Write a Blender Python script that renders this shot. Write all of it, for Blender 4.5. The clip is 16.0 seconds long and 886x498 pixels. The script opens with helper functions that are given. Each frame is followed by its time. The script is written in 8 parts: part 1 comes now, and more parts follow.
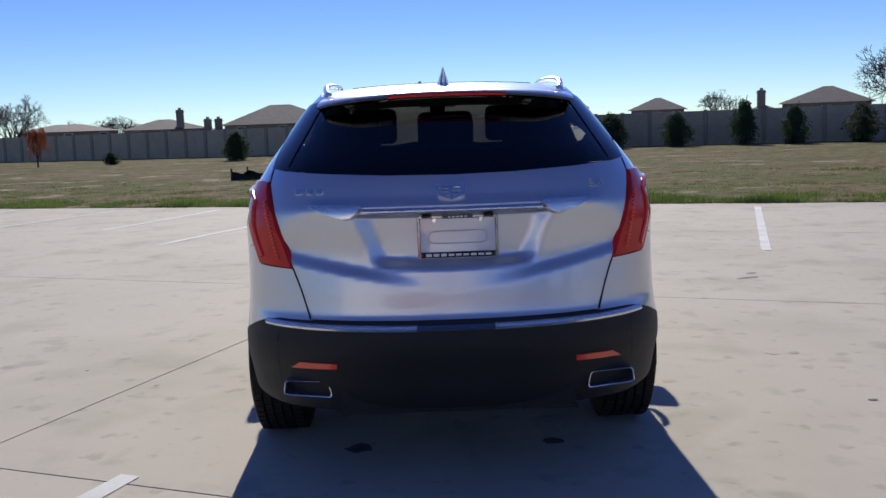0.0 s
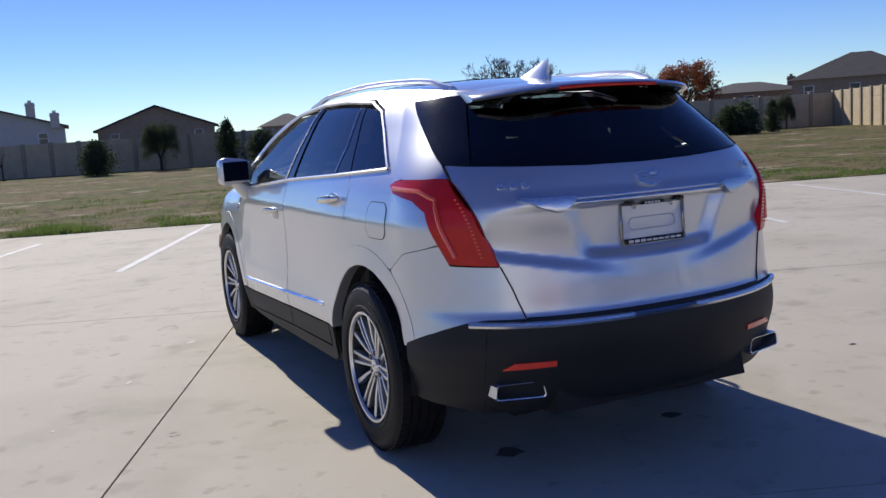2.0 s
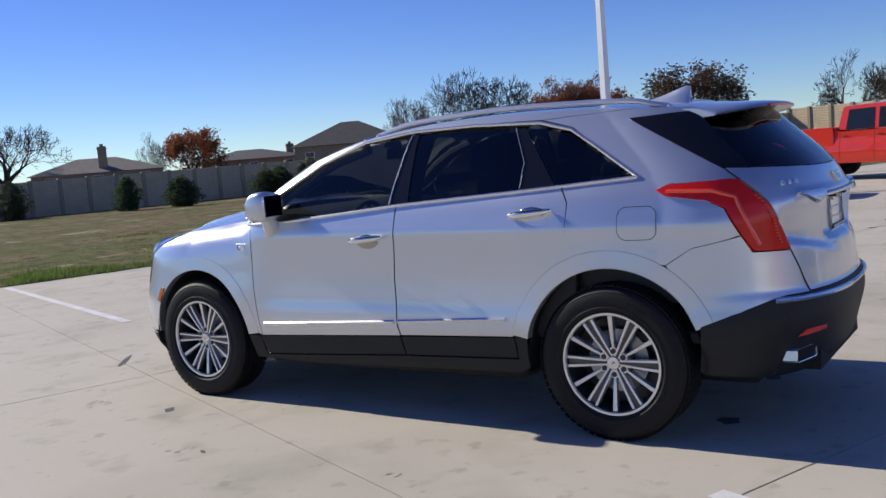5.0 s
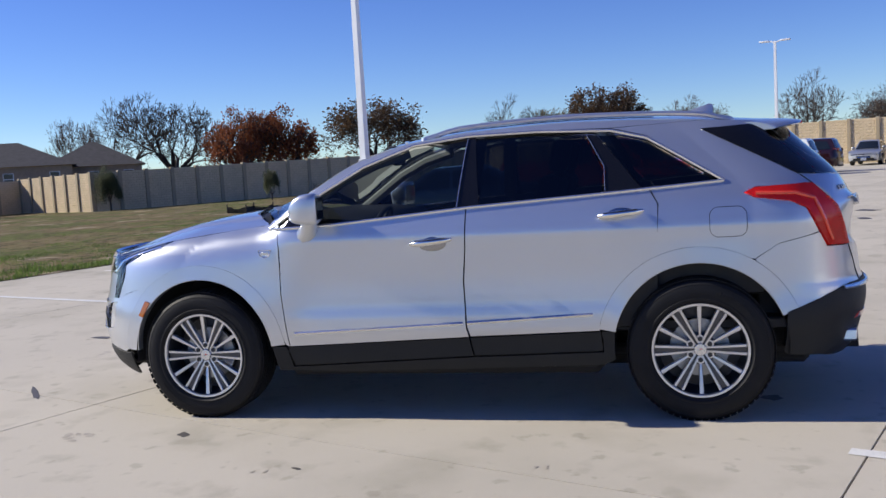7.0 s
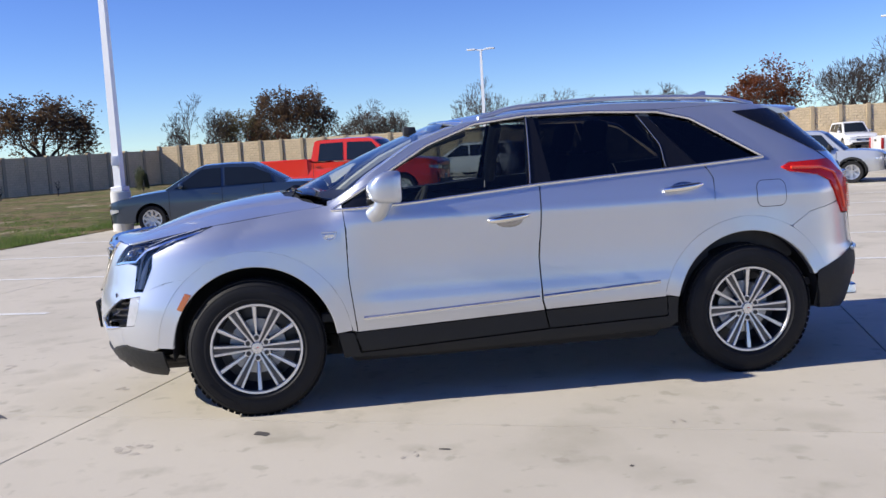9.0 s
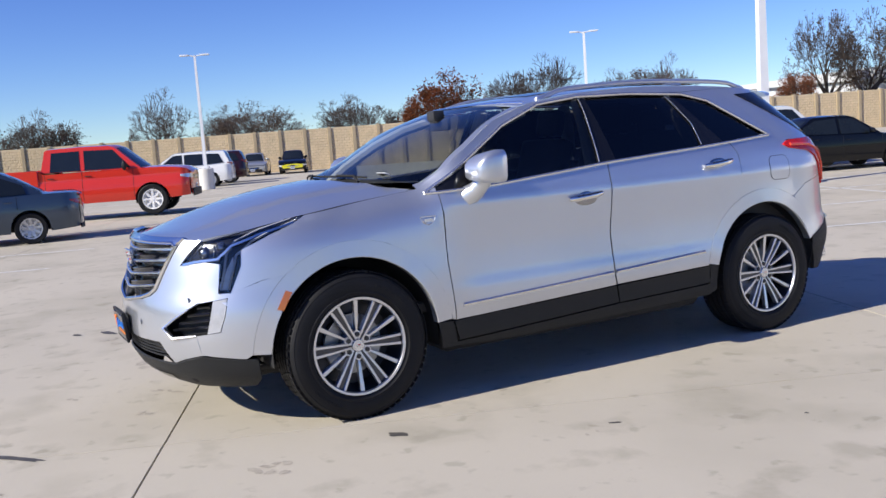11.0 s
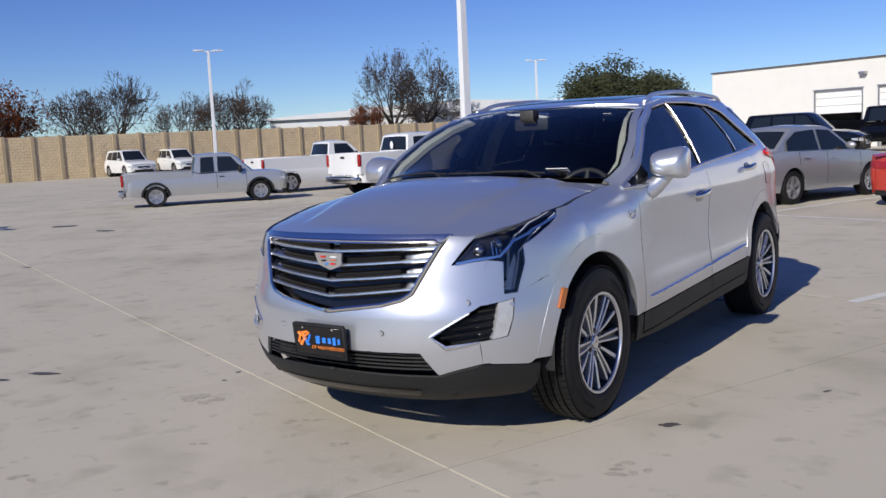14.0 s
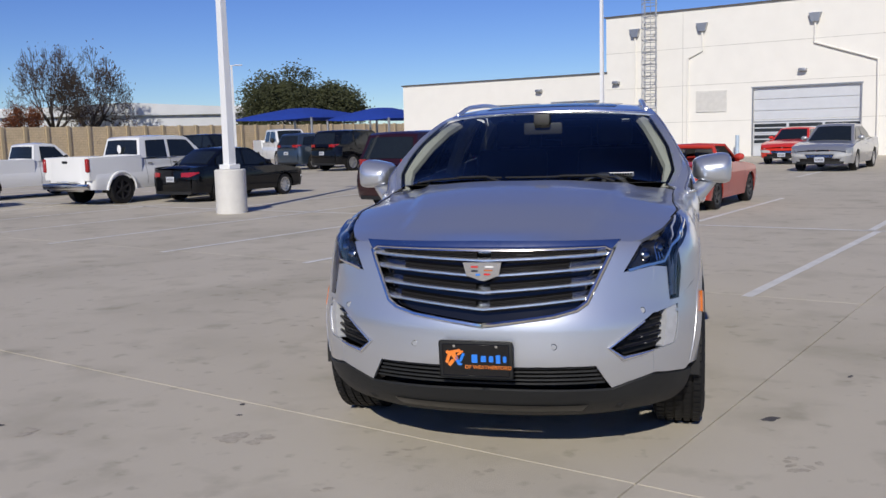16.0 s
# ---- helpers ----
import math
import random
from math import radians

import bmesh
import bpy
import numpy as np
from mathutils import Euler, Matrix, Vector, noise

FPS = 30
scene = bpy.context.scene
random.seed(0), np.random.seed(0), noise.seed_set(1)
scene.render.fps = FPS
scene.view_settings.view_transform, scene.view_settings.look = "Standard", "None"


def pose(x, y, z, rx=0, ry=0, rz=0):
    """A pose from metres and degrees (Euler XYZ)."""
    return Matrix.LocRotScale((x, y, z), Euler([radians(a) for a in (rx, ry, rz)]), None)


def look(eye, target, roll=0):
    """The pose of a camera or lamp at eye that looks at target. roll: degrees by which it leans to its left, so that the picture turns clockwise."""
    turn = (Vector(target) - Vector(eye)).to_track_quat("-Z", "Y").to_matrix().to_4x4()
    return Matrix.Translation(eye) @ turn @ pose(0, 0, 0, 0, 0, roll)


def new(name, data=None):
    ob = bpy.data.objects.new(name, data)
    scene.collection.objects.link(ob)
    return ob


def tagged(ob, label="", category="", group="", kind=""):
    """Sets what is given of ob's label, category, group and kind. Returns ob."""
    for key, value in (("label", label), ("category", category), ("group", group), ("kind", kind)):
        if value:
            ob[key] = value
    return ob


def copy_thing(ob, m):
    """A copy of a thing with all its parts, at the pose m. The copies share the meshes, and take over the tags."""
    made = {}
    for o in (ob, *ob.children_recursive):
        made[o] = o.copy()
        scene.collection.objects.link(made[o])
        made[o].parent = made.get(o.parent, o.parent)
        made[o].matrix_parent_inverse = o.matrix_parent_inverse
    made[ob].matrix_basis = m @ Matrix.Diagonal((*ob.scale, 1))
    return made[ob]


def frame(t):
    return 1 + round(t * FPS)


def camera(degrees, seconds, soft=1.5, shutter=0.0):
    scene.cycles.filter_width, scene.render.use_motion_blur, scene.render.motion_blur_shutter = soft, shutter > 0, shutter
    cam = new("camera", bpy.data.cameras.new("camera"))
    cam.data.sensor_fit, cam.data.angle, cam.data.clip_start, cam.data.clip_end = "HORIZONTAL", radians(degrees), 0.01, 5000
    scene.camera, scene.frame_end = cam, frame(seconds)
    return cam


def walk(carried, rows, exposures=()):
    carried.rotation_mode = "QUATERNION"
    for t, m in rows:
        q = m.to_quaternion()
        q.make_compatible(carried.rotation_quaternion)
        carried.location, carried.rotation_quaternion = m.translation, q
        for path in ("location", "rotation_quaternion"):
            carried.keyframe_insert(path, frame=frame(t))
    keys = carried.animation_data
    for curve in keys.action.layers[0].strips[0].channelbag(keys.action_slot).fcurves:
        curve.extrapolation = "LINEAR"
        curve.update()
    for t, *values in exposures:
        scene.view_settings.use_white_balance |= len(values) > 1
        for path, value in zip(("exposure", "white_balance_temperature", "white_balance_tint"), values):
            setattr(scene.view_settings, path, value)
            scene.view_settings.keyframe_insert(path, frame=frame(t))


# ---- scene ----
cam = camera(51.5, 16.0)
METRES, EYE, TILT, LEAN, TURN = 17.906, 1.43, -0.68, 0.0, -0.97
ROWS = [
    (0.0, 0.0, 0.0, 0.0, -0.24, -6.93, 1.95),
    (0.5, -0.0294, 0.0028, -0.0, -5.96, -6.85, 2.49),
    (1.0, -0.0614, 0.0106, 0.0002, -12.84, -7.07, 2.96),
    (1.5, -0.0904, 0.0167, 0.0009, -18.92, -7.24, 3.74),
    (2.0, -0.1207, 0.0307, 0.0008, -23.92, -7.11, 3.88),
    (2.5, -0.1501, 0.0406, 0.0004, -29.18, -6.87, 3.72),
    (3.0, -0.1774, 0.0586, 0.0005, -33.92, -6.78, 3.75),
    (3.5, -0.2007, 0.0757, 0.001, -38.99, -6.66, 3.73),
    (4.0, -0.2272, 0.0976, 0.0019, -44.58, -6.39, 4.05),
    (6.5, -0.3142, 0.2202, 0.0025, -71.1, -4.87, 5.13),
    (7.0, -0.325, 0.2523, 0.0031, -76.18, -5.13, 3.97),
    (7.5, -0.3352, 0.2806, 0.0047, -80.82, -5.37, 3.73),
    (8.0, -0.3378, 0.3134, 0.0044, -85.66, -5.43, 4.55),
    (8.5, -0.3395, 0.3437, 0.0041, -90.77, -5.74, 4.21),
    (9.0, -0.3345, 0.3766, 0.0036, -96.57, -6.32, 3.88),
    (11.5, -0.2752, 0.5222, 0.0033, -121.03, -6.98, 4.32),
    (12.0, -0.2563, 0.5483, 0.0034, -125.24, -6.73, 3.42),
    (12.5, -0.2362, 0.5726, 0.0047, -130.5, -6.58, 2.69),
    (13.0, -0.2127, 0.5929, 0.0056, -134.54, -6.82, 2.48),
    (13.5, -0.1905, 0.6156, 0.0068, -140.03, -7.2, 2.66),
    (14.0, -0.1645, 0.6308, 0.0066, -144.33, -7.4, 3.12),
    (14.5, -0.1362, 0.6448, 0.0064, -148.9, -7.58, 2.79),
    (15.0, -0.1076, 0.655, 0.0073, -153.12, -7.49, 2.75),
    (15.5, -0.0784, 0.6604, 0.0081, -158.39, -7.53, 2.33),
    (16.0, -0.049, 0.6666, 0.0093, -165.14, -7.76, 1.73),
]
walk(cam, [(t, pose(-0.10, -4.41, EYE, TILT, LEAN, TURN) @ pose(METRES * x, METRES * y, METRES * z, 90 + pitch, roll, yaw)) for t, x, y, z, yaw, pitch, roll in ROWS],
     exposures=[(0.0, 0.03), (1.5, 0.16), (3.0, 0.03), (5.0, 0.15), (7.0, 0.35), (9.0, 0.58), (12.5, 0.25), (14.5, -0.13), (16.0, -0.22)])


# ---- world, sun ----
SUN_EL, SUN_AZ = radians(33.0), radians(-1.5)
world = bpy.data.worlds.new("sky")
scene.world = world
world.use_nodes = True
wn = world.node_tree.nodes
sky = wn.new("ShaderNodeTexSky")
sky.sky_type, sky.sun_disc = "NISHITA", False
sky.sun_elevation, sky.sun_rotation = SUN_EL, SUN_AZ
sky.air_density, sky.dust_density, sky.ozone_density, sky.altitude = 1.0, 0.0, 6.0, 1200
wn["Background"].inputs[1].default_value = 0.099
rich = wn.new("ShaderNodeHueSaturation")
rich.inputs["Hue"].default_value, rich.inputs["Saturation"].default_value = 0.522, 1.12
world.node_tree.links.new(sky.outputs[0], rich.inputs["Color"])
tint = wn.new("ShaderNodeMix")
tint.data_type, tint.blend_type = "RGBA", "MULTIPLY"
tint.inputs[0].default_value, tint.inputs[7].default_value = 1.0, (0.90, 0.985, 1.055, 1)
world.node_tree.links.new(rich.outputs[0], tint.inputs[6])
world.node_tree.links.new(tint.outputs[2], wn["Background"].inputs[0])
sun = new("sun", bpy.data.lights.new("sun", "SUN"))
sun.data.energy, sun.data.angle, sun.data.color = 4.6, radians(0.53), (1.0, 0.938, 0.83)
sun_way = Vector((math.sin(SUN_AZ) * math.cos(SUN_EL), math.cos(SUN_AZ) * math.cos(SUN_EL), math.sin(SUN_EL)))
sun.matrix_world = look(sun_way * 50, (0, 0, 0))


# ---- materials ----
def node_mat(name):
    m = bpy.data.materials.new(name)
    m.use_nodes = True
    return m, m.node_tree.nodes, m.node_tree.links, m.node_tree.nodes["Principled BSDF"]


def surf(name, col, rough=0.5, metal=0.0, var=0.12, scale=3.0, fine=40.0, bump=0.0, bscale=60.0, coat=0.0, rnd=0.0, spec=0.5, emit=None):
    """A painted or natural surface: colour varied at two scales, roughness varied, optional relief, clear coat and change from piece to piece."""
    m, n, l, b = node_mat(name)
    geo = n.new("ShaderNodeNewGeometry")
    big, small = n.new("ShaderNodeTexNoise"), n.new("ShaderNodeTexNoise")
    big.inputs["Scale"].default_value, big.inputs["Detail"].default_value = scale, 6
    small.inputs["Scale"].default_value, small.inputs["Detail"].default_value = fine, 4
    l.new(geo.outputs["Position"], big.inputs["Vector"])
    l.new(geo.outputs["Position"], small.inputs["Vector"])
    mix = n.new("ShaderNodeMath")
    mix.operation = "MULTIPLY_ADD"
    l.new(big.outputs[0], mix.inputs[0])
    mix.inputs[1].default_value = 0.65
    sm_ = n.new("ShaderNodeMath")
    sm_.operation = "MULTIPLY"
    l.new(small.outputs[0], sm_.inputs[0])
    sm_.inputs[1].default_value = 0.35
    l.new(sm_.outputs[0], mix.inputs[2])
    src = mix.outputs[0]
    if rnd:
        info = n.new("ShaderNodeObjectInfo")
        add = n.new("ShaderNodeMath")
        add.operation = "MULTIPLY_ADD"
        l.new(info.outputs["Random"], add.inputs[0])
        add.inputs[1].default_value = rnd
        l.new(src, add.inputs[2])
        src = add.outputs[0]
    ramp = n.new("ShaderNodeMapRange")
    ramp.inputs[1].default_value, ramp.inputs[2].default_value = 0.3, 0.7 + rnd
    l.new(src, ramp.inputs[0])
    cm = n.new("ShaderNodeMix")
    cm.data_type = "RGBA"
    l.new(ramp.outputs[0], cm.inputs[0])
    lo = [max(0, c * (1 - var)) for c in col[:3]]
    hi = [min(1, c * (1 + var)) for c in col[:3]]
    cm.inputs[6].default_value, cm.inputs[7].default_value = (*lo, 1), (*hi, 1)
    l.new(cm.outputs[2], b.inputs["Base Color"])
    rr = n.new("ShaderNodeMapRange")
    rr.inputs[3].default_value, rr.inputs[4].default_value = max(0.01, rough * 0.85), min(1, rough * 1.15)
    l.new(small.outputs[0], rr.inputs[0])
    l.new(rr.outputs[0], b.inputs["Roughness"])
    b.inputs["Metallic"].default_value = metal
    b.inputs["Specular IOR Level"].default_value = spec
    if coat:
        b.inputs["Coat Weight"].default_value, b.inputs["Coat Roughness"].default_value = coat, 0.03
    if bump:
        tex, bp = n.new("ShaderNodeTexNoise"), n.new("ShaderNodeBump")
        tex.inputs["Scale"].default_value, tex.inputs["Detail"].default_value = bscale, 5
        l.new(geo.outputs["Position"], tex.inputs["Vector"])
        l.new(tex.outputs[0], bp.inputs["Height"])
        bp.inputs["Strength"].default_value, bp.inputs["Distance"].default_value = min(1, bump), 0.02
        l.new(bp.outputs[0], b.inputs["Normal"])
    if emit:
        b.inputs["Emission Color"].default_value, b.inputs["Emission Strength"].default_value = (*emit[:3], 1), emit[3]
    return m


def glass_mat(name, tint, gloss=(1, 1, 1), rough=0.0, ior=1.5):
    """Thin tinted glass: light passes straight through, the sheen grows by Fresnel."""
    m, n, l, b = node_mat(name)
    n.remove(b)
    tr, gl, mx, fr = n.new("ShaderNodeBsdfTransparent"), n.new("ShaderNodeBsdfGlossy"), n.new("ShaderNodeMixShader"), n.new("ShaderNodeFresnel")
    tr.inputs[0].default_value, gl.inputs[0].default_value, gl.inputs[1].default_value = (*tint, 1), (*gloss, 1), rough
    fr.inputs[0].default_value = ior
    l.new(fr.outputs[0], mx.inputs[0])
    l.new(tr.outputs[0], mx.inputs[1])
    l.new(gl.outputs[0], mx.inputs[2])
    l.new(mx.outputs[0], n["Material Output"].inputs[0])
    return m


def paint(name, col, metal=0.75, rough=0.32):
    """Car paint: half-metallic base under a clear coat."""
    m = surf(name, col, rough, metal, 0.03, 1.5, 300.0, 0, coat=1.0)
    b = m.node_tree.nodes["Principled BSDF"]
    b.inputs["Specular IOR Level"].default_value = 0.5 if metal > 0.4 else 0.12
    return m


SILVER = paint("silver paint", (0.615, 0.64, 0.685), 0.78, 0.33)
SATIN = surf("satin bright metal", (0.72, 0.73, 0.75), 0.24, 0.9, 0.05)
BAR_METAL = surf("dark bright-edged grille metal", (0.50, 0.52, 0.55), 0.16, 1.0, 0.05)
CHROME = surf("chrome", (0.80, 0.785, 0.76), 0.16, 1.0, 0.04)
DARK_CHROME = surf("dark chrome", (0.35, 0.36, 0.38), 0.14, 1.0, 0.05)
ALLOY = surf("machined alloy", (0.74, 0.74, 0.75), 0.30, 0.85, 0.06, 12, 200)
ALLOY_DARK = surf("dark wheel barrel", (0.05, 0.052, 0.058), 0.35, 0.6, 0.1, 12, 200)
POCKET = surf("gunmetal wheel pockets", (0.085, 0.088, 0.098), 0.3, 0.8, 0.1, 12, 200)
RUBBER = surf("tyre rubber", (0.010, 0.010, 0.011), 0.6, 0, 0.35, 8, 120, 0.15, 220, spec=0.25)
CLAD = surf("black cladding plastic", (0.013, 0.014, 0.015), 0.55, 0, 0.2, 4, 120, 0.2, 500, spec=0.35)
# mirror base colour near black, in place of a dark reflection
MIRROR_DARK = surf("dimmed mirror glass", (0.09, 0.095, 0.10), 0.03, 1.0, 0.02)
LAMP_HOUSE = surf("smoked lamp housing", (0.035, 0.037, 0.042), 0.2, 0.4, 0.1)
BLACK = surf("black gloss trim", (0.008, 0.008, 0.009), 0.12, 0, 0.1)
MATT = surf("black underbody", (0.012, 0.012, 0.013), 0.85, 0, 0.3, 6, 50)
CABIN = surf("dark cabin leather", (0.030, 0.029, 0.029), 0.55, 0, 0.2, 8, 150, 0.1, 300)
CABIN_LIGHT = surf("pale grey headliner cloth", (0.42, 0.42, 0.40), 0.9, 0, 0.06, 8, 200)
GLASS_DARK = glass_mat("dark privacy glass", (0.07, 0.077, 0.085))
GLASS_TINT = glass_mat("tinted side glass", (0.38, 0.42, 0.42))
GLASS_CLEAR = glass_mat("windscreen glass", (0.84, 0.88, 0.86), ior=1.48)
GLASS_REAR = glass_mat("dark rear screen glass", (0.16, 0.175, 0.19))
GLASS_LENS = glass_mat("clear lamp lens", (0.93, 0.94, 0.95))
RED_LENS = surf("red lamp lens", (0.60, 0.012, 0.009), 0.22, 0, 0.12, 20, 200, coat=0.25, spec=0.3)
RED_DEEP = surf("deep red lamp ribs", (0.85, 0.07, 0.03), 0.2, 0, 0.1, 20, 200, coat=1.0)
AMBER = surf("amber reflector", (0.48, 0.13, 0.015), 0.2, 0, 0.08, 20, 200, coat=1.0)
WHITE_LENS = surf("white lamp bar", (0.40, 0.41, 0.43), 0.3, 0, 0.12, 30, 160, coat=1.0)
GUIDE = surf("milky light guide", (0.55, 0.56, 0.58), 0.3, 0.0, 0.15, 40, 200, coat=1.0)
PLATE = surf("plate insert of silver card", (0.55, 0.58, 0.64), 0.35, 0.3, 0.05)
WHITE = surf("white paint", (0.8, 0.8, 0.79), 0.45, 0, 0.04)
ORANGE = surf("orange print", (0.85, 0.25, 0.04), 0.4, 0, 0.05)
BLUE = surf("blue print", (0.03, 0.22, 0.75), 0.4, 0, 0.05)


def concrete_mat():
    """Broom-finished concrete: cloudy tone, fine speckle, faint stains, tone change from slab to slab."""
    m = surf("pale concrete", (0.505, 0.462, 0.380), 0.82, 0, 0.08, 0.35, 90.0, 0.25, 320, rnd=0.25, spec=0.3)
    n, l, b = m.node_tree.nodes, m.node_tree.links, m.node_tree.nodes["Principled BSDF"]
    geo = n.new("ShaderNodeNewGeometry")
    base = b.inputs["Base Color"].links[0].from_socket
    for scale, lo, hi, dark in ((0.45, 0.50, 0.70, 0.85), (1.3, 0.54, 0.68, 0.86), (3.1, 0.58, 0.70, 0.82), (7.0, 0.62, 0.70, 0.80), (38, 0.68, 0.76, 0.85)):
        t, r, x = n.new("ShaderNodeTexNoise"), n.new("ShaderNodeMapRange"), n.new("ShaderNodeMix")
        t.inputs["Scale"].default_value, t.inputs["Detail"].default_value = scale, 8
        l.new(geo.outputs["Position"], t.inputs["Vector"])
        r.inputs[1].default_value, r.inputs[2].default_value = lo, hi
        l.new(t.outputs[0], r.inputs[0])
        x.data_type, x.blend_type = "RGBA", "MULTIPLY"
        l.new(r.outputs[0], x.inputs[0])
        l.new(base, x.inputs[6])
        x.inputs[7].default_value = (dark, dark, dark * 0.98, 1)
        base = x.outputs[2]
    l.new(base, b.inputs["Base Color"])
    return m


def lawn_mat():
    """Dormant mown grass: straw and green patches with bare earth."""
    m, n, l, b = node_mat("dormant lawn")
    geo = n.new("ShaderNodeNewGeometry")
    cols = ((0.200, 0.155, 0.078), (0.120, 0.140, 0.040), (0.40, 0.32, 0.22), (0.075, 0.062, 0.034), (0.26, 0.215, 0.12))
    base = None
    for (scale, lo, hi), col in zip(((1, 0, 1), (0.30, 0.45, 0.58), (0.55, 0.60, 0.66), (2.6, 0.50, 0.64), (9.0, 0.55, 0.68)), cols):
        if base is None:
            rgb = n.new("ShaderNodeRGB")
            rgb.outputs[0].default_value = (*col, 1)
            base = rgb.outputs[0]
            continue
        t, r, x = n.new("ShaderNodeTexNoise"), n.new("ShaderNodeMapRange"), n.new("ShaderNodeMix")
        t.inputs["Scale"].default_value, t.inputs["Detail"].default_value = scale, 9
        l.new(geo.outputs["Position"], t.inputs["Vector"])
        r.inputs[1].default_value, r.inputs[2].default_value = lo, hi
        l.new(t.outputs[0], r.inputs[0])
        x.data_type = "RGBA"
        l.new(r.outputs[0], x.inputs[0])
        l.new(base, x.inputs[6])
        x.inputs[7].default_value = (*col, 1)
        base = x.outputs[2]
    l.new(base, b.inputs["Base Color"])
    b.inputs["Roughness"].default_value = 0.95
    b.inputs["Specular IOR Level"].default_value = 0.1
    t, bp = n.new("ShaderNodeTexNoise"), n.new("ShaderNodeBump")
    t.inputs["Scale"].default_value, t.inputs["Detail"].default_value = 14, 8
    l.new(geo.outputs["Position"], t.inputs["Vector"])
    l.new(t.outputs[0], bp.inputs["Height"])
    bp.inputs["Distance"].default_value = 0.12
    l.new(bp.outputs[0], b.inputs["Normal"])
    return m


CONCRETE = concrete_mat()
LAWN = lawn_mat()
JOINT = surf("grey joint filler", (0.22, 0.205, 0.18), 0.9, 0, 0.2, 3, 60)
LINE = surf("worn white line paint", (0.66, 0.655, 0.63), 0.75, 0, 0.16, 4, 60, 0.3, 300)
STAIN = surf("dark oil stain", (0.085, 0.078, 0.07), 0.6, 0, 0.3, 20, 90)
STAIN_PALE = surf("grey footprint stain", (0.40, 0.36, 0.295), 0.8, 0, 0.25, 25, 120)
WALL_MAT = surf("precast tan wall", (0.60, 0.48, 0.315), 0.9, 0, 0.12, 1.6, 14)


def ashlar(m):
    """Cast stone courses pressed into the wall panels."""
    n, l, b = m.node_tree.nodes, m.node_tree.links, m.node_tree.nodes["Principled BSDF"]
    tc, mp, br, no, ad, bp = n.new("ShaderNodeTexCoord"), n.new("ShaderNodeMapping"), n.new("ShaderNodeTexBrick"), n.new("ShaderNodeTexNoise"), n.new("ShaderNodeMath"), n.new("ShaderNodeBump")
    mp.inputs["Rotation"].default_value, mp.inputs["Scale"].default_value = (radians(90), 0, 0), (1, 1, 3.0)
    l.new(tc.outputs["Object"], mp.inputs["Vector"])
    l.new(mp.outputs[0], br.inputs["Vector"])
    l.new(mp.outputs[0], no.inputs["Vector"])
    br.inputs["Scale"].default_value, br.inputs["Mortar Size"].default_value, br.inputs["Mortar Smooth"].default_value = 1.5, 0.035, 0.5
    br.inputs["Color1"].default_value, br.inputs["Color2"].default_value, br.inputs["Mortar"].default_value = (1, 1, 1, 1), (0.5, 0.5, 0.5, 1), (0, 0, 0, 1)
    no.inputs["Scale"].default_value = 9
    ad.operation = "ADD"
    l.new(br.outputs[0], ad.inputs[0])
    l.new(no.outputs[0], ad.inputs[1])
    l.new(ad.outputs[0], bp.inputs["Height"])
    bp.inputs["Strength"].default_value, bp.inputs["Distance"].default_value = 0.8, 0.045
    l.new(bp.outputs[0], b.inputs["Normal"])
    rg, cm = n.new("ShaderNodeMapRange"), n.new("ShaderNodeMix")
    rg.inputs[1].default_value, rg.inputs[2].default_value = 0.4, 1.5
    l.new(ad.outputs[0], rg.inputs[0])
    cm.data_type, cm.blend_type = "RGBA", "MULTIPLY"
    cm.inputs[0].default_value = 1.0
    gr = n.new("ShaderNodeMix")
    gr.data_type = "RGBA"
    gr.inputs[6].default_value, gr.inputs[7].default_value = (0.86, 0.85, 0.82, 1), (1.05, 1.04, 1.02, 1)
    l.new(rg.outputs[0], gr.inputs[0])
    l.new(b.inputs["Base Color"].links[0].from_socket, cm.inputs[6])
    l.new(gr.outputs[2], cm.inputs[7])
    l.new(cm.outputs[2], b.inputs["Base Color"])


ashlar(WALL_MAT)
WALL_POST = surf("precast wall post", (0.36, 0.29, 0.19), 0.9, 0, 0.1, 2, 20, 0.3, 30)
POLE_WHITE = surf("white pole paint", (0.78, 0.79, 0.8), 0.4, 0.1, 0.04)
POLE_BASE = surf("painted concrete base", (0.62, 0.61, 0.58), 0.8, 0, 0.08, 5, 60, 0.3, 120)


# ---- mesh helpers ----
def mesh_of(bm, name, material, smooth=False):
    """A mesh from a bmesh; skins laid by sheet() keep the exact normals of their surface."""
    me = bpy.data.meshes.new(name)
    lay = bm.verts.layers.float_vector.get("skin_normal")
    exact = [tuple(v[lay]) for v in bm.verts] if lay else None
    bm.to_mesh(me)
    bm.free()
    mats = material if isinstance(material, (list, tuple)) else [material]
    for m in mats:
        me.materials.append(m)
    if smooth:
        me.polygons.foreach_set("use_smooth", [True] * len(me.polygons))
        me.set_sharp_from_angle(angle=radians(smooth if smooth is not True else 40))
        if exact:
            me.normals_split_custom_set_from_vertices(exact)
    return me


def part(name, bm, material, parent, label="", smooth=40):
    """One bmesh as one mesh object under a thing or part; None: top level."""
    ob = new(name, mesh_of(bm, name, material, smooth))
    if parent:
        ob.parent = parent
    return tagged(ob, label)


def thing(name, label, category, group="", m=None, kind=""):
    ob = new(name)
    ob.empty_display_size = 0.2
    if m is not None:
        ob.matrix_basis = m
    return tagged(ob, label, category, group, kind)


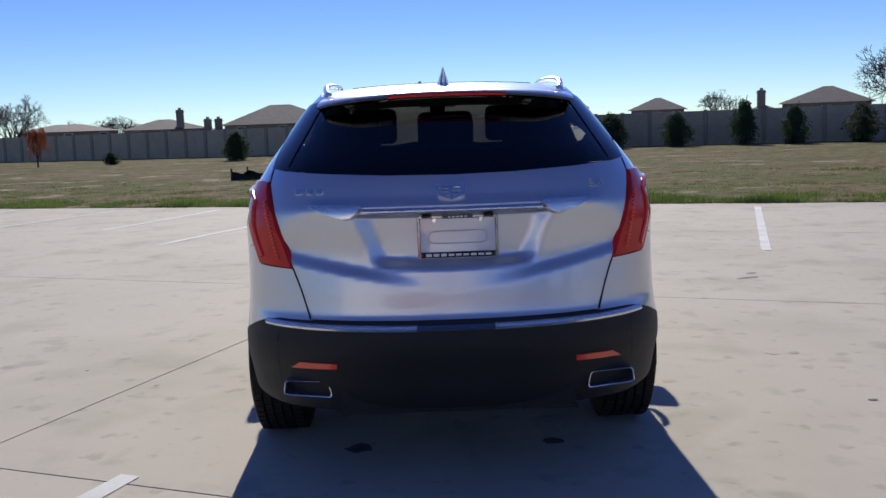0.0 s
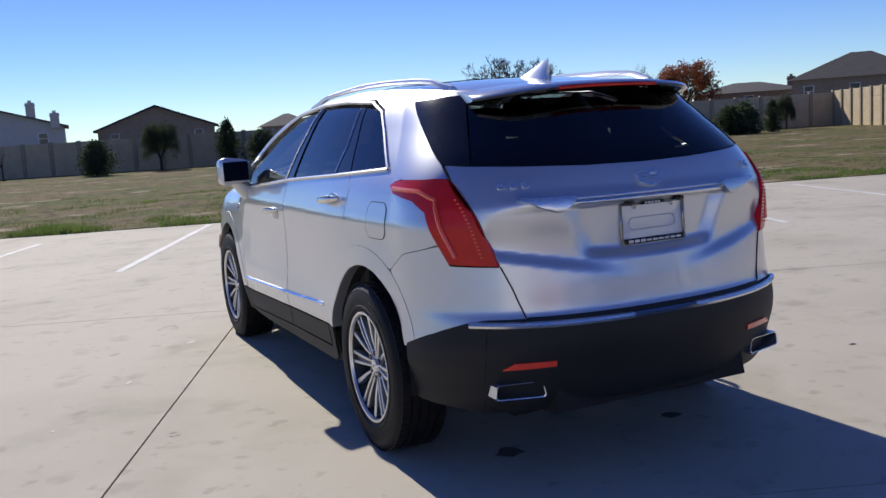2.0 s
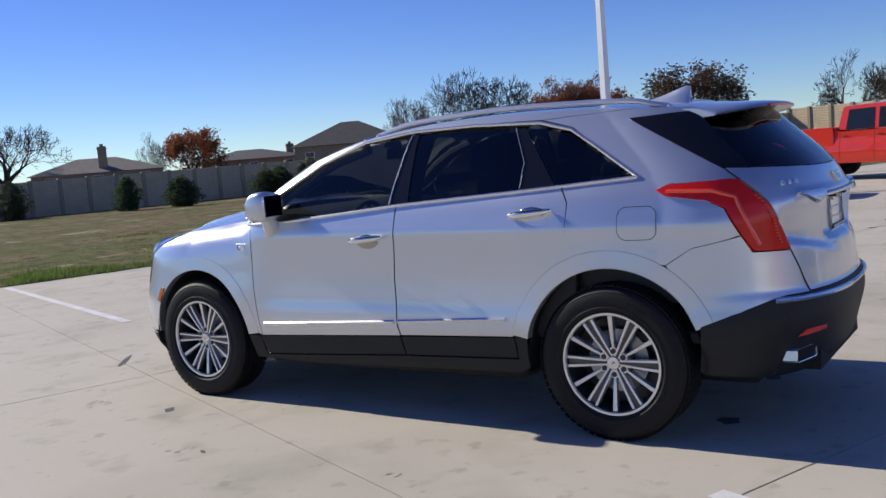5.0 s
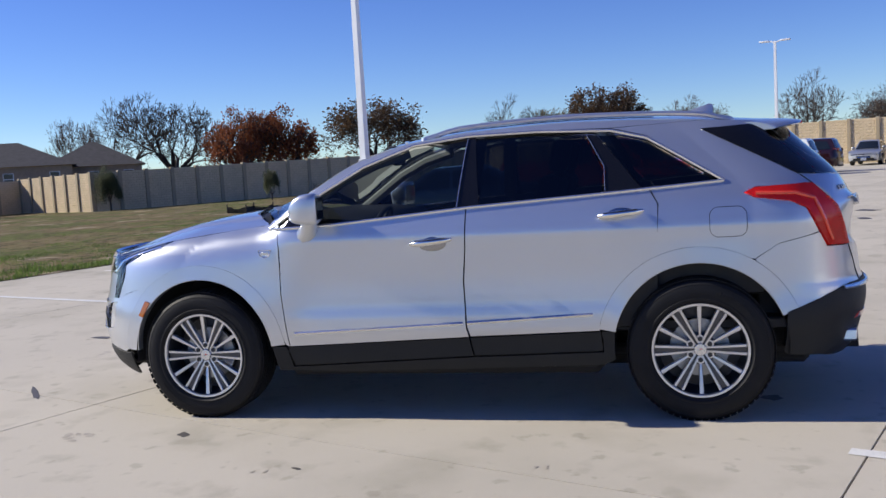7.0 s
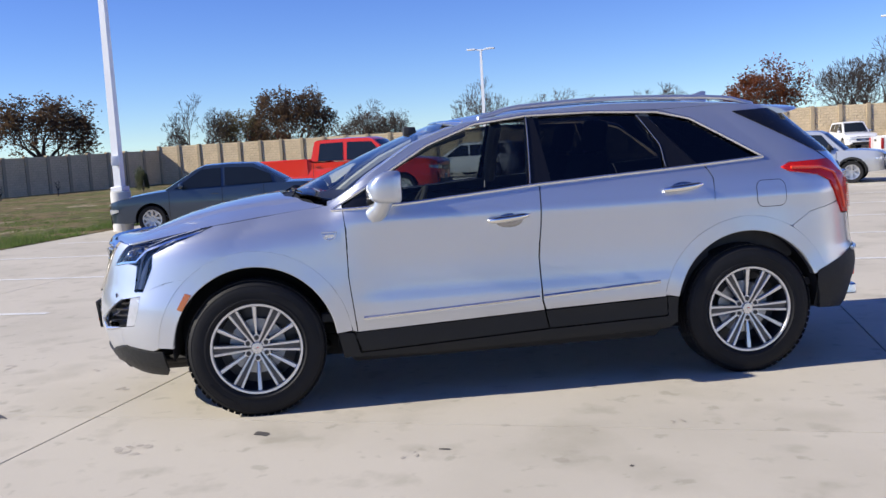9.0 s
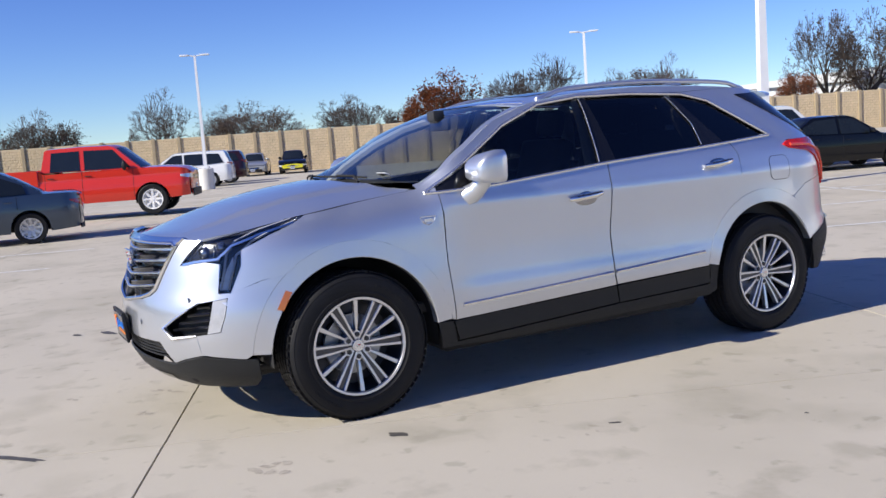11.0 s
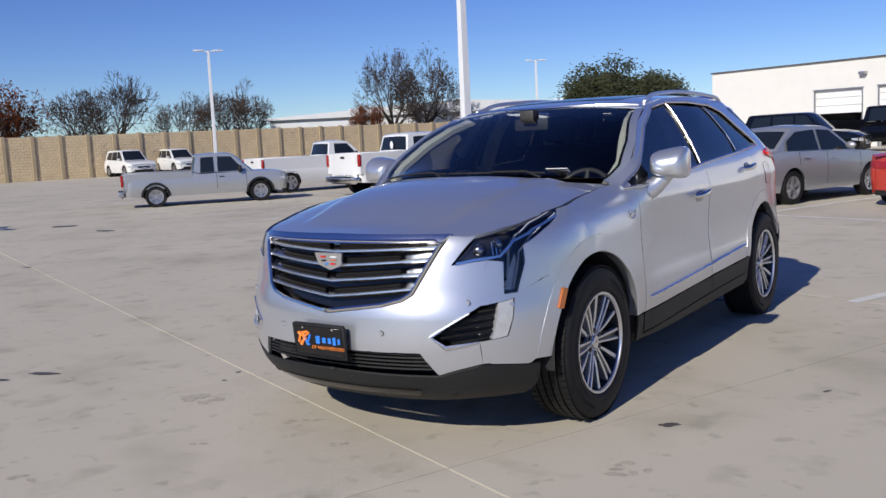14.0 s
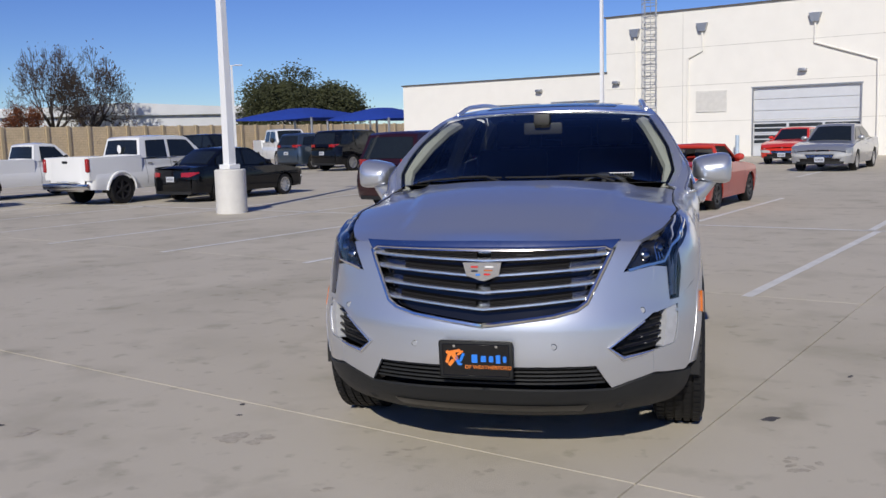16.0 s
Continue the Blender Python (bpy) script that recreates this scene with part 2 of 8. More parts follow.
def box(bm, c, s, bevel=0.0, m=None, seg=1):
    r = bmesh.ops.create_cube(bm, size=1.0, matrix=(m or Matrix()) @ Matrix.Translation(c) @ Matrix.Diagonal((*s, 1)))
    if bevel:
        es = list({e for v in r["verts"] for e in v.link_edges})
        bmesh.ops.bevel(bm, geom=es, offset=bevel, segments=seg, affect="EDGES", profile=0.6)
    return bm


def cyl(bm, p, q, r, r2=None, n=12, caps=True):
    """A tapered round bar from p to q."""
    p, q = Vector(p), Vector(q)
    d = q - p
    m = Matrix.Translation((p + q) / 2) @ d.to_track_quat("Z", "Y").to_matrix().to_4x4()
    bmesh.ops.create_cone(bm, cap_ends=caps, segments=n, radius1=r, radius2=r if r2 is None else r2, depth=d.length, matrix=m)
    return bm


def tube(bm, pts, r, n=6, closed=False):
    """A round bar along a line of points; r may be one radius or one for each point."""
    pts = [Vector(p) for p in pts]
    k = len(pts)
    rs = r if isinstance(r, (list, tuple)) else [r] * k
    rings = []
    for i, p in enumerate(pts):
        a = pts[i - 1] if (i or closed) else p
        b = pts[(i + 1) % k] if (i < k - 1 or closed) else p
        d = (b - a).normalized()
        u = d.orthogonal().normalized() if not rings else (prev - d * prev.dot(d)).normalized()
        prev = u
        w = d.cross(u)
        rings.append([bm.verts.new(p + rs[i] * (math.cos(2 * math.pi * j / n) * u + math.sin(2 * math.pi * j / n) * w)) for j in range(n)])
    for i in range(k if closed else k - 1):
        A, B = rings[i], rings[(i + 1) % k]
        for j in range(n):
            bm.faces.new((A[j], A[(j + 1) % n], B[(j + 1) % n], B[j]))
    if not closed:
        bm.faces.new(rings[0][::-1])
        bm.faces.new(rings[-1])
    return bm


def prism(bm, pts, depth, m=None):
    """A flat outline (x, z), thick along +y from 0 to depth."""
    m = m or Matrix()
    a = [bm.verts.new(m @ Vector((x, 0, z))) for x, z in pts]
    b = [bm.verts.new(m @ Vector((x, depth, z))) for x, z in pts]
    bm.faces.new(a)
    bm.faces.new(b[::-1])
    k = len(pts)
    for i in range(k):
        bm.faces.new((a[i], b[i], b[(i + 1) % k], a[(i + 1) % k]))
    bmesh.ops.recalc_face_normals(bm, faces=bm.faces[:])
    return bm


def lathe(bm, prof, n=40, m=None, closed=False):
    """Turn a profile of (radius, x) about the x axis."""
    m = m or Matrix()
    rings = [[bm.verts.new(m @ Vector((x, r * math.cos(2 * math.pi * j / n), r * math.sin(2 * math.pi * j / n)))) for j in range(n)] for r, x in prof]
    for i in range(len(rings) if closed else len(rings) - 1):
        A, B = rings[i], rings[(i + 1) % len(rings)]
        for j in range(n):
            bm.faces.new((A[j], A[(j + 1) % n], B[(j + 1) % n], B[j]))
    bmesh.ops.recalc_face_normals(bm, faces=bm.faces[:])
    return bm


class Curve:
    """A smooth line through points, x ascending."""
    def __init__(self, *pts):
        self.x, self.y = [p[0] for p in pts], [p[1] for p in pts]
        k = len(pts)
        d = [(self.y[i + 1] - self.y[i]) / (self.x[i + 1] - self.x[i]) for i in range(k - 1)]
        self.m = [d[0]] + [0 if d[i - 1] * d[i] <= 0 else 2 * d[i - 1] * d[i] / (d[i - 1] + d[i]) for i in range(1, k - 1)] + [d[-1]]

    def __call__(self, x):
        X, Y, M = self.x, self.y, self.m
        if x <= X[0]:
            return Y[0] + M[0] * (x - X[0])
        if x >= X[-1]:
            return Y[-1] + M[-1] * (x - X[-1])
        i = 0
        while x > X[i + 1]:
            i += 1
        h = X[i + 1] - X[i]
        t = (x - X[i]) / h
        return (2 * t**3 - 3 * t * t + 1) * Y[i] + (t**3 - 2 * t * t + t) * h * M[i] + (3 * t * t - 2 * t**3) * Y[i + 1] + (t**3 - t * t) * h * M[i + 1]


def smooth(a, b, x):
    t = min(1, max(0, (x - a) / (b - a)))
    return t * t * (3 - 2 * t)


def clip(poly, axis, at, keep_above):
    out = []
    for i in range(len(poly)):
        p, q = poly[i - 1], poly[i]
        a, b = (p[axis] - at, q[axis] - at) if keep_above else (at - p[axis], at - q[axis])
        if (a >= 0) != (b >= 0):
            t = a / (a - b)
            out.append((p[0] + (q[0] - p[0]) * t, p[1] + (q[1] - p[1]) * t))
        if b >= 0:
            out.append(q)
    return out


def refine(poly, step):
    out = []
    for i in range(len(poly)):
        p, q = poly[i], poly[(i + 1) % len(poly)]
        k = max(1, int(math.dist(p, q) / step))
        out += [(p[0] + (q[0] - p[0]) * j / k, p[1] + (q[1] - p[1]) * j / k) for j in range(k)]
    return out


def sheet(bm, poly, f, cu, cv, lip=0.012, outward=None, lift=0.0):
    """Lay an outline, cut into cells cu by cv, on the surface f(u, v); its rim turns inward by lip, so that gaps between panels have depth."""
    us, vs = [p[0] for p in poly], [p[1] for p in poly]
    verts, faces, where = {}, [], {}
    lay = bm.verts.layers.float_vector.get("skin_normal") or bm.verts.layers.float_vector.new("skin_normal")

    def vert(p):
        k = (round(p[0], 5), round(p[1], 5))
        if k not in verts:
            verts[k] = bm.verts.new(f(*p))
            where[verts[k]] = p
        return verts[k]

    v = math.floor(min(vs) / cv) * cv
    while v < max(vs):
        row = clip(clip(poly, 1, v, True), 1, v + cv, False)
        if len(row) > 2:
            u = math.floor(min(p[0] for p in row) / cu) * cu
            end = max(p[0] for p in row)
            while u < end:
                cell = clip(clip(row, 0, u, True), 0, u + cu, False)
                ring = []
                for p in cell:
                    w = vert(p)
                    if w not in ring:
                        ring.append(w)
                if len(ring) > 2:
                    try:
                        faces.append(bm.faces.new(ring))
                    except ValueError:
                        pass
                u += cu
        v += cv
    if not faces:
        return bm
    bmesh.ops.remove_doubles(bm, verts=list(verts.values()), dist=min(cu * 0.16, cv * 0.16, 0.04 * (max(vs) - min(vs)), 0.04 * (max(p[0] for p in poly) - min(p[0] for p in poly))))
    faces = [fc for fc in faces if fc.is_valid]
    verts = {i: w for i, w in enumerate({w for fc in faces for w in fc.verts})}
    bm.normal_update()
    centre = sum((w.co for w in verts.values()), Vector()) / len(verts)
    ref = outward if outward is not None else (centre - Vector((0, 1.4, 0.8)))
    e = 0.002

    def normal(u, v):
        return (Vector(f(u + e, v)) - Vector(f(u - e, v))).cross(Vector(f(u, v + e)) - Vector(f(u, v - e))).normalized()

    own_n = {fc: normal(sum(where[w][0] for w in fc.verts) / len(fc.verts), sum(where[w][1] for w in fc.verts) / len(fc.verts)) for fc in faces}
    side = 1 if sum(n_.dot(ref) * fc.calc_area() for fc, n_ in own_n.items()) > 0 else -1
    bmesh.ops.reverse_faces(bm, faces=[fc for fc, n_ in own_n.items() if fc.normal.dot(n_) * side < 0])
    bm.normal_update()
    sums = {w: Vector() for w in verts.values()}
    for fc in faces:
        for w in fc.verts:
            sums[w] += fc.normal * fc.calc_area()
    whole = sum((fc.normal * fc.calc_area() for fc in faces), Vector()).normalized()
    for w in verts.values():
        n_ = normal(*where[w]) * side
        if n_.dot(sums[w].normalized()) > 0.5:
            w[lay] = n_
    if lift:
        for w in verts.values():
            w.co += sums[w].normalized() * lift
    if lip:
        own = set(faces)
        near_ = 0.25 * min(cu, cv)

        def on_outline(eg):
            px_, py_ = (sum(where[w][k] for w in eg.verts) / 2 for k in (0, 1))
            for (x0, y0), (x1, y1) in zip(poly, poly[1:] + poly[:1]):
                dx, dy = x1 - x0, y1 - y0
                t = min(1, max(0, ((px_ - x0) * dx + (py_ - y0) * dy) / (dx * dx + dy * dy + 1e-12)))
                if math.hypot(px_ - x0 - t * dx, py_ - y0 - t * dy) < near_:
                    return True
            return False

        rim = {eg for fc in faces for eg in fc.edges if sum(g in own for g in eg.link_faces) == 1}
        tops, lows = {}, {}
        for eg in rim:
            if not on_outline(eg):
                continue
            fc = next(g for g in eg.link_faces if g in own)
            lp = next(x for x in fc.loops if x.edge == eg)
            a, b = lp.vert, lp.link_loop_next.vert
            for w in (a, b):
                if w not in tops:
                    tops[w] = bm.verts.new(w.co)
                    lows[w] = bm.verts.new(w.co - whole * lip)
            bm.faces.new((tops[b], tops[a], lows[a], lows[b]))
    return bm


def arc(cy, cz, r, a0, a1, k=14):
    return [(cy + r * math.cos(radians(a0 + (a1 - a0) * i / k)), cz + r * math.sin(radians(a0 + (a1 - a0) * i / k))) for i in range(k + 1)]


def words(txt, size, m, material, parent, name, depth=0.002, align="CENTER"):
    cu = bpy.data.curves.new(name, "FONT")
    cu.body, cu.size, cu.extrude, cu.align_x, cu.align_y = txt, size, depth, align, "CENTER"
    tmp = bpy.data.objects.new(name, cu)
    scene.collection.objects.link(tmp)
    me = bpy.data.meshes.new_from_object(tmp.evaluated_get(bpy.context.evaluated_depsgraph_get()))
    bpy.data.objects.remove(tmp)
    me.materials.clear()
    me.materials.append(material)
    ob = new(name, me)
    ob.parent = parent
    ob.matrix_basis = m
    return ob


# ---- ground, lot, walls, building ----
def edge_y(x):
    """The northern rim of the concrete lot."""
    return 12.35 - 0.33 * x


def grid_pos(u, v):
    return Vector((0.931 * u + 0.365 * v, -0.365 * u + 0.931 * v, 0))


bm = bmesh.new()
bmesh.ops.create_grid(bm, x_segments=2, y_segments=2, size=900, matrix=pose(0, 0, -0.30))
ground = tagged(part("ground", bm, LAWN, None, "dormant grass and bare earth round the lot"), category="ground", kind="structure")

bm = bmesh.new()
NX, NY = 150, 60
rows_ = []
for i in range(NX + 1):
    x = -130 + 250 * i / NX
    col = []
    for j in range(NY + 1):
        d = 170 * (j / NY) ** 2.2
        bumps = 0.06 * abs(noise.noise((x * 0.35, d * 0.35, 0))) * smooth(0.3, 4, d)
        wob = 0.10 * noise.noise((x * 1.7, 3, 0)) if j == 0 else 0
        z = -0.05 if j == 0 else 0.012 + bumps - 0.22 * smooth(8, 36, d)
        col.append(bm.verts.new((x + 0.31 * d, edge_y(x) + 0.95 * d + wob, z)))
    rows_.append(col)
for i in range(NX):
    for j in range(NY):
        bm.faces.new((rows_[i][j], rows_[i + 1][j], rows_[i + 1][j + 1], rows_[i][j + 1]))
lawn = tagged(part("lawn", bm, LAWN, None, "patchy dormant lawn, green along the concrete edge"), category="lawn", kind="structure")


def wall_run(name, p, q, z0, z1, foot=-0.5, step=1.66):
    """A precast wall: posts with recessed panels between them, its top rising from z0 to z1."""
    p, q = Vector((*p, 0)), Vector((*q, 0))
    d = q - p
    k = max(1, round(d.length / step))
    u = d.normalized()
    ang = math.degrees(math.atan2(u.y, u.x))
    w = thing(name, "precast stone-patterned boundary wall with posts", "wall", kind="structure")
    post_me = panel_me = None
    for i in range(k + 1):
        top = z0 + (z1 - z0) * i / k
        c = p + d * i / k
        if post_me is None:
            b = bmesh.new()
            box(b, (0, 0, 0.5), (0.22, 0.30, 1.0), 0.01)
            post_me = mesh_of(b, "post", WALL_POST)
            b = bmesh.new()
            L = d.length / k - 0.20
            box(b, (0, 0, 0.5), (L, 0.13, 1.0), 0.006)
            panel_me = mesh_of(b, "panel", WALL_MAT)
        o = new("post", post_me)
        o.parent = w
        o.matrix_basis = Matrix.Translation((c.x, c.y, foot)) @ pose(0, 0, 0, 0, 0, ang) @ Matrix.Diagonal((1, 1, top + 0.06 - foot, 1))
        if i < k:
            c2 = p + d * (i + 0.5) / k
            o = new("panel", panel_me)
            o.parent = w
            o.matrix_basis = Matrix.Translation((c2.x, c2.y, foot)) @ pose(0, 0, 0, 0, 0, ang) @ Matrix.Diagonal((1, 1, top - foot, 1))
    return w


wall_run("wall_north", (-75, 84.0), (46.5, 40.4), 1.55, 1.92)
wall_run("wall_jog", (46.5, 40.4), (42.2, 32.3), 2.0, 2.1)
wall_run("wall_northeast", (42.2, 32.3), (66, 14.5), 2.1, 2.5)
wall_run("wall_east", (66, 14.5), (24.0, -95.0), 2.72, 2.72)

# white service building
BW = surf("white wall panel", (0.74, 0.725, 0.68), 0.75, 0, 0.03, 1.5, 30, 0.15, 40)
DOOR_GREY = surf("grey sectional door", (0.62, 0.64, 0.67), 0.4, 0.2, 0.04)
DARK_HOLE = surf("dark door glazing", (0.03, 0.035, 0.04), 0.15)
STEEL = surf("galvanised steel", (0.42, 0.43, 0.44), 0.4, 0.8, 0.12, 10, 80)


# ---- the silver crossover ----
WZ = Curve((0.18, 0.80), (0.25, 0.885), (0.34, 0.915), (0.44, 0.925), (0.52, 0.937), (0.58, 0.935), (0.66, 0.924), (0.80, 0.917), (0.95, 0.922), (1.03, 0.926), (1.10, 0.910), (1.18, 0.885), (1.26, 0.848), (1.40, 0.768), (1.52, 0.690), (1.60, 0.612), (1.68, 0.52))
WF = Curve((-0.05, 0.72), (0, 0.785), (0.02, 0.822), (0.05, 0.862), (0.10, 0.893), (0.18, 0.913), (0.32, 0.925), (0.5, 0.94), (0.7, 0.93), (0.85, 0.90))
PY = Curve((-1.2, 0.86), (-0.8, 0.90), (-0.3, 0.957), (0.1, 0.988), (0.5, 1.0), (2.3, 1.0), (2.86, 0.995), (3.2, 0.975))
YR = Curve((0.20, -0.70), (0.26, -0.80), (0.36, -0.885), (0.46, -0.915), (0.60, -0.945), (0.67, -0.940), (0.71, -0.922), (0.80, -0.912), (0.90, -0.900), (1.02, -0.893), (1.10, -0.892), (1.16, -0.87), (1.24, -0.83), (1.30, -0.785), (1.40, -0.685), (1.50, -0.585), (1.56, -0.525), (1.66, -0.42))
YF = Curve((0.20, 3.60), (0.25, 3.70), (0.32, 3.775), (0.42, 3.815), (0.52, 3.83), (0.62, 3.825), (0.75, 3.795), (0.875, 3.765), (0.95, 3.745), (1.0, 3.715), (1.06, 3.63))
ZT = Curve((-0.8, 1.50), (-0.45, 1.548), (-0.2, 1.580), (0.2, 1.612), (0.7, 1.625), (1.2, 1.605), (1.6, 1.555), (1.9, 1.46), (2.15, 1.31), (2.42, 1.135), (2.7, 1.105), (3.07, 1.06), (3.3, 1.022), (3.5, 0.985), (3.7, 0.94))
ZC_ROOF = Curve((-0.75, 1.555), (-0.5, 1.582), (-0.2, 1.612), (0.2, 1.642), (0.7, 1.652), (1.2, 1.638), (1.55, 1.603), (1.75, 1.568))
ZC_GLASS = Curve((1.68, 1.585), (1.9, 1.512), (2.33, 1.335), (2.62, 1.205), (2.75, 1.145))
ZC_HOOD = Curve((2.3, 1.225), (2.46, 1.215), (2.9, 1.172), (3.2, 1.115), (3.39, 1.058), (3.55, 1.012), (3.66, 0.997), (3.8, 0.985))
DR, NR, DF, NF = 0.60, 2.6, 0.80, 2.35


def half(y, z):
    """Half width of the flank before the corners turn in."""
    g = WZ(z) * (1 - 0.085 * smooth(1.15, 1.6, z) * smooth(0.9, -0.5, y))
    if y > 2.1:
        t = smooth(2.1, 2.5, y)
        g = g * (1 - t) + WF(ZT(y) - z) * t
    return g * PY(min(3.05, max(-0.5, y)))


def side_x(y, z):
    """Distance of the skin from the middle plane at a place along the car."""
    r0, f0 = YR(z) + DR, YF(z) - DF
    hip = 0.018 * math.exp(-(((y + 0.12) / 0.38) ** 2)) * smooth(0.30, 0.50, z) * smooth(1.02, 0.78, z)
    if y < r0:
        t = min(1, (r0 - y) / DR)
        return (half(r0, z) + hip) * (1 - t**NR) ** (1 / NR)
    if y > f0:
        t = min(1, (y - f0) / DF)
        return min(half(f0, z), half(min(y, 3.3), z) + 0.04) * (1 - t**NF) ** (1 / NF)
    return half(y, z) + hip


def rear_dent(x, z):
    """Relief of the tailgate: plate recess, ridge over it and the crease below."""
    ax = abs(x)
    rim = 0.36 - (1.09 - z) * 0.42
    rec = 0.038 * smooth(rim + 0.05, rim - 0.05, ax) * smooth(0.875 + 0.02 * ax, 0.925 + 0.02 * ax, z) * smooth(1.13, 1.08, z)
    line = 0.79 + 0.19 * ax
    crease = 0.022 * smooth(0.08, 0.42, ax) * smooth(0.70, 0.64, ax) * smooth(line - 0.012, line + 0.045, z) * smooth(1.10, line + 0.06, z)
    ridge = 0.012 * smooth(0.045, 0.0, abs(z - 1.125)) * smooth(0.66, 0.5, ax)
    return rec + crease - ridge


def rear_y(x, z):
    r0 = YR(z) + DR
    w = half(r0, z)
    t = min(0.999, abs(x) / w)
    return r0 - DR * (1 - t**NR) ** (1 / NR)


def front_y(x, z):
    f0 = YF(z) - DF
    w = half(f0, z)
    t = min(0.999, abs(x) / w)
    return f0 + DF * (1 - t**NF) ** (1 / NF)


def on_side(sx):
    return lambda y, z: Vector((sx * side_x(y, z), y, z))


def turn_at(x=None, y=None, z=1.0):
    """How far round the rear corner a place lies: 0 on the middle plane, 1 where the flank begins."""
    r0 = YR(z) + DR
    if x is not None:
        return 2 / math.pi * math.asin(min(1, (x / half(r0, z)) ** (NR / 2)))
    return 2 / math.pi * math.acos(min(1, max(0, (r0 - y) / DR) ** (NR / 2)))


def on_corner(sx):
    def f(a, z):
        r0 = YR(z) + DR
        a = min(1, max(0, a)) * math.pi / 2
        return Vector((sx * half(r0, z) * math.sin(a) ** (2 / NR), r0 - DR * max(0, math.cos(a)) ** (2 / NR), z))
    return f


def on_rear(x, z):
    return Vector((x, rear_y(x, z) + rear_dent(x, z), z))


def on_front(x, z):
    return Vector((x, front_y(x, z), z))


def on_top(zc, p=2.2):
    def f(x, y):
        w = side_x(y, ZT(y))
        t = min(1, abs(x) / w)
        return Vector((x, y, ZT(y) + (zc(y) - ZT(y)) * (1 - t**p)))
    return f


roof_at, glass_at, hood_plain = on_top(ZC_ROOF, 2.6), on_top(ZC_GLASS, 2.2), on_top(ZC_HOOD, 2.4)


def hood_at(x, y):
    """The bonnet with a shallow raised middle between two creases."""
    edge_x = 0.40 + 0.16 * (3.5 - y)
    return hood_plain(x, y) + Vector((0, 0, 0.016 * smooth(edge_x + 0.045, edge_x - 0.015, abs(x)) * smooth(3.62, 3.30, y) - 0.007 * smooth(3.62, 3.30, y)))

car = thing("crossover", "silver metallic mid-size crossover parked alone on the concrete", "car")
BOTH = (-1, 1)


def skin(name, poly, f, material, cu=0.025, cv=0.025, lip=0.012, label="", lift=0.0, parent=None, outward=None, deg=35):
    b = bmesh.new()
    sheet(b, refine(poly, 0.03), f, cu, cv, lip, outward, lift)
    return part(name, b, material, parent or car, label, deg)


def side_line(pts, sx, r, step=0.03, lift=0.0):
    line = []
    for p, q in zip(pts, pts[1:]):
        k = max(1, int(math.dist(p, q) / step))
        line += [(p[0] + (q[0] - p[0]) * j / k, p[1] + (q[1] - p[1]) * j / k) for j in range(k)]
    line.append(pts[-1])
    return [Vector((sx * (side_x(y, z) + lift), y, z)) for y, z in line]


AF, AR = (2.857, 0.385), (0.0, 0.395)
R_IN, R_OUT = 0.445, 0.533


def ff(x, z):
    return front_y(x, z)


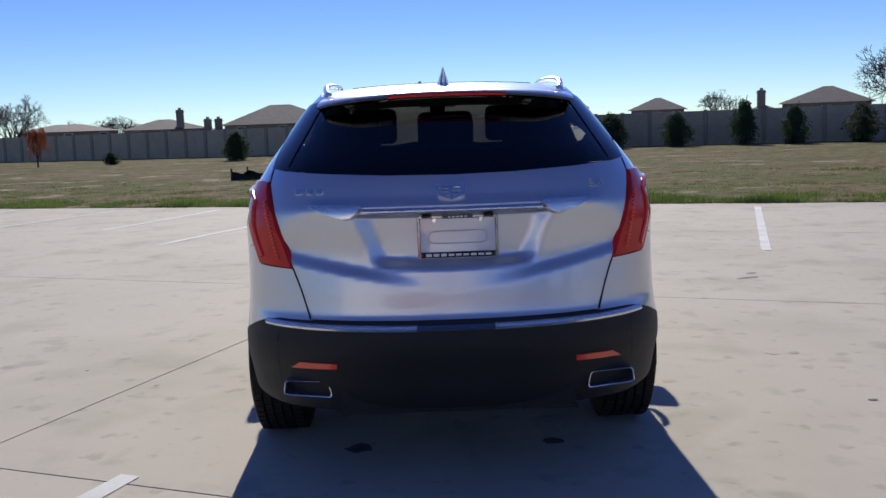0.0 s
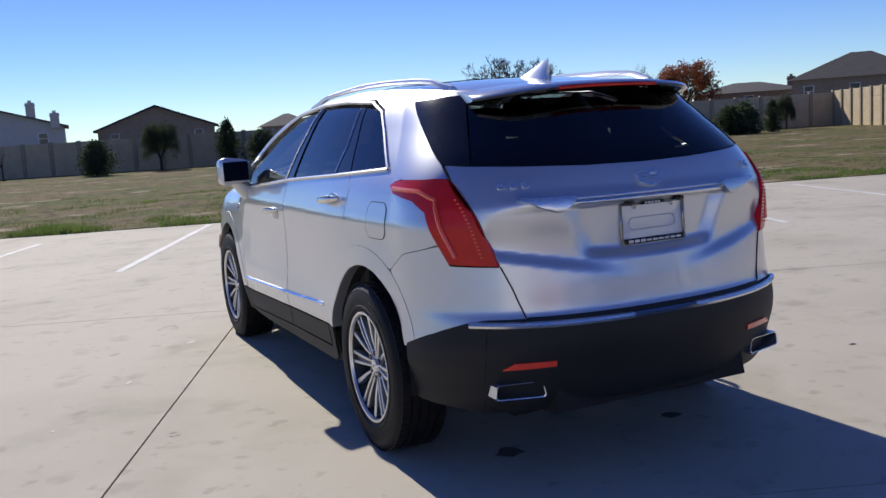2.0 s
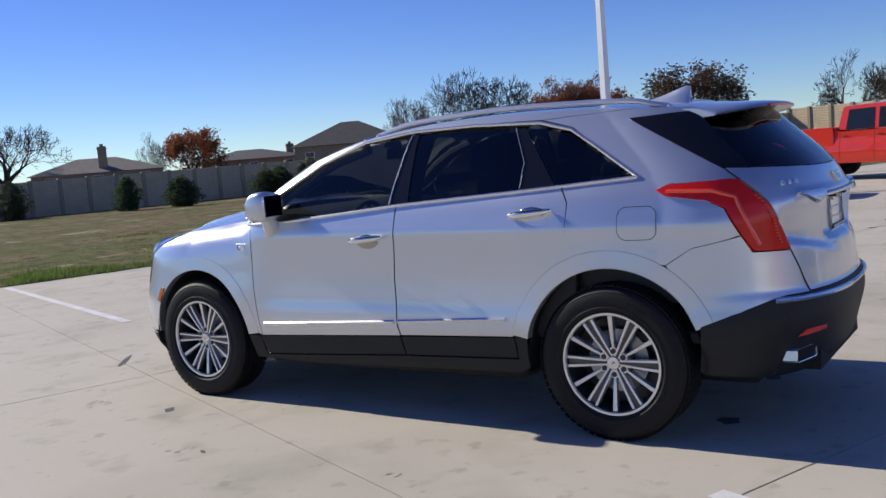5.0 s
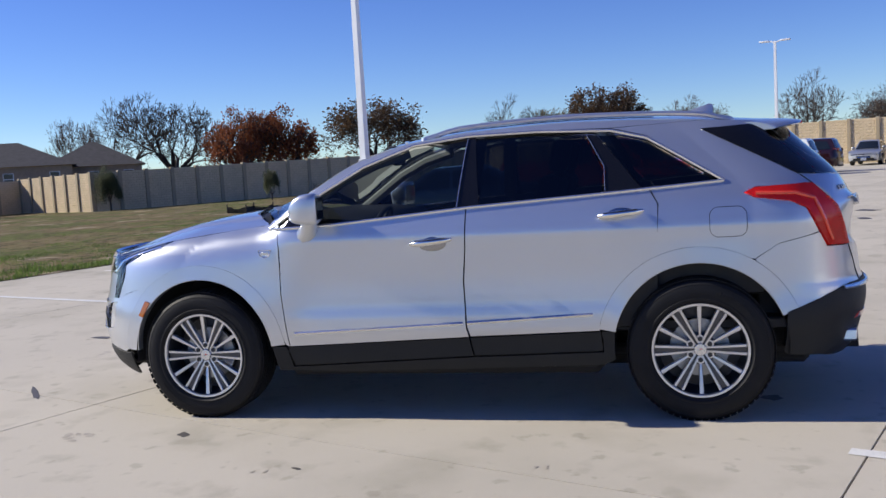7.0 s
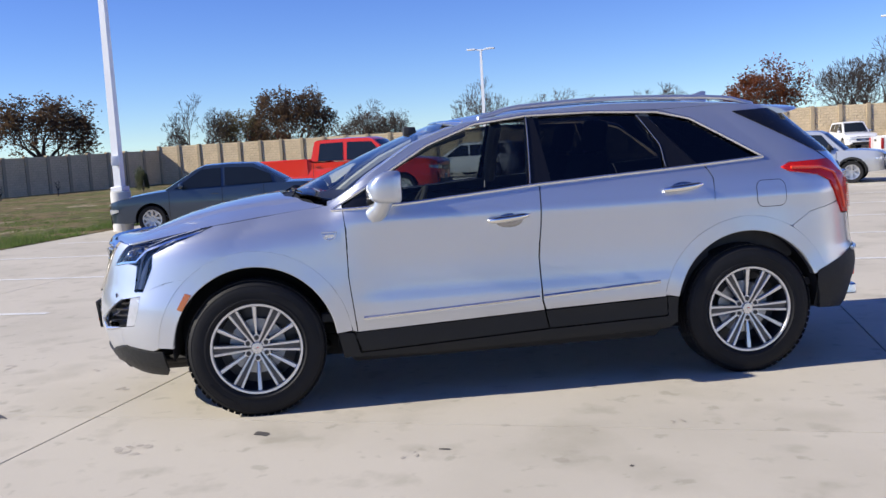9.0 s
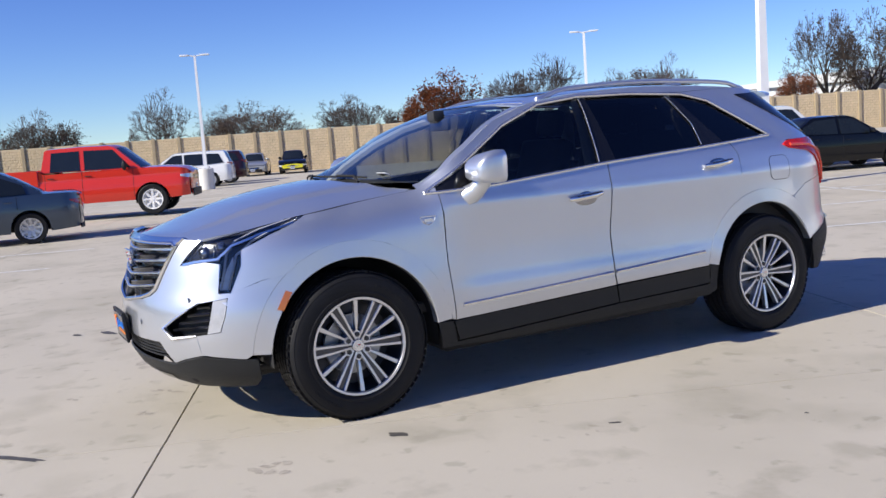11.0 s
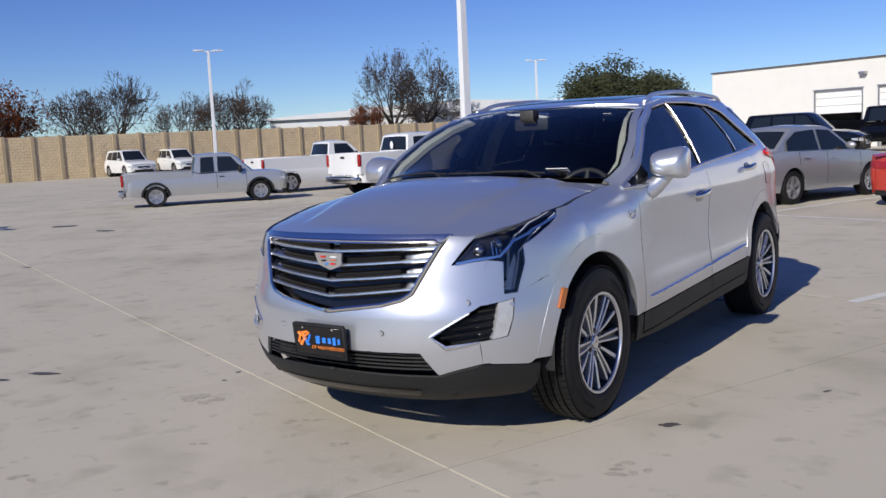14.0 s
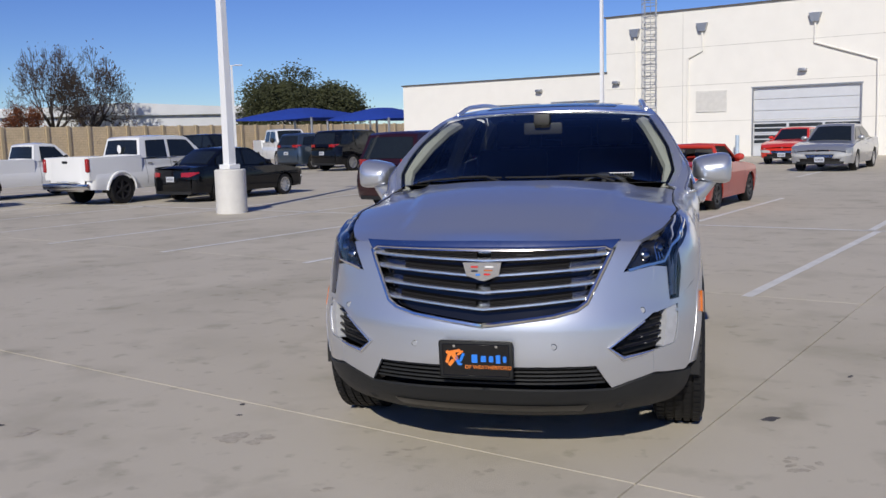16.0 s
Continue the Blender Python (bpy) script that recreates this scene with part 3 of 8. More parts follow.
LEG_OUT = (ff(0.805, 0.722), 0.722)
LAMP_OUT = [(ff(0.815, 0.85), 0.85), (ff(0.80, 0.93), 0.925), (3.25, 0.985), (3.12, 1.03)]
for sx in BOTH:
    S = on_side(sx)
    # front wing, with the arch cut out
    skin("front_wing", [(2.343, 1.135), (2.333, 1.0), (2.333, 0.74), (2.302, 0.43)] + arc(*AF, R_OUT, 174, 49) + [(3.32, 0.772), LEG_OUT, *LAMP_OUT, (3.05, 1.060), (2.7, 1.102), (2.42, 1.133)], S, SILVER)
    # arch lips
    for nm, (cy, cz), a0, a1 in (("front_arch_lip", AF, 174, 3), ("rear_arch_lip", AR, 159, 12)):
        b = bmesh.new()
        strips = []
        for r, lift in ((R_OUT - 0.001, -0.006), (R_OUT - 0.0015, 0.0016), (R_IN + 0.004, 0.0025), (R_IN, -0.001), (R_IN, -0.05)):
            strips.append([b.verts.new((sx * (side_x(y, z) + lift), y, z)) for y, z in arc(cy, cz, r, a0, a1, 44)])
        for A, B in zip(strips, strips[1:]):
            for j in range(len(A) - 1):
                b.faces.new((A[j], A[j + 1], B[j + 1], B[j]) if sx > 0 else (A[j + 1], A[j], B[j], B[j + 1]))
        part(nm, b, SILVER, car, "", 12)
    # doors
    fd = skin("front_door", [(2.338, 1.112), (2.328, 1.0), (2.328, 0.74), (2.296, 0.43), (1.236, 0.472), (1.247, 0.53), (1.255, 0.78), (1.236, 0.96), (1.226, 1.18), (1.63, 1.148), (2.0, 1.122)], S, SILVER)
    rd = skin("rear_door", [(1.219, 1.18), (1.229, 0.96), (1.247, 0.78), (1.239, 0.53), (1.226, 0.475), (0.518, 0.496)] + arc(*AR, R_OUT, 11, 62)[1:] + [(0.20, 0.93), (0.195, 1.16), (0.235, 1.232), (0.5, 1.215), (0.83, 1.20)], S, SILVER)
    skin("door_cladding", [(2.31, 0.424), (1.236, 0.466), (1.215, 0.365), (2.28, 0.315)], S, CLAD, 0.04, 0.03, parent=fd, lift=0.004)
    skin("door_cladding", [(1.226, 0.466), (0.512, 0.49), (0.505, 0.385), (1.205, 0.365)], S, CLAD, 0.04, 0.03, parent=rd, lift=0.004)
    skin("sill_cladding", [(2.408, 0.43), (2.325, 0.425), (2.29, 0.305), (1.21, 0.355), (0.50, 0.375), (0.507, 0.492), (0.440, 0.488), (0.445, 0.395), (0.44, 0.335), (0.5, 0.305), (1.9, 0.275), (2.38, 0.285)], S, CLAD, 0.05, 0.03, lift=0.002)
    for dr, a, b in ((fd, (2.26, 0.505), (1.262, 0.548)), (rd, (1.238, 0.55), (0.55, 0.585))):
        bb = bmesh.new()
        tube(bb, side_line([a, b], sx, 0, lift=0.004), 0.011, 6)
        part("chrome_moulding", bb, SATIN, dr)
    # quarter panel
    skin("quarter_panel", arc(*AR, R_OUT, 62, 120)[::-1] + [(0.205, 0.93), (0.188, 1.16), (0.228, 1.236), (-0.15, 1.262), (0.10, 1.43), (0.24, 1.525), (0.42, 1.575), (-0.08, 1.590), (-0.06, 1.535), (rear_y(0.735, 1.280), 1.280), (rear_y(0.742, 1.228), 1.228), (-0.30, 1.222), (-0.245, 1.195), (-0.29, 1.168), (-0.47, 1.143), (-0.55, 1.10), (-0.612, 0.975), (-0.53, 0.955), (-0.41, 0.93), (-0.288, 0.854)], S, SILVER)
    # upper rear bumper skin below the seam
    skin("rear_corner_skin", [(-0.2885, 0.8485), (-0.4075, 0.9265), (-0.53, 0.9515), (-0.615, 0.971), (-0.655, 0.895), (rear_y(0.633, 0.886), 0.886), (rear_y(0.602, 0.80), 0.80), (rear_y(0.572, 0.705), 0.705), (rear_y(0.575, 0.68), 0.68), (-0.74, 0.678), (-0.49, 0.576)] + arc(*AR, R_OUT, 158, 122)[:-1], S, SILVER)
    # fuel flap
    if sx < 0:
        fl = []
        for cy, cz, a in ((-0.112, 1.082, 0), (-0.208, 1.082, 90), (-0.208, 1.018, 180), (-0.112, 1.018, 270)):
            fl += arc(cy, cz, 0.045, a, a + 90, 7)
        fl.append((-0.067, 1.05))
        skin("fuel_flap", fl, S, SILVER, lip=0.006, lift=0.002)
        bb = bmesh.new()
        tube(bb, side_line(fl + fl[:1], sx, 0, 0.02, 0.0005), 0.0022, 4)
        part("fuel_flap_gap", bb, MATT, car)
    # side glass
    skin("front_side_glass", [(2.14, 1.118), (1.63, 1.153), (1.285, 1.182), (1.235, 1.565), (1.55, 1.532), (1.84, 1.425), (2.06, 1.30), (2.14, 1.245)], S, GLASS_TINT, 0.05, 0.05, 0, lift=-0.012)
    skin("mirror_sail", [(2.39, 1.108), (2.15, 1.118), (2.15, 1.24), (2.30, 1.165)], S, BLACK, 0.04, 0.04, 0.01, lift=-0.008)
    skin("b_pillar_cover", [(1.285, 1.182), (1.15, 1.19), (1.19, 1.575), (1.235, 1.567)], S, BLACK, 0.03, 0.03, 0.01, lift=-0.006)
    skin("rear_side_glass", [(1.15, 1.192), (0.485, 1.228), (0.47, 1.35), (0.575, 1.553), (1.19, 1.573)], S, GLASS_DARK, 0.05, 0.05, 0, lift=-0.012)
    skin("c_pillar_cover", [(0.475, 1.23), (0.27, 1.243), (0.505, 1.545), (0.57, 1.55), (0.46, 1.35)], S, BLACK, 0.03, 0.03, 0.01, lift=-0.007)
    skin("quarter_glass", [(0.265, 1.243), (-0.105, 1.265), (0.10, 1.405), (0.235, 1.495), (0.40, 1.538), (0.5, 1.545)], S, GLASS_DARK, 0.05, 0.05, 0, lift=-0.01)
    # roof side: strip between glass top and roof gutter
    skin("roof_side", [(2.42, 1.133), (2.395, 1.112), (2.06, 1.318), (1.84, 1.445), (1.55, 1.552), (1.235, 1.588), (0.84, 1.590), (0.43, 1.578), (-0.08, 1.592), (0.2, 1.612), (0.7, 1.625), (1.2, 1.605), (1.6, 1.555), (1.9, 1.46), (2.15, 1.31)], S, SILVER)
    # chrome round the side glass
    bb = bmesh.new()
    tube(bb, side_line([(2.40, 1.108), (2.0, 1.122), (1.63, 1.150), (1.21, 1.184), (0.83, 1.205), (0.5, 1.222), (0.2, 1.24), (-0.15, 1.262)], sx, 0, lift=0.002), 0.009, 6)
    tube(bb, side_line([(2.40, 1.112), (2.06, 1.312), (1.84, 1.438), (1.55, 1.545), (1.235, 1.580), (0.84, 1.582), (0.43, 1.562), (0.24, 1.512), (0.10, 1.425), (-0.15, 1.264)], sx, 0, lift=0.002), 0.010, 6)
    tube(bb, side_line([(1.232, 1.575), (1.275, 1.19)], sx, 0, lift=-0.002), 0.0035, 5)
    tube(bb, side_line([(0.565, 1.55), (0.468, 1.37), (0.465, 1.24)], sx, 0, lift=-0.003), 0.0022, 5)
    part("window_chrome", bb, SATIN, car)
    # tail lamp
    tl = [(-0.25, 1.195), (-0.30, 1.216), (-0.55, 1.224), (rear_y(0.744, 1.222), 1.222), (rear_y(0.712, 1.1), 1.1), (rear_y(0.680, 1.0), 1.0), (rear_y(0.642, 0.893), 0.893), (-0.66, 0.903), (-0.62, 0.975), (-0.556, 1.10), (-0.475, 1.14), (-0.30, 1.166)]
    lamp = skin("tail_lamp", tl, S, RED_LENS, 0.025, 0.02, 0.03, "red wrap-round tail lamp", lift=0.010)
    bb = bmesh.new()
    tube(bb, side_line([(-0.30, 1.190), (-0.50, 1.182), (-0.595, 1.15), (-0.65, 1.02), (-0.685, 0.93)], sx, 0, lift=0.014), 0.010, 6)
    part("lamp_rib", bb, RED_DEEP, lamp)
    bb = bmesh.new()
    for i in range(16):
        t = i / 15
        y, z = rear_y(0.74 - 0.055 * t, 1.15 - 0.22 * t), 1.15 - 0.22 * t
        box(bb, (0, 0, 0), (0.012, 0.03, 0.006), 0, Matrix.Translation((sx * (side_x(y, z) + 0.010), y, z)) @ pose(0, 0, 0, 0, 0, sx * 35))
    tagged(part("lamp_led_row", bb, RED_DEEP, lamp), kind="stuff")
    # door handles
    for dr, y0, z0 in ((fd, 1.42, 1.008), (rd, 0.385, 1.118)):
        h = bmesh.new()
        pts = []
        for i in range(9):
            t = i / 8
            y, z = y0 + 0.115 - 0.23 * t, z0 - 0.010 + 0.02 * t
            pts.append(Vector((sx * (side_x(y, z) + 0.012 + 0.030 * math.sin(math.pi * min(1, max(0, t))) ** 0.5), y, z)))
        tube(h, pts, [0.012, 0.017, 0.019, 0.019, 0.018, 0.018, 0.018, 0.015, 0.010], 10)
        grip = part("door_handle", h, CHROME, dr, "chrome pull handle")
        # thin black line along the upper side of the grip
        h = bmesh.new()
        tube(h, [p + Vector((sx * 0.012, 0, 0.011)) for p in pts[1:-1]], 0.0045, 6)
        part("grip_inlay", h, BLACK, grip)
        # shade of the hollow behind the grip, put in as a dark flat ellipse
        cup = bmesh.new()
        bmesh.ops.create_uvsphere(cup, u_segments=14, v_segments=8, radius=1, matrix=Matrix.Translation((sx * (side_x(y0, z0) - 0.003), y0 - 0.005, z0 - 0.012)) @ Matrix.Diagonal((0.007, 0.085, 0.042, 1)))
        part("handle_cup", cup, DARK_CHROME, dr)
    # wing badge
    bb = bmesh.new()
    x = side_x(2.42, 0.97)
    shield = [(2.462, 0.992), (2.378, 0.992), (2.392, 0.962), (2.42, 0.950), (2.448, 0.962)]
    tube(bb, [Vector((sx * (side_x(y, z) + 0.002), y, z)) for y, z in shield], 0.0032, 5, closed=True)
    badge = part("wing_badge", bb, SATIN, car, "small bright shield outline")
    bb = bmesh.new()
    box(bb, (sx * (x + 0.001), 2.42, 0.972), (0.004, 0.050, 0.018), 0.001)
    part("badge_centre", bb, SATIN, badge)
    # side marker
    skin("side_marker", [(3.235, 0.615), (3.265, 0.625), (3.215, 0.712), (3.185, 0.70)], S, AMBER, 0.03, 0.03, 0.01, lift=0.011)
    # door mirror
    mb = bmesh.new()
    rings_m = []
    for y, kx, kz, dz in ((-0.050, 0.93, 0.92, 0.0), (-0.040, 1.0, 1.0, 0.0), (0.0, 1.0, 1.0, 0.0), (0.04, 0.97, 0.95, -0.002), (0.075, 0.90, 0.82, -0.008), (0.10, 0.76, 0.62, -0.016), (0.115, 0.52, 0.38, -0.022)):
        ring_m = []
        for i in range(28):
            a_ = 2 * math.pi * i / 28
            c_, s_a = math.cos(a_), math.sin(a_)
            x_ = math.copysign(abs(c_) ** 0.5, c_) * 0.104 * kx
            z_ = math.copysign(abs(s_a) ** 0.42, s_a) * (0.080 + 0.016 * x_ * sx / 0.104) * kz + dz
            ring_m.append(mb.verts.new((x_, y, z_)))
        rings_m.append(ring_m)
    for A, B in zip(rings_m, rings_m[1:]):
        for i in range(28):
            mb.faces.new((A[i], A[(i + 1) % 28], B[(i + 1) % 28], B[i]))
    mb.faces.new(rings_m[0][::-1])
    mb.faces.new(rings_m[-1])
    bmesh.ops.recalc_face_normals(mb, faces=mb.faces[:])
    bmesh.ops.transform(mb, matrix=pose(sx * 0.995, 2.085, 1.225, 0, 0, sx * -8), verts=mb.verts)
    mir = part("door_mirror", mb, SILVER, car, "silver door mirror on a body-coloured stalk", 60)
    mb = bmesh.new()
    tube(mb, [(sx * 0.885, 2.16, 1.075), (sx * 0.93, 2.13, 1.105), (sx * 0.985, 2.10, 1.17)], [0.062, 0.05, 0.045], 10)
    part("mirror_stalk", mb, SILVER, mir)
    mb = bmesh.new()
    box(mb, (0, 0, 0), (0.165, 0.006, 0.122), 0.002, pose(sx * 0.995, 2.0335, 1.225, 0, 0, sx * -8))
    part("mirror_glass", mb, MIRROR_DARK, mir, "dark mirror glass")
    # wheel arch liner
    for cy, cz in (AF, AR):
        lb = bmesh.new()
        pts = arc(cy, cz, 0.45, -6, 186, 20)
        a = [lb.verts.new((sx * 0.90, y, z)) for y, z in pts]
        b = [lb.verts.new((sx * 0.52, y, z)) for y, z in pts]
        for i in range(len(pts) - 1):
            lb.faces.new((a[i], a[i + 1], b[i + 1], b[i]))
        lb.faces.new(b)
        part("arch_liner", lb, MATT, car)
    # roof rail
    rb = bmesh.new()
    line = []
    for i in range(25):
        y = 1.50 - 1.72 * i / 24
        x = side_x(y, ZT(y)) - 0.03
        lift = 0.024 * smooth(0, 0.12, i / 24) * smooth(1, 0.9, i / 24)
        line.append(Vector((sx * x, y, roof_at(x, y).z + lift + 0.004)))
    tube(rb, line, 0.014, 8)
    for i in (0, 24):
        cyl(rb, line[i] - Vector((0, 0, 0.02)), line[i] + Vector((0, 0, 0.006)), 0.022, 0.016, 10)
    part("roof_rail", rb, ALLOY, car, "satin roof rail")

# roof, bonnet, screens
edge = [(side_x(y, ZT(y)), y) for y in [1.66, 1.5, 1.2, 0.9, 0.6, 0.3, 0.0, -0.2, -0.4, -0.52]]
skin("roof_panel", [(x, y) for x, y in edge] + [(-x, y) for x, y in reversed(edge)] + [(-0.4, 1.70), (0, 1.715), (0.4, 1.70)], roof_at, SILVER, 0.05, 0.05, 0.01, outward=Vector((0, 0, 1)))
skin("sunroof", [(0.42, 1.45), (0.44, 0.2), (-0.44, 0.2), (-0.42, 1.45)], roof_at, BLACK, 0.06, 0.06, 0.004, lift=0.003, outward=Vector((0, 0, 1)), label="dark glass sunroof")
edge = [(side_x(y, ZT(y)) - 0.035, y) for y in [2.40, 2.28, 2.1, 1.9, 1.75]]
skin("windscreen", [(x, y) for x, y in edge] + [(0.45, 1.695), (0, 1.72), (-0.45, 1.695)] + [(-x, y) for x, y in reversed(edge)] + [(-0.45, 2.58), (0, 2.64), (0.45, 2.58)], glass_at, GLASS_CLEAR, 0.06, 0.06, 0, outward=Vector((0, 1, 1)), label="laminated windscreen")
for sx in BOTH:
    e2 = [(sx * side_x(y, ZT(y)), y) for y in [2.42, 2.28, 2.1, 1.9, 1.75, 1.66]]
    e3 = [(sx * (side_x(y, ZT(y)) - 0.045), y) for y in [1.70, 1.75, 1.9, 2.1, 2.28, 2.42]]
    skin("a_pillar", e2 + e3, glass_at, SILVER, 0.05, 0.05, 0.01, outward=Vector((0, 1, 1)))
    e2 = [(sx * (side_x(y, ZT(y)) - 0.04), y) for y in [2.40, 2.28, 2.1, 1.9, 1.76]]
    e3 = [(sx * (side_x(y, ZT(y)) - 0.062), y) for y in [1.74, 1.9, 2.1, 2.28, 2.40]]
    skin("screen_black_edge", e2 + e3, glass_at, BLACK, 0.06, 0.06, 0, lift=-0.006, outward=Vector((0, 1, 1)))
bb = bmesh.new()
tube(bb, [roof_at(x, 1.715 - 0.11 * (abs(x) / 0.62) ** 2) + Vector((0, 0, 0.002)) for x in [0.62 - 0.062 * i for i in range(21)]], 0.008, 6)
part("screen_header_trim", bb, CHROME, car)
skin("cowl", [(0.69, 2.44), (0.45, 2.57), (0, 2.63), (-0.45, 2.57), (-0.69, 2.44), (-0.68, 2.50), (-0.45, 2.66), (0, 2.72), (0.45, 2.66), (0.68, 2.50)], lambda x, y: Vector((x, y, hood_at(x, y).z - 0.022)), CLAD, 0.06, 0.06, 0.03, outward=Vector((0, 0, 1)))
front_edge = [(x, ff(x, 0.985) - 0.01) for x in (0.60, 0.5, 0.4, 0.3, 0.2, 0.1, 0, -0.1, -0.2, -0.3, -0.4, -0.5, -0.60)]
hood_side = [(side_x(y, ZT(y)) - 0.004, y) for y in (2.44, 2.6, 2.8, 3.0, 3.07)]
lamp_in = [(0.772, 3.15), (0.750, 3.25), (0.728, 3.33), (0.683, 3.45), (0.645, 3.52)]
skin("bonnet", [(0.43, 2.665), (0.745, 2.445)] + hood_side + lamp_in + front_edge + [(-x, y) for x, y in reversed(lamp_in)] + [(-x, y) for x, y in reversed(hood_side)] + [(-0.745, 2.445), (-0.43, 2.665), (0, 2.725)], hood_at, SILVER, 0.04, 0.04, 0.015, outward=Vector((0, 0, 1)))

for sx in BOTH:
    bb = bmesh.new()
    tube(bb, [hood_at(sx * (x - 0.002), y) + Vector((0, 0, 0.0015)) for x, y in [(0.745, 2.445)] + hood_side + lamp_in[:1]], 0.0035, 5)
    part("bonnet_gap", bb, MATT, car)

# tailgate and rear
lower = [(-0.735, 1.222), (-0.704, 1.1), (-0.672, 1.0), (-0.634, 0.885), (-0.568, 0.694), (0, 0.689), (0.568, 0.694), (0.634, 0.885), (0.672, 1.0), (0.704, 1.1), (0.735, 1.222), (0.727, 1.276), (0.655, 1.268), (0.5, 1.258), (0.25, 1.247), (0, 1.243), (-0.25, 1.247), (-0.5, 1.258), (-0.655, 1.268), (-0.727, 1.276)]
gate = skin("tailgate", lower, on_rear, SILVER, 0.018, 0.014, 0.015, outward=Vector((0, -1, 0)), deg=50)
skin("rear_screen", [(-0.66, 1.272), (-0.5, 1.262), (-0.25, 1.251), (0, 1.247), (0.25, 1.251), (0.5, 1.262), (0.66, 1.272), (0.60, 1.39), (0.545, 1.50), (0.50, 1.565), (-0.50, 1.565), (-0.545, 1.50), (-0.60, 1.39)], on_rear, GLASS_REAR, 0.05, 0.04, 0, outward=Vector((0, -1, 0.5)), parent=gate, label="dark privacy rear screen")
for sx in BOTH:
    S = on_side(sx)
    pillar = [(turn_at(x=x, z=z), z) for x, z in ((0.664, 1.268), (0.604, 1.39), (0.549, 1.50), (0.512, 1.552))]
    pillar += [(turn_at(y=y, z=z), z) for y, z in [(-0.25, 1.549), (-0.05, 1.540)] + [(y, 1.533 + 0.546 * (y + 0.06)) for y in (-0.14, -0.22, -0.30, -0.38, -0.45, -0.50)]] + [(turn_at(x=0.735, z=1.277), 1.277)]
    skin("d_pillar_glass", pillar, on_corner(sx), BLACK, 0.05, 0.03, 0.008, lift=0.004)
    skin("roof_corner", [(-0.08, 1.592), (-0.06, 1.545), (-0.25, 1.549), (-0.42, 1.558), (-0.46, 1.56), (-0.40, 1.566)], S, SILVER, 0.04, 0.02, 0.01)
    # gaps round the tailgate
    for line in ([(0.571, 0.694), (0.588, 0.75), (0.603, 0.80), (0.620, 0.845), (0.637, 0.888)], [(0.738, 1.222), (0.733, 1.272)]):
        bb = bmesh.new()
        tube(bb, [Vector((sx * x, rear_y(x, z) - 0.0005, z)) for x, z in line], 0.0035, 5)
        part("tailgate_gap", bb, MATT, car)
sp = bmesh.new()
prof = [(-0.22, 1.607), (-0.40, 1.593), (-0.54, 1.584), (-0.615, 1.574), (-0.628, 1.563), (-0.610, 1.553), (-0.50, 1.550), (-0.36, 1.552)]
rings = []
for i in range(33):
    k = -1 + i / 16
    ak = abs(k)
    rings.append([sp.verts.new((k * (0.545 - 0.03 * (y + 0.6)), y + (0.15 * ak**5 + 0.02 * ak * ak) * smooth(-0.3, -0.6, y), z - 0.034 * ak**2.4)) for y, z in prof])
for i in range(32):
    for j in range(len(prof)):
        k2 = (j + 1) % len(prof)
        sp.faces.new((rings[i][j], rings[i + 1][j], rings[i + 1][k2], rings[i][k2])).material_index = 1 if j in (5, 6, 7) else 0
sp.faces.new(rings[0])
sp.faces.new(rings[-1][::-1])
bmesh.ops.recalc_face_normals(sp, faces=sp.faces[:])
part("roof_spoiler", sp, [SILVER, BLACK], gate, "", 50)
bb = bmesh.new()
tube(bb, [(x, -0.626 + 0.15 * (abs(x) / 0.545) ** 5 + 0.02 * (abs(x) / 0.545) ** 2, 1.559 - 0.034 * (abs(x) / 0.545) ** 2.4) for x in [-0.24 + 0.04 * i for i in range(13)]], 0.0085, 6)
part("high_brake_lamp", bb, RED_LENS, gate, "red high brake lamp")

# rear bumper: black lower moulding round the corner
bum = bmesh.new()
corner_k = 0.80
levels = [(0.31 + 0.380 * i / 12) for i in range(13)]
rear_l = [(-corner_k * half(YR(z) + DR, z), z) for z in levels]
sheet(bum, refine([*rear_l, *[(-x, z) for x, z in reversed(rear_l)]], 0.03), lambda x, z: Vector((x, rear_y(x, z), z)), 0.03, 0.03, 0, Vector((0, -1, 0)), 0.004)
for sx in BOTH:
    cl = [(rear_y(x, z), z) for x, z in rear_l]
    sheet(bum, refine([*cl, (-0.72, 0.678), (-0.44, 0.572), (-0.435, 0.45), (-0.42, 0.36), (-0.45, 0.345), (-0.60, 0.33)], 0.03), on_side(sx), 0.03, 0.03, 0, None, 0.004)
bumper = part("rear_bumper", bum, CLAD, car, "black textured rear bumper")
bb = bmesh.new()
prism(bb, [(-0.48, 0.30), (0.48, 0.30), (0.46, 0.40), (-0.46, 0.40)], 0.3, pose(0, -0.86, 0))
part("rear_valance", bb, MATT, bumper)
bb = bmesh.new()
for sx in BOTH:
    tube(bb, [Vector((sx * x, rear_y(x, 0.662) - 0.006, 0.660 + 0.014 * (x / 0.79) ** 2)) for x in [0.15 + 0.032 * i for i in range(20)]], 0.0135, 8)
part("bumper_chrome", bb, SATIN, bumper)
bb = bmesh.new()
tube(bb, [Vector((x, rear_y(x, 0.662) - 0.005, 0.660)) for x in (-0.148, -0.07, 0, 0.07, 0.148)], 0.013, 6)
part("bumper_step", bb, DARK_CHROME, bumper)
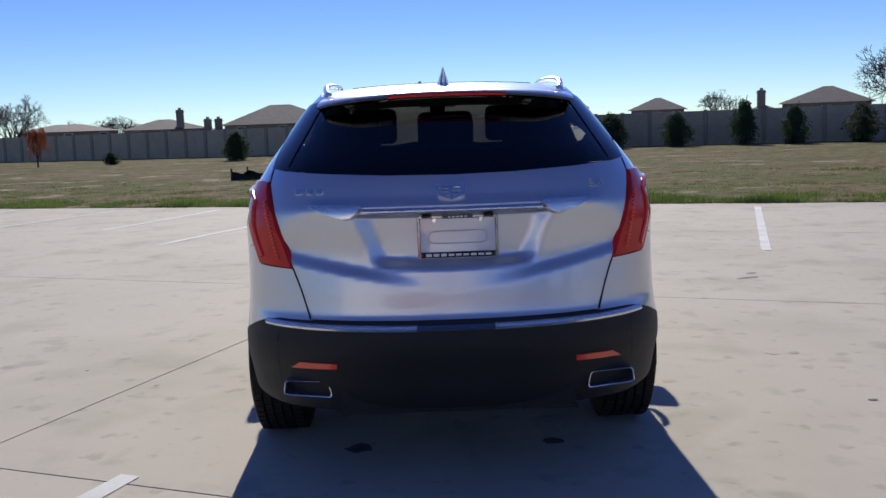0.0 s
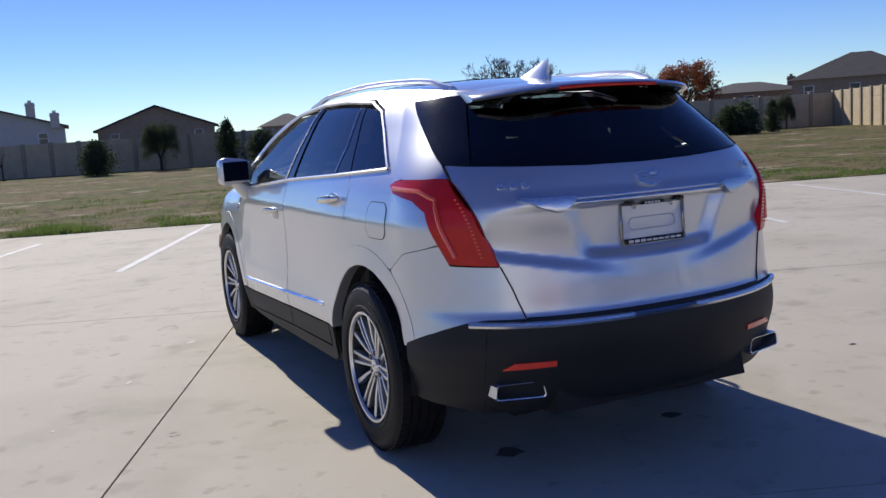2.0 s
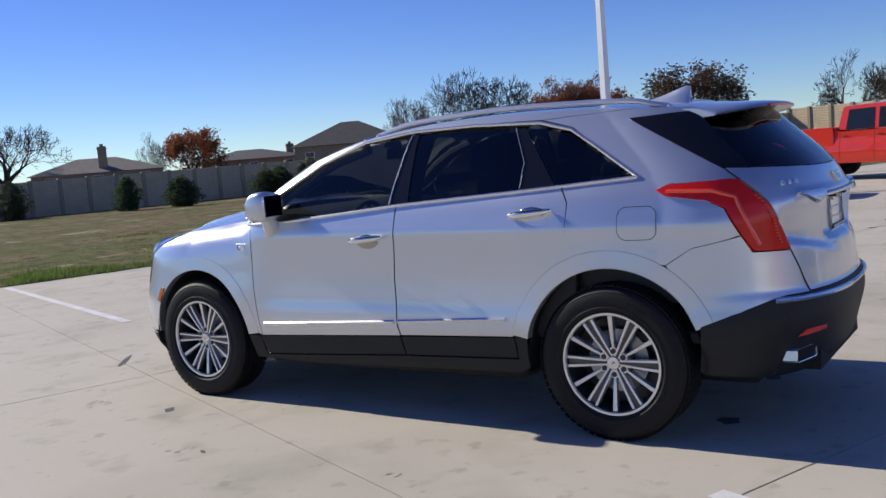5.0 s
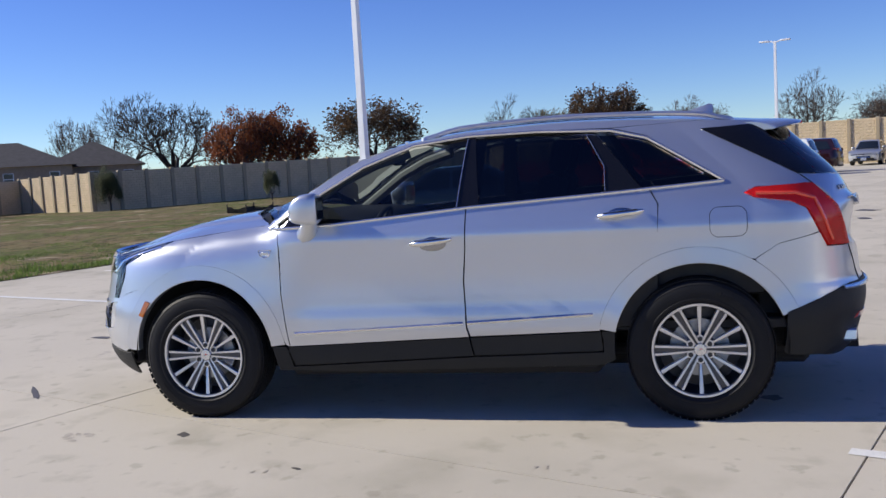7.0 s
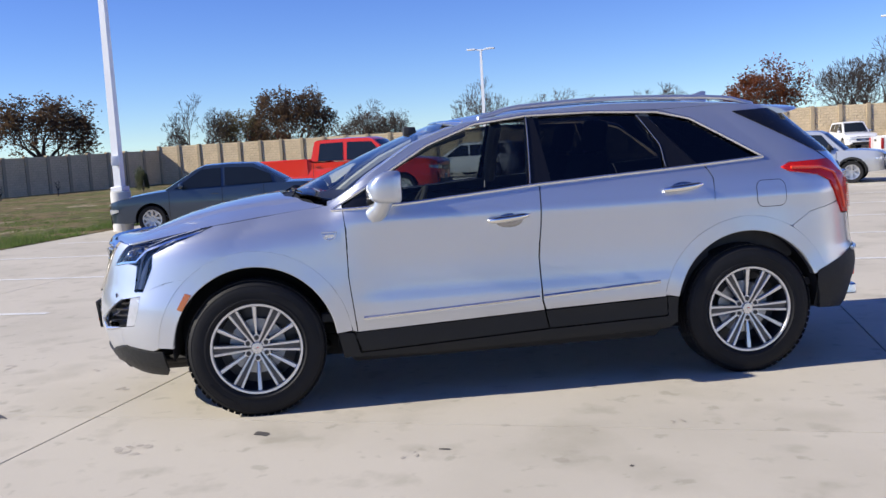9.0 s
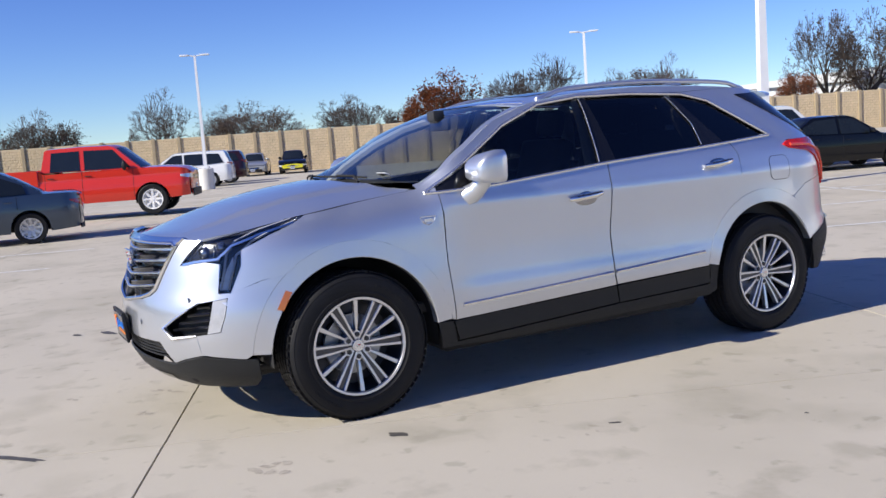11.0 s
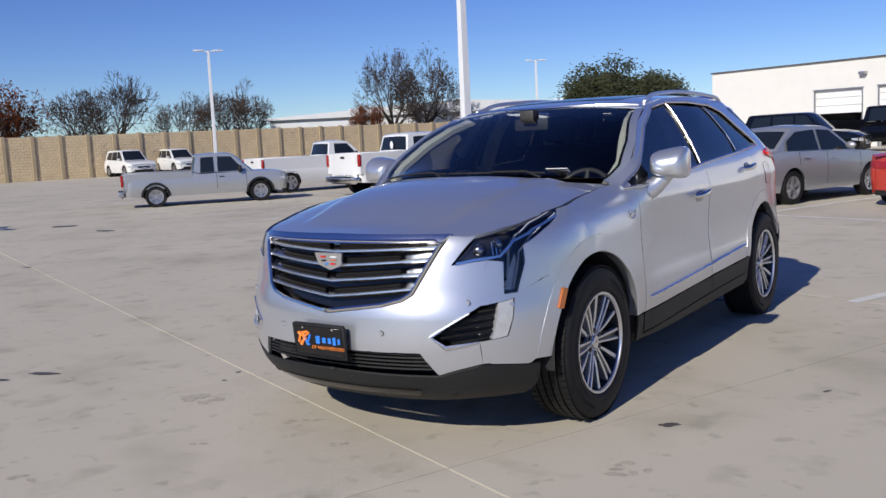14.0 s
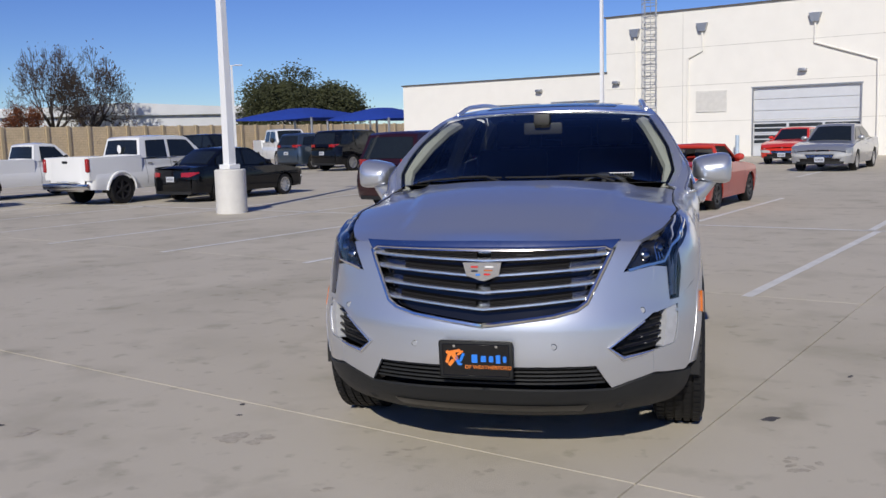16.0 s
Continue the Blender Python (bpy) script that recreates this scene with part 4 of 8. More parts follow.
for sx in BOTH:
    skin("rear_reflector", [(sx * 0.47, 0.500), (sx * 0.66, 0.496), (sx * 0.62, 0.523), (sx * 0.47, 0.523)], lambda x, z: Vector((x, rear_y(x, z), z)), RED_DEEP, 0.04, 0.03, 0.01, lift=0.010, parent=bumper, outward=Vector((0, -1, 0)))
    # exhaust outlet: a rounded slanted frame of bright metal with a dark throat
    o = [(0.505, 0.372), (0.69, 0.378), (0.700, 0.388), (0.694, 0.432), (0.682, 0.440), (0.520, 0.440), (0.508, 0.432), (0.498, 0.384)]
    shift = 0.022 if sx > 0 else 0.0
    c = (0.598, 0.406)
    rings_x = []
    ex = bmesh.new()
    y0 = rear_y(0.60, 0.40)
    for k, dy in ((1.0, 0.12), (1.0, -0.020), (0.965, -0.026), (0.93, -0.024), (0.90, 0.05)):
        rings_x.append([ex.verts.new((sx * (c[0] + shift + (x - c[0]) * k), y0 + dy + 0.22 * (x - 0.6), c[1] + (z - c[1]) * (k if k > 0.95 else k - 0.07))) for x, z in o])
    for A, B in zip(rings_x, rings_x[1:]):
        for j in range(8):
            ex.faces.new((A[j], A[(j + 1) % 8], B[(j + 1) % 8], B[j]))
    bmesh.ops.recalc_face_normals(ex, faces=ex.faces[:])
    tip = part("exhaust_tip", ex, SATIN, car, "rectangular chrome exhaust tip", 30)
    ex = bmesh.new()
    ex.faces.new([ex.verts.new((sx * (c[0] + shift + (x - c[0]) * 0.92), y0 + 0.02 + 0.22 * (x - 0.6), c[1] + (z - c[1]) * 0.86)) for x, z in o])
    part("exhaust_throat", ex, MATT, tip)

# chrome bar on the tailgate, plate, badges
bb = bmesh.new()
tube(bb, [Vector((x, rear_y(x, 1.11) - 0.012 + 0.0 * x, 1.112)) for x in [-0.36 + 0.036 * i for i in range(21)]], 0.010, 6)
for sx in BOTH:
    pts = [(0.34, 1.125), (0.39, 1.088), (0.42, 1.083), (0.56, 1.125), (0.56, 1.134), (0.37, 1.134)]
    sheet(bb, refine([(sx * x, z) for x, z in pts], 0.03), lambda x, z: Vector((x, rear_y(x, z), z)), 0.04, 0.03, 0.03, Vector((0, -1, 0)), 0.028)
part("tailgate_chrome_bar", bb, SATIN, gate)

# ---- front of the crossover ----
BX = 0.70
for sx in BOTH:
    def F(x, z, sx=sx):
        return Vector((sx * x, front_y(x, z), z))
    b = bmesh.new()
    O = Vector((0, 1, 0.1))
    sheet(b, refine([(0, 0.640), (0.30, 0.682), (0.395, 0.705), (0.44, 0.735), (0.545, 0.955), (0.555, 0.985), (0.648, 0.975), (0.578, 0.857), (BX, 0.872), (BX, 0.678), (0.52, 0.553), (0.575, 0.500), (BX, 0.520), (BX, 0.420), (0.60, 0.395), (0.53, 0.372), (0.47, 0.478), (0, 0.478)], 0.03), F, 0.025, 0.02, 0.015, O)
    S = on_side(sx)
    yb = [(ff(BX, z), z) for z in (0.872, 0.80, 0.74, 0.678)]
    fog_out = [(ff(0.80, 0.700), 0.700), (ff(0.805, 0.62), 0.62), (ff(0.79, 0.535), 0.535)]
    sheet(b, refine(yb[::-1] + [(ff(0.755, 0.862), 0.862), (ff(0.768, 0.722), 0.722), LEG_OUT, (3.32, 0.770)] + arc(*AF, R_OUT, 49, 3) + [(3.42, 0.395), (ff(BX, 0.420), 0.420), (ff(BX, 0.52), 0.52)] + fog_out[::-1], 0.03), S, 0.02, 0.02, 0.015)
    part("front_bumper_skin", b, SILVER, car, "", 35)
    # dark lower lip
    b = bmesh.new()
    sheet(b, refine([(0, 0.372), (0.53, 0.364), (0.60, 0.387), (BX, 0.412), (BX, 0.245), (0.45, 0.222), (0, 0.215)], 0.03), F, 0.03, 0.02, 0.01, O, 0.004)
    sheet(b, refine([(ff(BX - 0.02, 0.412), 0.412), (3.42, 0.388), (3.368, 0.388), (3.350, 0.28), (3.365, 0.245), (ff(BX - 0.05, 0.238), 0.238), (ff(BX - 0.04, 0.33), 0.33)], 0.03), S, 0.03, 0.02, 0.01, None, 0.004)
    part("front_lip", b, CLAD, car, "black lower front lip")
    # fog recess
    b = bmesh.new()
    rec = [(0.525, 0.552), (0.578, 0.505), (0.785, 0.538), (0.80, 0.698), (0.74, 0.69)]
    sheet(b, refine(rec, 0.03), lambda x, z: Vector((sx * x, front_y(x, z) - 0.06, z)), 0.04, 0.03, 0, O)
    recess = part("fog_recess", b, CLAD, car, "black ribbed fog lamp recess")
    for i in range(4):
        b = bmesh.new()
        z = 0.545 + 0.032 * i
        x0 = 0.545 + 0.045 * i
        tube(b, [Vector((sx * x, front_y(min(x, 0.72), z) - 0.030 - 0.3 * max(0, x - 0.68), z + 0.12 * (x - 0.6))) for x in (x0, x0 + 0.05, 0.69, 0.728)], 0.007, 5)
        part("recess_rib", b, BLACK, recess)
    b = bmesh.new()
    tube(b, [F(*p) + Vector((0, 0.004, 0)) for p in ((0.665, 0.650), (0.60, 0.605), (0.522, 0.552), (0.578, 0.502), (0.65, 0.512), (0.70, 0.521))], [0.004, 0.005, 0.010, 0.011, 0.008, 0.004], 6)
    part("recess_chrome", b, SATIN, recess)
    fog = skin("fog_lamp", [(ff(0.742, 0.528), 0.528), (ff(0.786, 0.537), 0.537), (ff(0.802, 0.62), 0.62), (ff(0.797, 0.698), 0.698), (ff(0.755, 0.690), 0.690)], S, WHITE_LENS, 0.02, 0.02, 0.05, "clear upright fog lamp bar", lift=-0.004, parent=recess)
    # headlamp
    LP = [(3.06, 1.060), (3.2, 1.035), (3.33, 1.011), (3.45, 0.986), (ff(0.65, 0.968), 0.968), (ff(0.58, 0.858), 0.858), (ff(BX, 0.875), 0.875), (ff(0.752, 0.864), 0.864), (ff(0.768, 0.724), 0.724), LEG_OUT, *LAMP_OUT]
    hl = skin("headlamp", LP, S, LAMP_HOUSE, 0.03, 0.02, 0.02, "swept headlamp with an upright light bar", lift=-0.018)
    skin("lamp_lens", LP, S, GLASS_LENS, 0.03, 0.02, 0.012, parent=hl, lift=0.002)
    for line in ([(3.12, 1.047), (3.28, 1.010), (3.40, 0.968), (ff(0.768, 0.91), 0.91), (ff(0.774, 0.83), 0.83), (ff(0.774, 0.738), 0.738)],
                 [(3.10, 1.040), (3.24, 0.999), (3.33, 0.962), (ff(0.797, 0.90), 0.90), (ff(0.798, 0.83), 0.83), (ff(0.795, 0.738), 0.738)]):
        b = bmesh.new()
        tube(b, side_line(line, sx, 0, lift=-0.007), 0.0065, 8)
        part("light_bar", b, WHITE_LENS, hl, "white daytime light bar")
    skin("light_guide", [(ff(0.772, 0.738), 0.738), (ff(0.798, 0.738), 0.738), (ff(0.799, 0.83), 0.83), (ff(0.786, 0.895), 0.895), (ff(0.776, 0.83), 0.83)], S, GUIDE, 0.03, 0.02, 0.0, "milky upright light guide", lift=-0.010, parent=hl)
    b = bmesh.new()
    tube(b, side_line([(3.12, 1.030), (3.30, 0.985), (3.42, 0.945), (ff(0.745, 0.885), 0.885), (ff(0.66, 0.875), 0.875), (ff(0.60, 0.862), 0.862)], sx, 0, lift=-0.006), 0.010, 5)
    part("lamp_trim", b, CHROME, hl)
    for x, z, r in ((0.655, 0.912, 0.036), (0.715, 0.935, 0.030)):
        b = bmesh.new()
        bmesh.ops.create_uvsphere(b, u_segments=16, v_segments=10, radius=r, matrix=Matrix.Translation((sx * x, ff(x, z) - 0.045, z)))
        part("projector", b, DARK_CHROME, hl, "round projector lens")
    skin("lamp_reflector", [(3.10, 1.046), (3.22, 1.026), (3.34, 0.996), (ff(0.665, 0.962), 0.962), (ff(0.64, 0.925), 0.925), (ff(0.72, 0.92), 0.92), (3.34, 0.968), (3.22, 1.0)], S, SATIN, 0.03, 0.02, 0.0, parent=hl, lift=-0.020)
    for i in range(3):
        b = bmesh.new()
        tube(b, [F(0.70 + 0.012 * i, 0.90 + 0.05) + Vector((0, -0.02, 0)), F(0.715 + 0.012 * i, 0.885) + Vector((0, -0.02, 0))], 0.003, 5)
        part("lamp_fin", b, CHROME, hl)
    # parking sensors
    for x, z in ((0.30, 0.565), (0.655, 0.695)):
        b = bmesh.new()
        p = F(x, z)
        cyl(b, p + Vector((0, -0.004, 0)), p + Vector((0, 0.003, 0)), 0.011, 0.011, 14)
        part("parking_sensor", b, SILVER, car)
        b = bmesh.new()
        lathe(b, [(0.0115, -0.001), (0.0135, 0.001), (0.0115, 0.002)], 16, Matrix.Translation(p) @ pose(0, 0, 0, 0, 0, 90))
        part("sensor_ring", b, BLACK, car)

# grille
b = bmesh.new()
OPEN = [(0, 0.652), (0.30, 0.692), (0.39, 0.715), (0.43, 0.742), (0.53, 0.952), (0.50, 0.968), (0, 0.968)]
full = OPEN + [(-x, z) for x, z in reversed(OPEN[1:-1])]
sheet(b, refine(full, 0.04), lambda x, z: Vector((x, front_y(x, z) - 0.055, z)), 0.06, 0.04, 0, Vector((0, 1, 0)))
grille = part("grille", b, BLACK, car, "wide black grille with bright cross bars")
b = bmesh.new()
tube(b, [Vector((x, front_y(x, z) + 0.004, z)) for x, z in refine(full, 0.04)], 0.010, 6, closed=True)
part("grille_frame", b, CHROME, grille)
b = bmesh.new()
sheet(b, refine([(-0.56, 0.990), (-0.53, 0.958), (0, 0.955), (0.53, 0.958), (0.56, 0.990), (0, 0.996)], 0.03), lambda x, z: Vector((x, front_y(x, z), z)), 0.03, 0.02, 0.02, Vector((0, 1, 0)), 0.010)
part("grille_top_bar", b, CHROME, grille)
# each bar: a bright lip, a face sloping back above it, and a black ribbed insert over the middle of that face
for i, (z_end, z_mid) in enumerate(((0.938, 0.918), (0.885, 0.853), (0.822, 0.786), (0.760, 0.716))):
    wide = 0.435 + (z_end - 0.742) * 0.44
    line = [-wide + 2 * wide * k / 28 for k in range(29)]
    zz = lambda x: z_mid + (z_end - z_mid) * abs(x) / wide
    b = bmesh.new()
    rr = []
    for x in line:
        y = front_y(x, zz(x)) - 0.010
        rr.append([b.verts.new((x, y + dy, zz(x) + dz)) for dy, dz in ((-0.03, -0.009), (0.002, -0.008), (0.009, -0.003), (0.008, 0.004), (0.001, 0.008), (-0.028, 0.030), (-0.034, 0.033))])
    for A, B in zip(rr, rr[1:]):
        for j in range(6):
            b.faces.new((A[j], A[j + 1], B[j + 1], B[j])).material_index = 1 if 1 <= j <= 3 else 0
    bmesh.ops.recalc_face_normals(b, faces=b.faces[:])
    bar = part("grille_bar", b, [BAR_METAL, SATIN], grille, "bright metal blade", 30)
    b = bmesh.new()
    x1 = wide * (0.90, 0.72, 0.78, 0.84)[i]
    for s0 in BOTH:
        rr = []
        for k in range(9):
            x = s0 * (0.03 + (x1 - 0.03) * k / 8)
            y = front_y(x, zz(x)) - 0.010
            rr.append([b.verts.new((x, y + dy, zz(x) + dz)) for dy, dz in ((-0.004, 0.009), (0.001, 0.012), (0.001, 0.017), (-0.006, 0.019), (-0.006, 0.023), (0.0, 0.025), (0.0, 0.030), (-0.008, 0.033), (-0.03, 0.036))])
        for A, B in zip(rr, rr[1:]):
            for j in range(8):
                b.faces.new((A[j], A[j + 1], B[j + 1], B[j]))
        b.faces.new(rr[-1])
    bmesh.ops.recalc_face_normals(b, faces=b.faces[:])
    part("bar_insert", b, BLACK, bar, "black ribbed insert", 30)


def crest(parent, m, w, dim=False):
    """A plain shield of bright metal with coloured bars."""
    b = bmesh.new()
    prism(b, [(-w / 2, w * 0.22), (-w * 0.42, -w * 0.12), (-w * 0.12, -w * 0.24), (0, -w * 0.27), (w * 0.12, -w * 0.24), (w * 0.42, -w * 0.12), (w / 2, w * 0.22)], 0.012, m)
    e = part("crest", b, SATIN, parent, "bright shield emblem with coloured bars")
    for k, (x, z, ww, hh, mt) in enumerate(((-0.2, 0.11, 0.22, 0.07, RED_LENS), (0.18, 0.11, 0.26, 0.05, WHITE), (-0.2, 0.0, 0.2, 0.07, BLACK), (0.16, 0.02, 0.28, 0.06, AMBER), (-0.12, -0.1, 0.14, 0.07, BLUE), (0.12, -0.09, 0.2, 0.07, RED_LENS))):
        b = bmesh.new()
        box(b, (x * w, -0.0015, z * w), (ww * w * 0.8, 0.005, hh * w * 0.55), 0, m)
        part("crest_bar", b, DARK_CHROME if dim and k != 1 else mt, parent)
    return e


crest(grille, Matrix.Translation((0, YF(0.875) + 0.022, 0.880)) @ pose(0, 0, 0, 8, 0, 180), 0.165)
crest(gate, Matrix.Translation((0, YR(1.185) - 0.016, 1.183)) @ pose(0, 0, 0, -24, 0, 0), 0.125, True)

# lower intake
b = bmesh.new()
sheet(b, refine([(-0.52, 0.39), (0.52, 0.39), (0.465, 0.483), (-0.465, 0.483)], 0.04), lambda x, z: Vector((x, front_y(x, z) - 0.045, z)), 0.06, 0.04, 0, Vector((0, 1, 0)))
intake = part("lower_intake", b, BLACK, car, "black slatted lower intake")
for i in range(5):
    z = 0.398 + 0.018 * i
    w = 0.505 - 0.55 * (z - 0.39)
    b = bmesh.new()
    tube(b, [Vector((w * k / 5, front_y(w * k / 5, z) - 0.018, z)) for k in range(-5, 6)], 0.0055, 5)
    part("intake_slat", b, CLAD, intake)
b = bmesh.new()
sheet(b, refine([(-0.40, 0.262), (0.40, 0.262), (0.43, 0.298), (-0.43, 0.298)], 0.04), lambda x, z: Vector((x, front_y(x, z), z)), 0.06, 0.04, 0.0, Vector((0, 1, 0)), 0.008)
part("lip_slot", b, BLACK, car)

# front plate
fpm = Matrix.Translation((0.02, YF(0.515) + 0.030, 0.515)) @ pose(0, 0, 0, 6, 0, 180)
b = bmesh.new()
box(b, (0, 0, 0), (0.315, 0.012, 0.165), 0.012, fpm, 2)
box(b, (0, 0.012, 0), (0.30, 0.02, 0.15), 0.01, fpm)
fp = part("front_plate", b, CLAD, car, "black dealer plate with blue and orange print")
b = bmesh.new()
box(b, (0, -0.007, 0.0), (0.285, 0.003, 0.14), 0.003, fpm)
part("plate_face", b, BLACK, fp)
b = bmesh.new()
for x, w in ((-0.004, 0.032), (0.034, 0.028), (0.067, 0.024), (0.096, 0.024), (0.124, 0.018)):
    box(b, (x, -0.010, 0.008), (w * 0.8, 0.002, 0.036 if x < 0.01 or 0.09 < x < 0.1 else 0.026), 0.003, fpm)
part("blue_print", b, BLUE, fp, "blue printed bars")
b = bmesh.new()
for k, (x, z, w, h, a) in enumerate(((-0.112, 0.030, 0.03, 0.014, 30), (-0.088, 0.038, 0.05, 0.012, -12), (-0.118, 0.006, 0.014, 0.04, 20), (-0.09, 0.018, 0.02, 0.04, -30), (-0.105, -0.012, 0.016, 0.03, 40), (-0.065, 0.032, 0.03, 0.01, -35))):
    box(b, (0, 0, 0), (w, 0.002, h), 0.003, fpm @ Matrix.Translation((x, -0.010, z)) @ pose(0, 0, 0, 0, a, 0))
part("orange_print", b, ORANGE, fp, "orange swirl print")
b = bmesh.new()
for k, (x, z, w, h, a) in enumerate(((-0.078, 0.0, 0.012, 0.04, -20), (-0.058, 0.012, 0.012, 0.04, 25), (-0.068, -0.018, 0.02, 0.01, 0))):
    box(b, (0, 0, 0), (w, 0.002, h), 0.003, fpm @ Matrix.Translation((x, -0.010, z)) @ pose(0, 0, 0, 0, a, 0))
part("blue_swirl", b, BLUE, fp)
words("OF WEATHERFORD", 0.0225, fpm @ Matrix.Translation((0.052, -0.010, -0.030)) @ pose(0, 0, 0, 90), ORANGE, fp, "plate_words", 0.001)
for x in (-0.09, 0.09):
    b = bmesh.new()
    cyl(b, fpm @ Vector((x, -0.006, 0.062)), fpm @ Vector((x, -0.012, 0.062)), 0.007, 0.006, 10)
    part("screw", b, CHROME, fp)

# rear plate
rpm = Matrix.Translation((0.02, YR(1.0) + 0.035, 1.005)) @ pose(0, 0, 0, -3, 0, 0)
b = bmesh.new()
for c, s_ in (((0, 0, 0.076), (0.315, 0.012, 0.014)), ((0, 0, -0.072), (0.315, 0.012, 0.024)), ((-0.152, 0, 0), (0.012, 0.012, 0.166)), ((0.152, 0, 0), (0.012, 0.012, 0.166))):
    box(b, c, s_, 0.003, rpm)
rp = part("rear_plate", b, DARK_CHROME, car, "dealer plate frame with a blank silver insert")
b = bmesh.new()
box(b, (0, 0.006, 0), (0.30, 0.004, 0.15), 0, rpm)
part("plate_insert", b, PLATE, rp)
b = bmesh.new()
tube(b, [rpm @ Vector((x, 0.002, z)) for x, z in arc(0.09, -0.003, 0.024, -90, 90, 8) + arc(-0.09, -0.003, 0.024, 90, 270, 8)], 0.0022, 5, closed=True)
part("embossed_oval", b, PLATE, rp)
b = bmesh.new()
box(b, (0, -0.006, 0.076), (0.12, 0.004, 0.013), 0.002, rpm)
box(b, (0, -0.007, -0.072), (0.29, 0.003, 0.019), 0.002, rpm)
part("frame_band", b, BLACK, rp)
b = bmesh.new()
for i in range(9):
    box(b, (-0.115 + 0.029 * i, -0.0095, -0.072), (0.022, 0.002, 0.008 + 0.003 * (i < 3)), 0, rpm)
for i in range(5):
    box(b, (-0.032 + 0.016 * i, -0.009, 0.076), (0.011, 0.002, 0.007), 0, rpm)
tagged(part("frame_print", b, PLATE, rp), kind="stuff")
for x in (-0.09, 0.09):
    b = bmesh.new()
    cyl(b, rpm @ Vector((x, 0.003, 0.064)), rpm @ Vector((x, -0.010, 0.064)), 0.009, 0.008, 10)
    part("screw", b, CHROME, rp)
# tailgate badges
words("3.6", 0.045, Matrix.Translation((0.575, rear_y(0.575, 1.19) - 0.009, 1.19)) @ pose(0, 0, 0, 66, 0, 14), SATIN, gate, "engine_badge", 0.003)
b = bmesh.new()
for i, w in enumerate((0.034, 0.028, 0.03)):
    x = -0.598 + 0.042 * i
    box(b, (0, 0, 0), (w, 0.006, 0.026), 0.002, Matrix.Translation((x, rear_y(x, 1.19) - 0.004, 1.19)) @ pose(0, 0, 0, -24, 0, -14))
part("model_badge", b, SATIN, gate, "chrome badge of plain bars")
for x in (-0.10, 0.14):
    b = bmesh.new()
    box(b, (x, YR(1.09) + 0.02, 1.088), (0.04, 0.03, 0.014), 0.004)
    part("plate_lamp", b, BLACK, gate)

# aerial fin
b = bmesh.new()
rr = []
for y, h, w in ((0.13, 0.002, 0.010), (0.08, 0.022, 0.022), (0.02, 0.040, 0.028), (-0.05, 0.068, 0.030), (-0.10, 0.088, 0.026), (-0.125, 0.086, 0.018), (-0.115, 0.03, 0.022), (-0.12, 0.0, 0.03)):
    rr.append([b.verts.new((sx_ * w * (1 - t) ** 0.8, y - 0.03, roof_at(0, y - 0.03).z - 0.003 + h * t)) for sx_ in (1,) for t in (0, 0.5, 0.9, 1.0)] + [b.verts.new((-w * (1 - t) ** 0.8, y - 0.03, roof_at(0, y - 0.03).z - 0.003 + h * t)) for t in (0.9, 0.5, 0)])
for A, B in zip(rr, rr[1:]):
    for j in range(6):
        b.faces.new((A[j], A[j + 1], B[j + 1], B[j]))
b.faces.new(rr[-1])
bmesh.ops.remove_doubles(b, verts=b.verts, dist=0.0005)
bmesh.ops.recalc_face_normals(b, faces=b.faces[:])
part("aerial_fin", b, SILVER, car, "shark-fin roof aerial", 50)

# wipers
for x0, x1 in ((-0.48, 0.10), (0.12, 0.62)):
    b = bmesh.new()
    y = lambda x: 2.655 - 0.29 * x * x
    pts = [glass_at(x0 + (x1 - x0) * k / 6, y(x0 + (x1 - x0) * k / 6) - 0.03) + Vector((0, 0.006, 0.012)) for k in range(7)]
    tube(b, pts, 0.006, 5)
    tube(b, [pts[0] + Vector((0, 0.05, -0.02)), pts[1] + Vector((0, 0.012, 0.006)), pts[3] + Vector((0, 0.004, 0.004))], 0.007, 6)
    part("wiper", b, MATT, car)
b = bmesh.new()
p = glass_at(-0.51, 2.485)
box(b, (0, 0, 0), (0.13, 0.003, 0.04), 0, Matrix.Translation(p + Vector((0, -0.012, 0.004))) @ pose(0, 0, 0, -60, 0, 0))
st = part("screen_sticker", b, WHITE, car, "white paper stock sticker")
b = bmesh.new()
for i in range(8):
    box(b, (-0.05 + 0.014 * i, 0.0025, 0.008), (0.009, 0.002, 0.012), 0, Matrix.Translation(p + Vector((0, -0.012, 0.004))) @ pose(0, 0, 0, -60, 0, 0))
part("sticker_print", b, DARK_CHROME, st)
b = bmesh.new()
box(b, (0, 0, 0), (0.05, 0.003, 0.03), 0, Matrix.Translation(glass_at(-0.50, 1.80) + Vector((0, -0.01, -0.012))) @ pose(0, 0, 0, -65, 0, 0))
part("corner_sticker", b, WHITE, car)


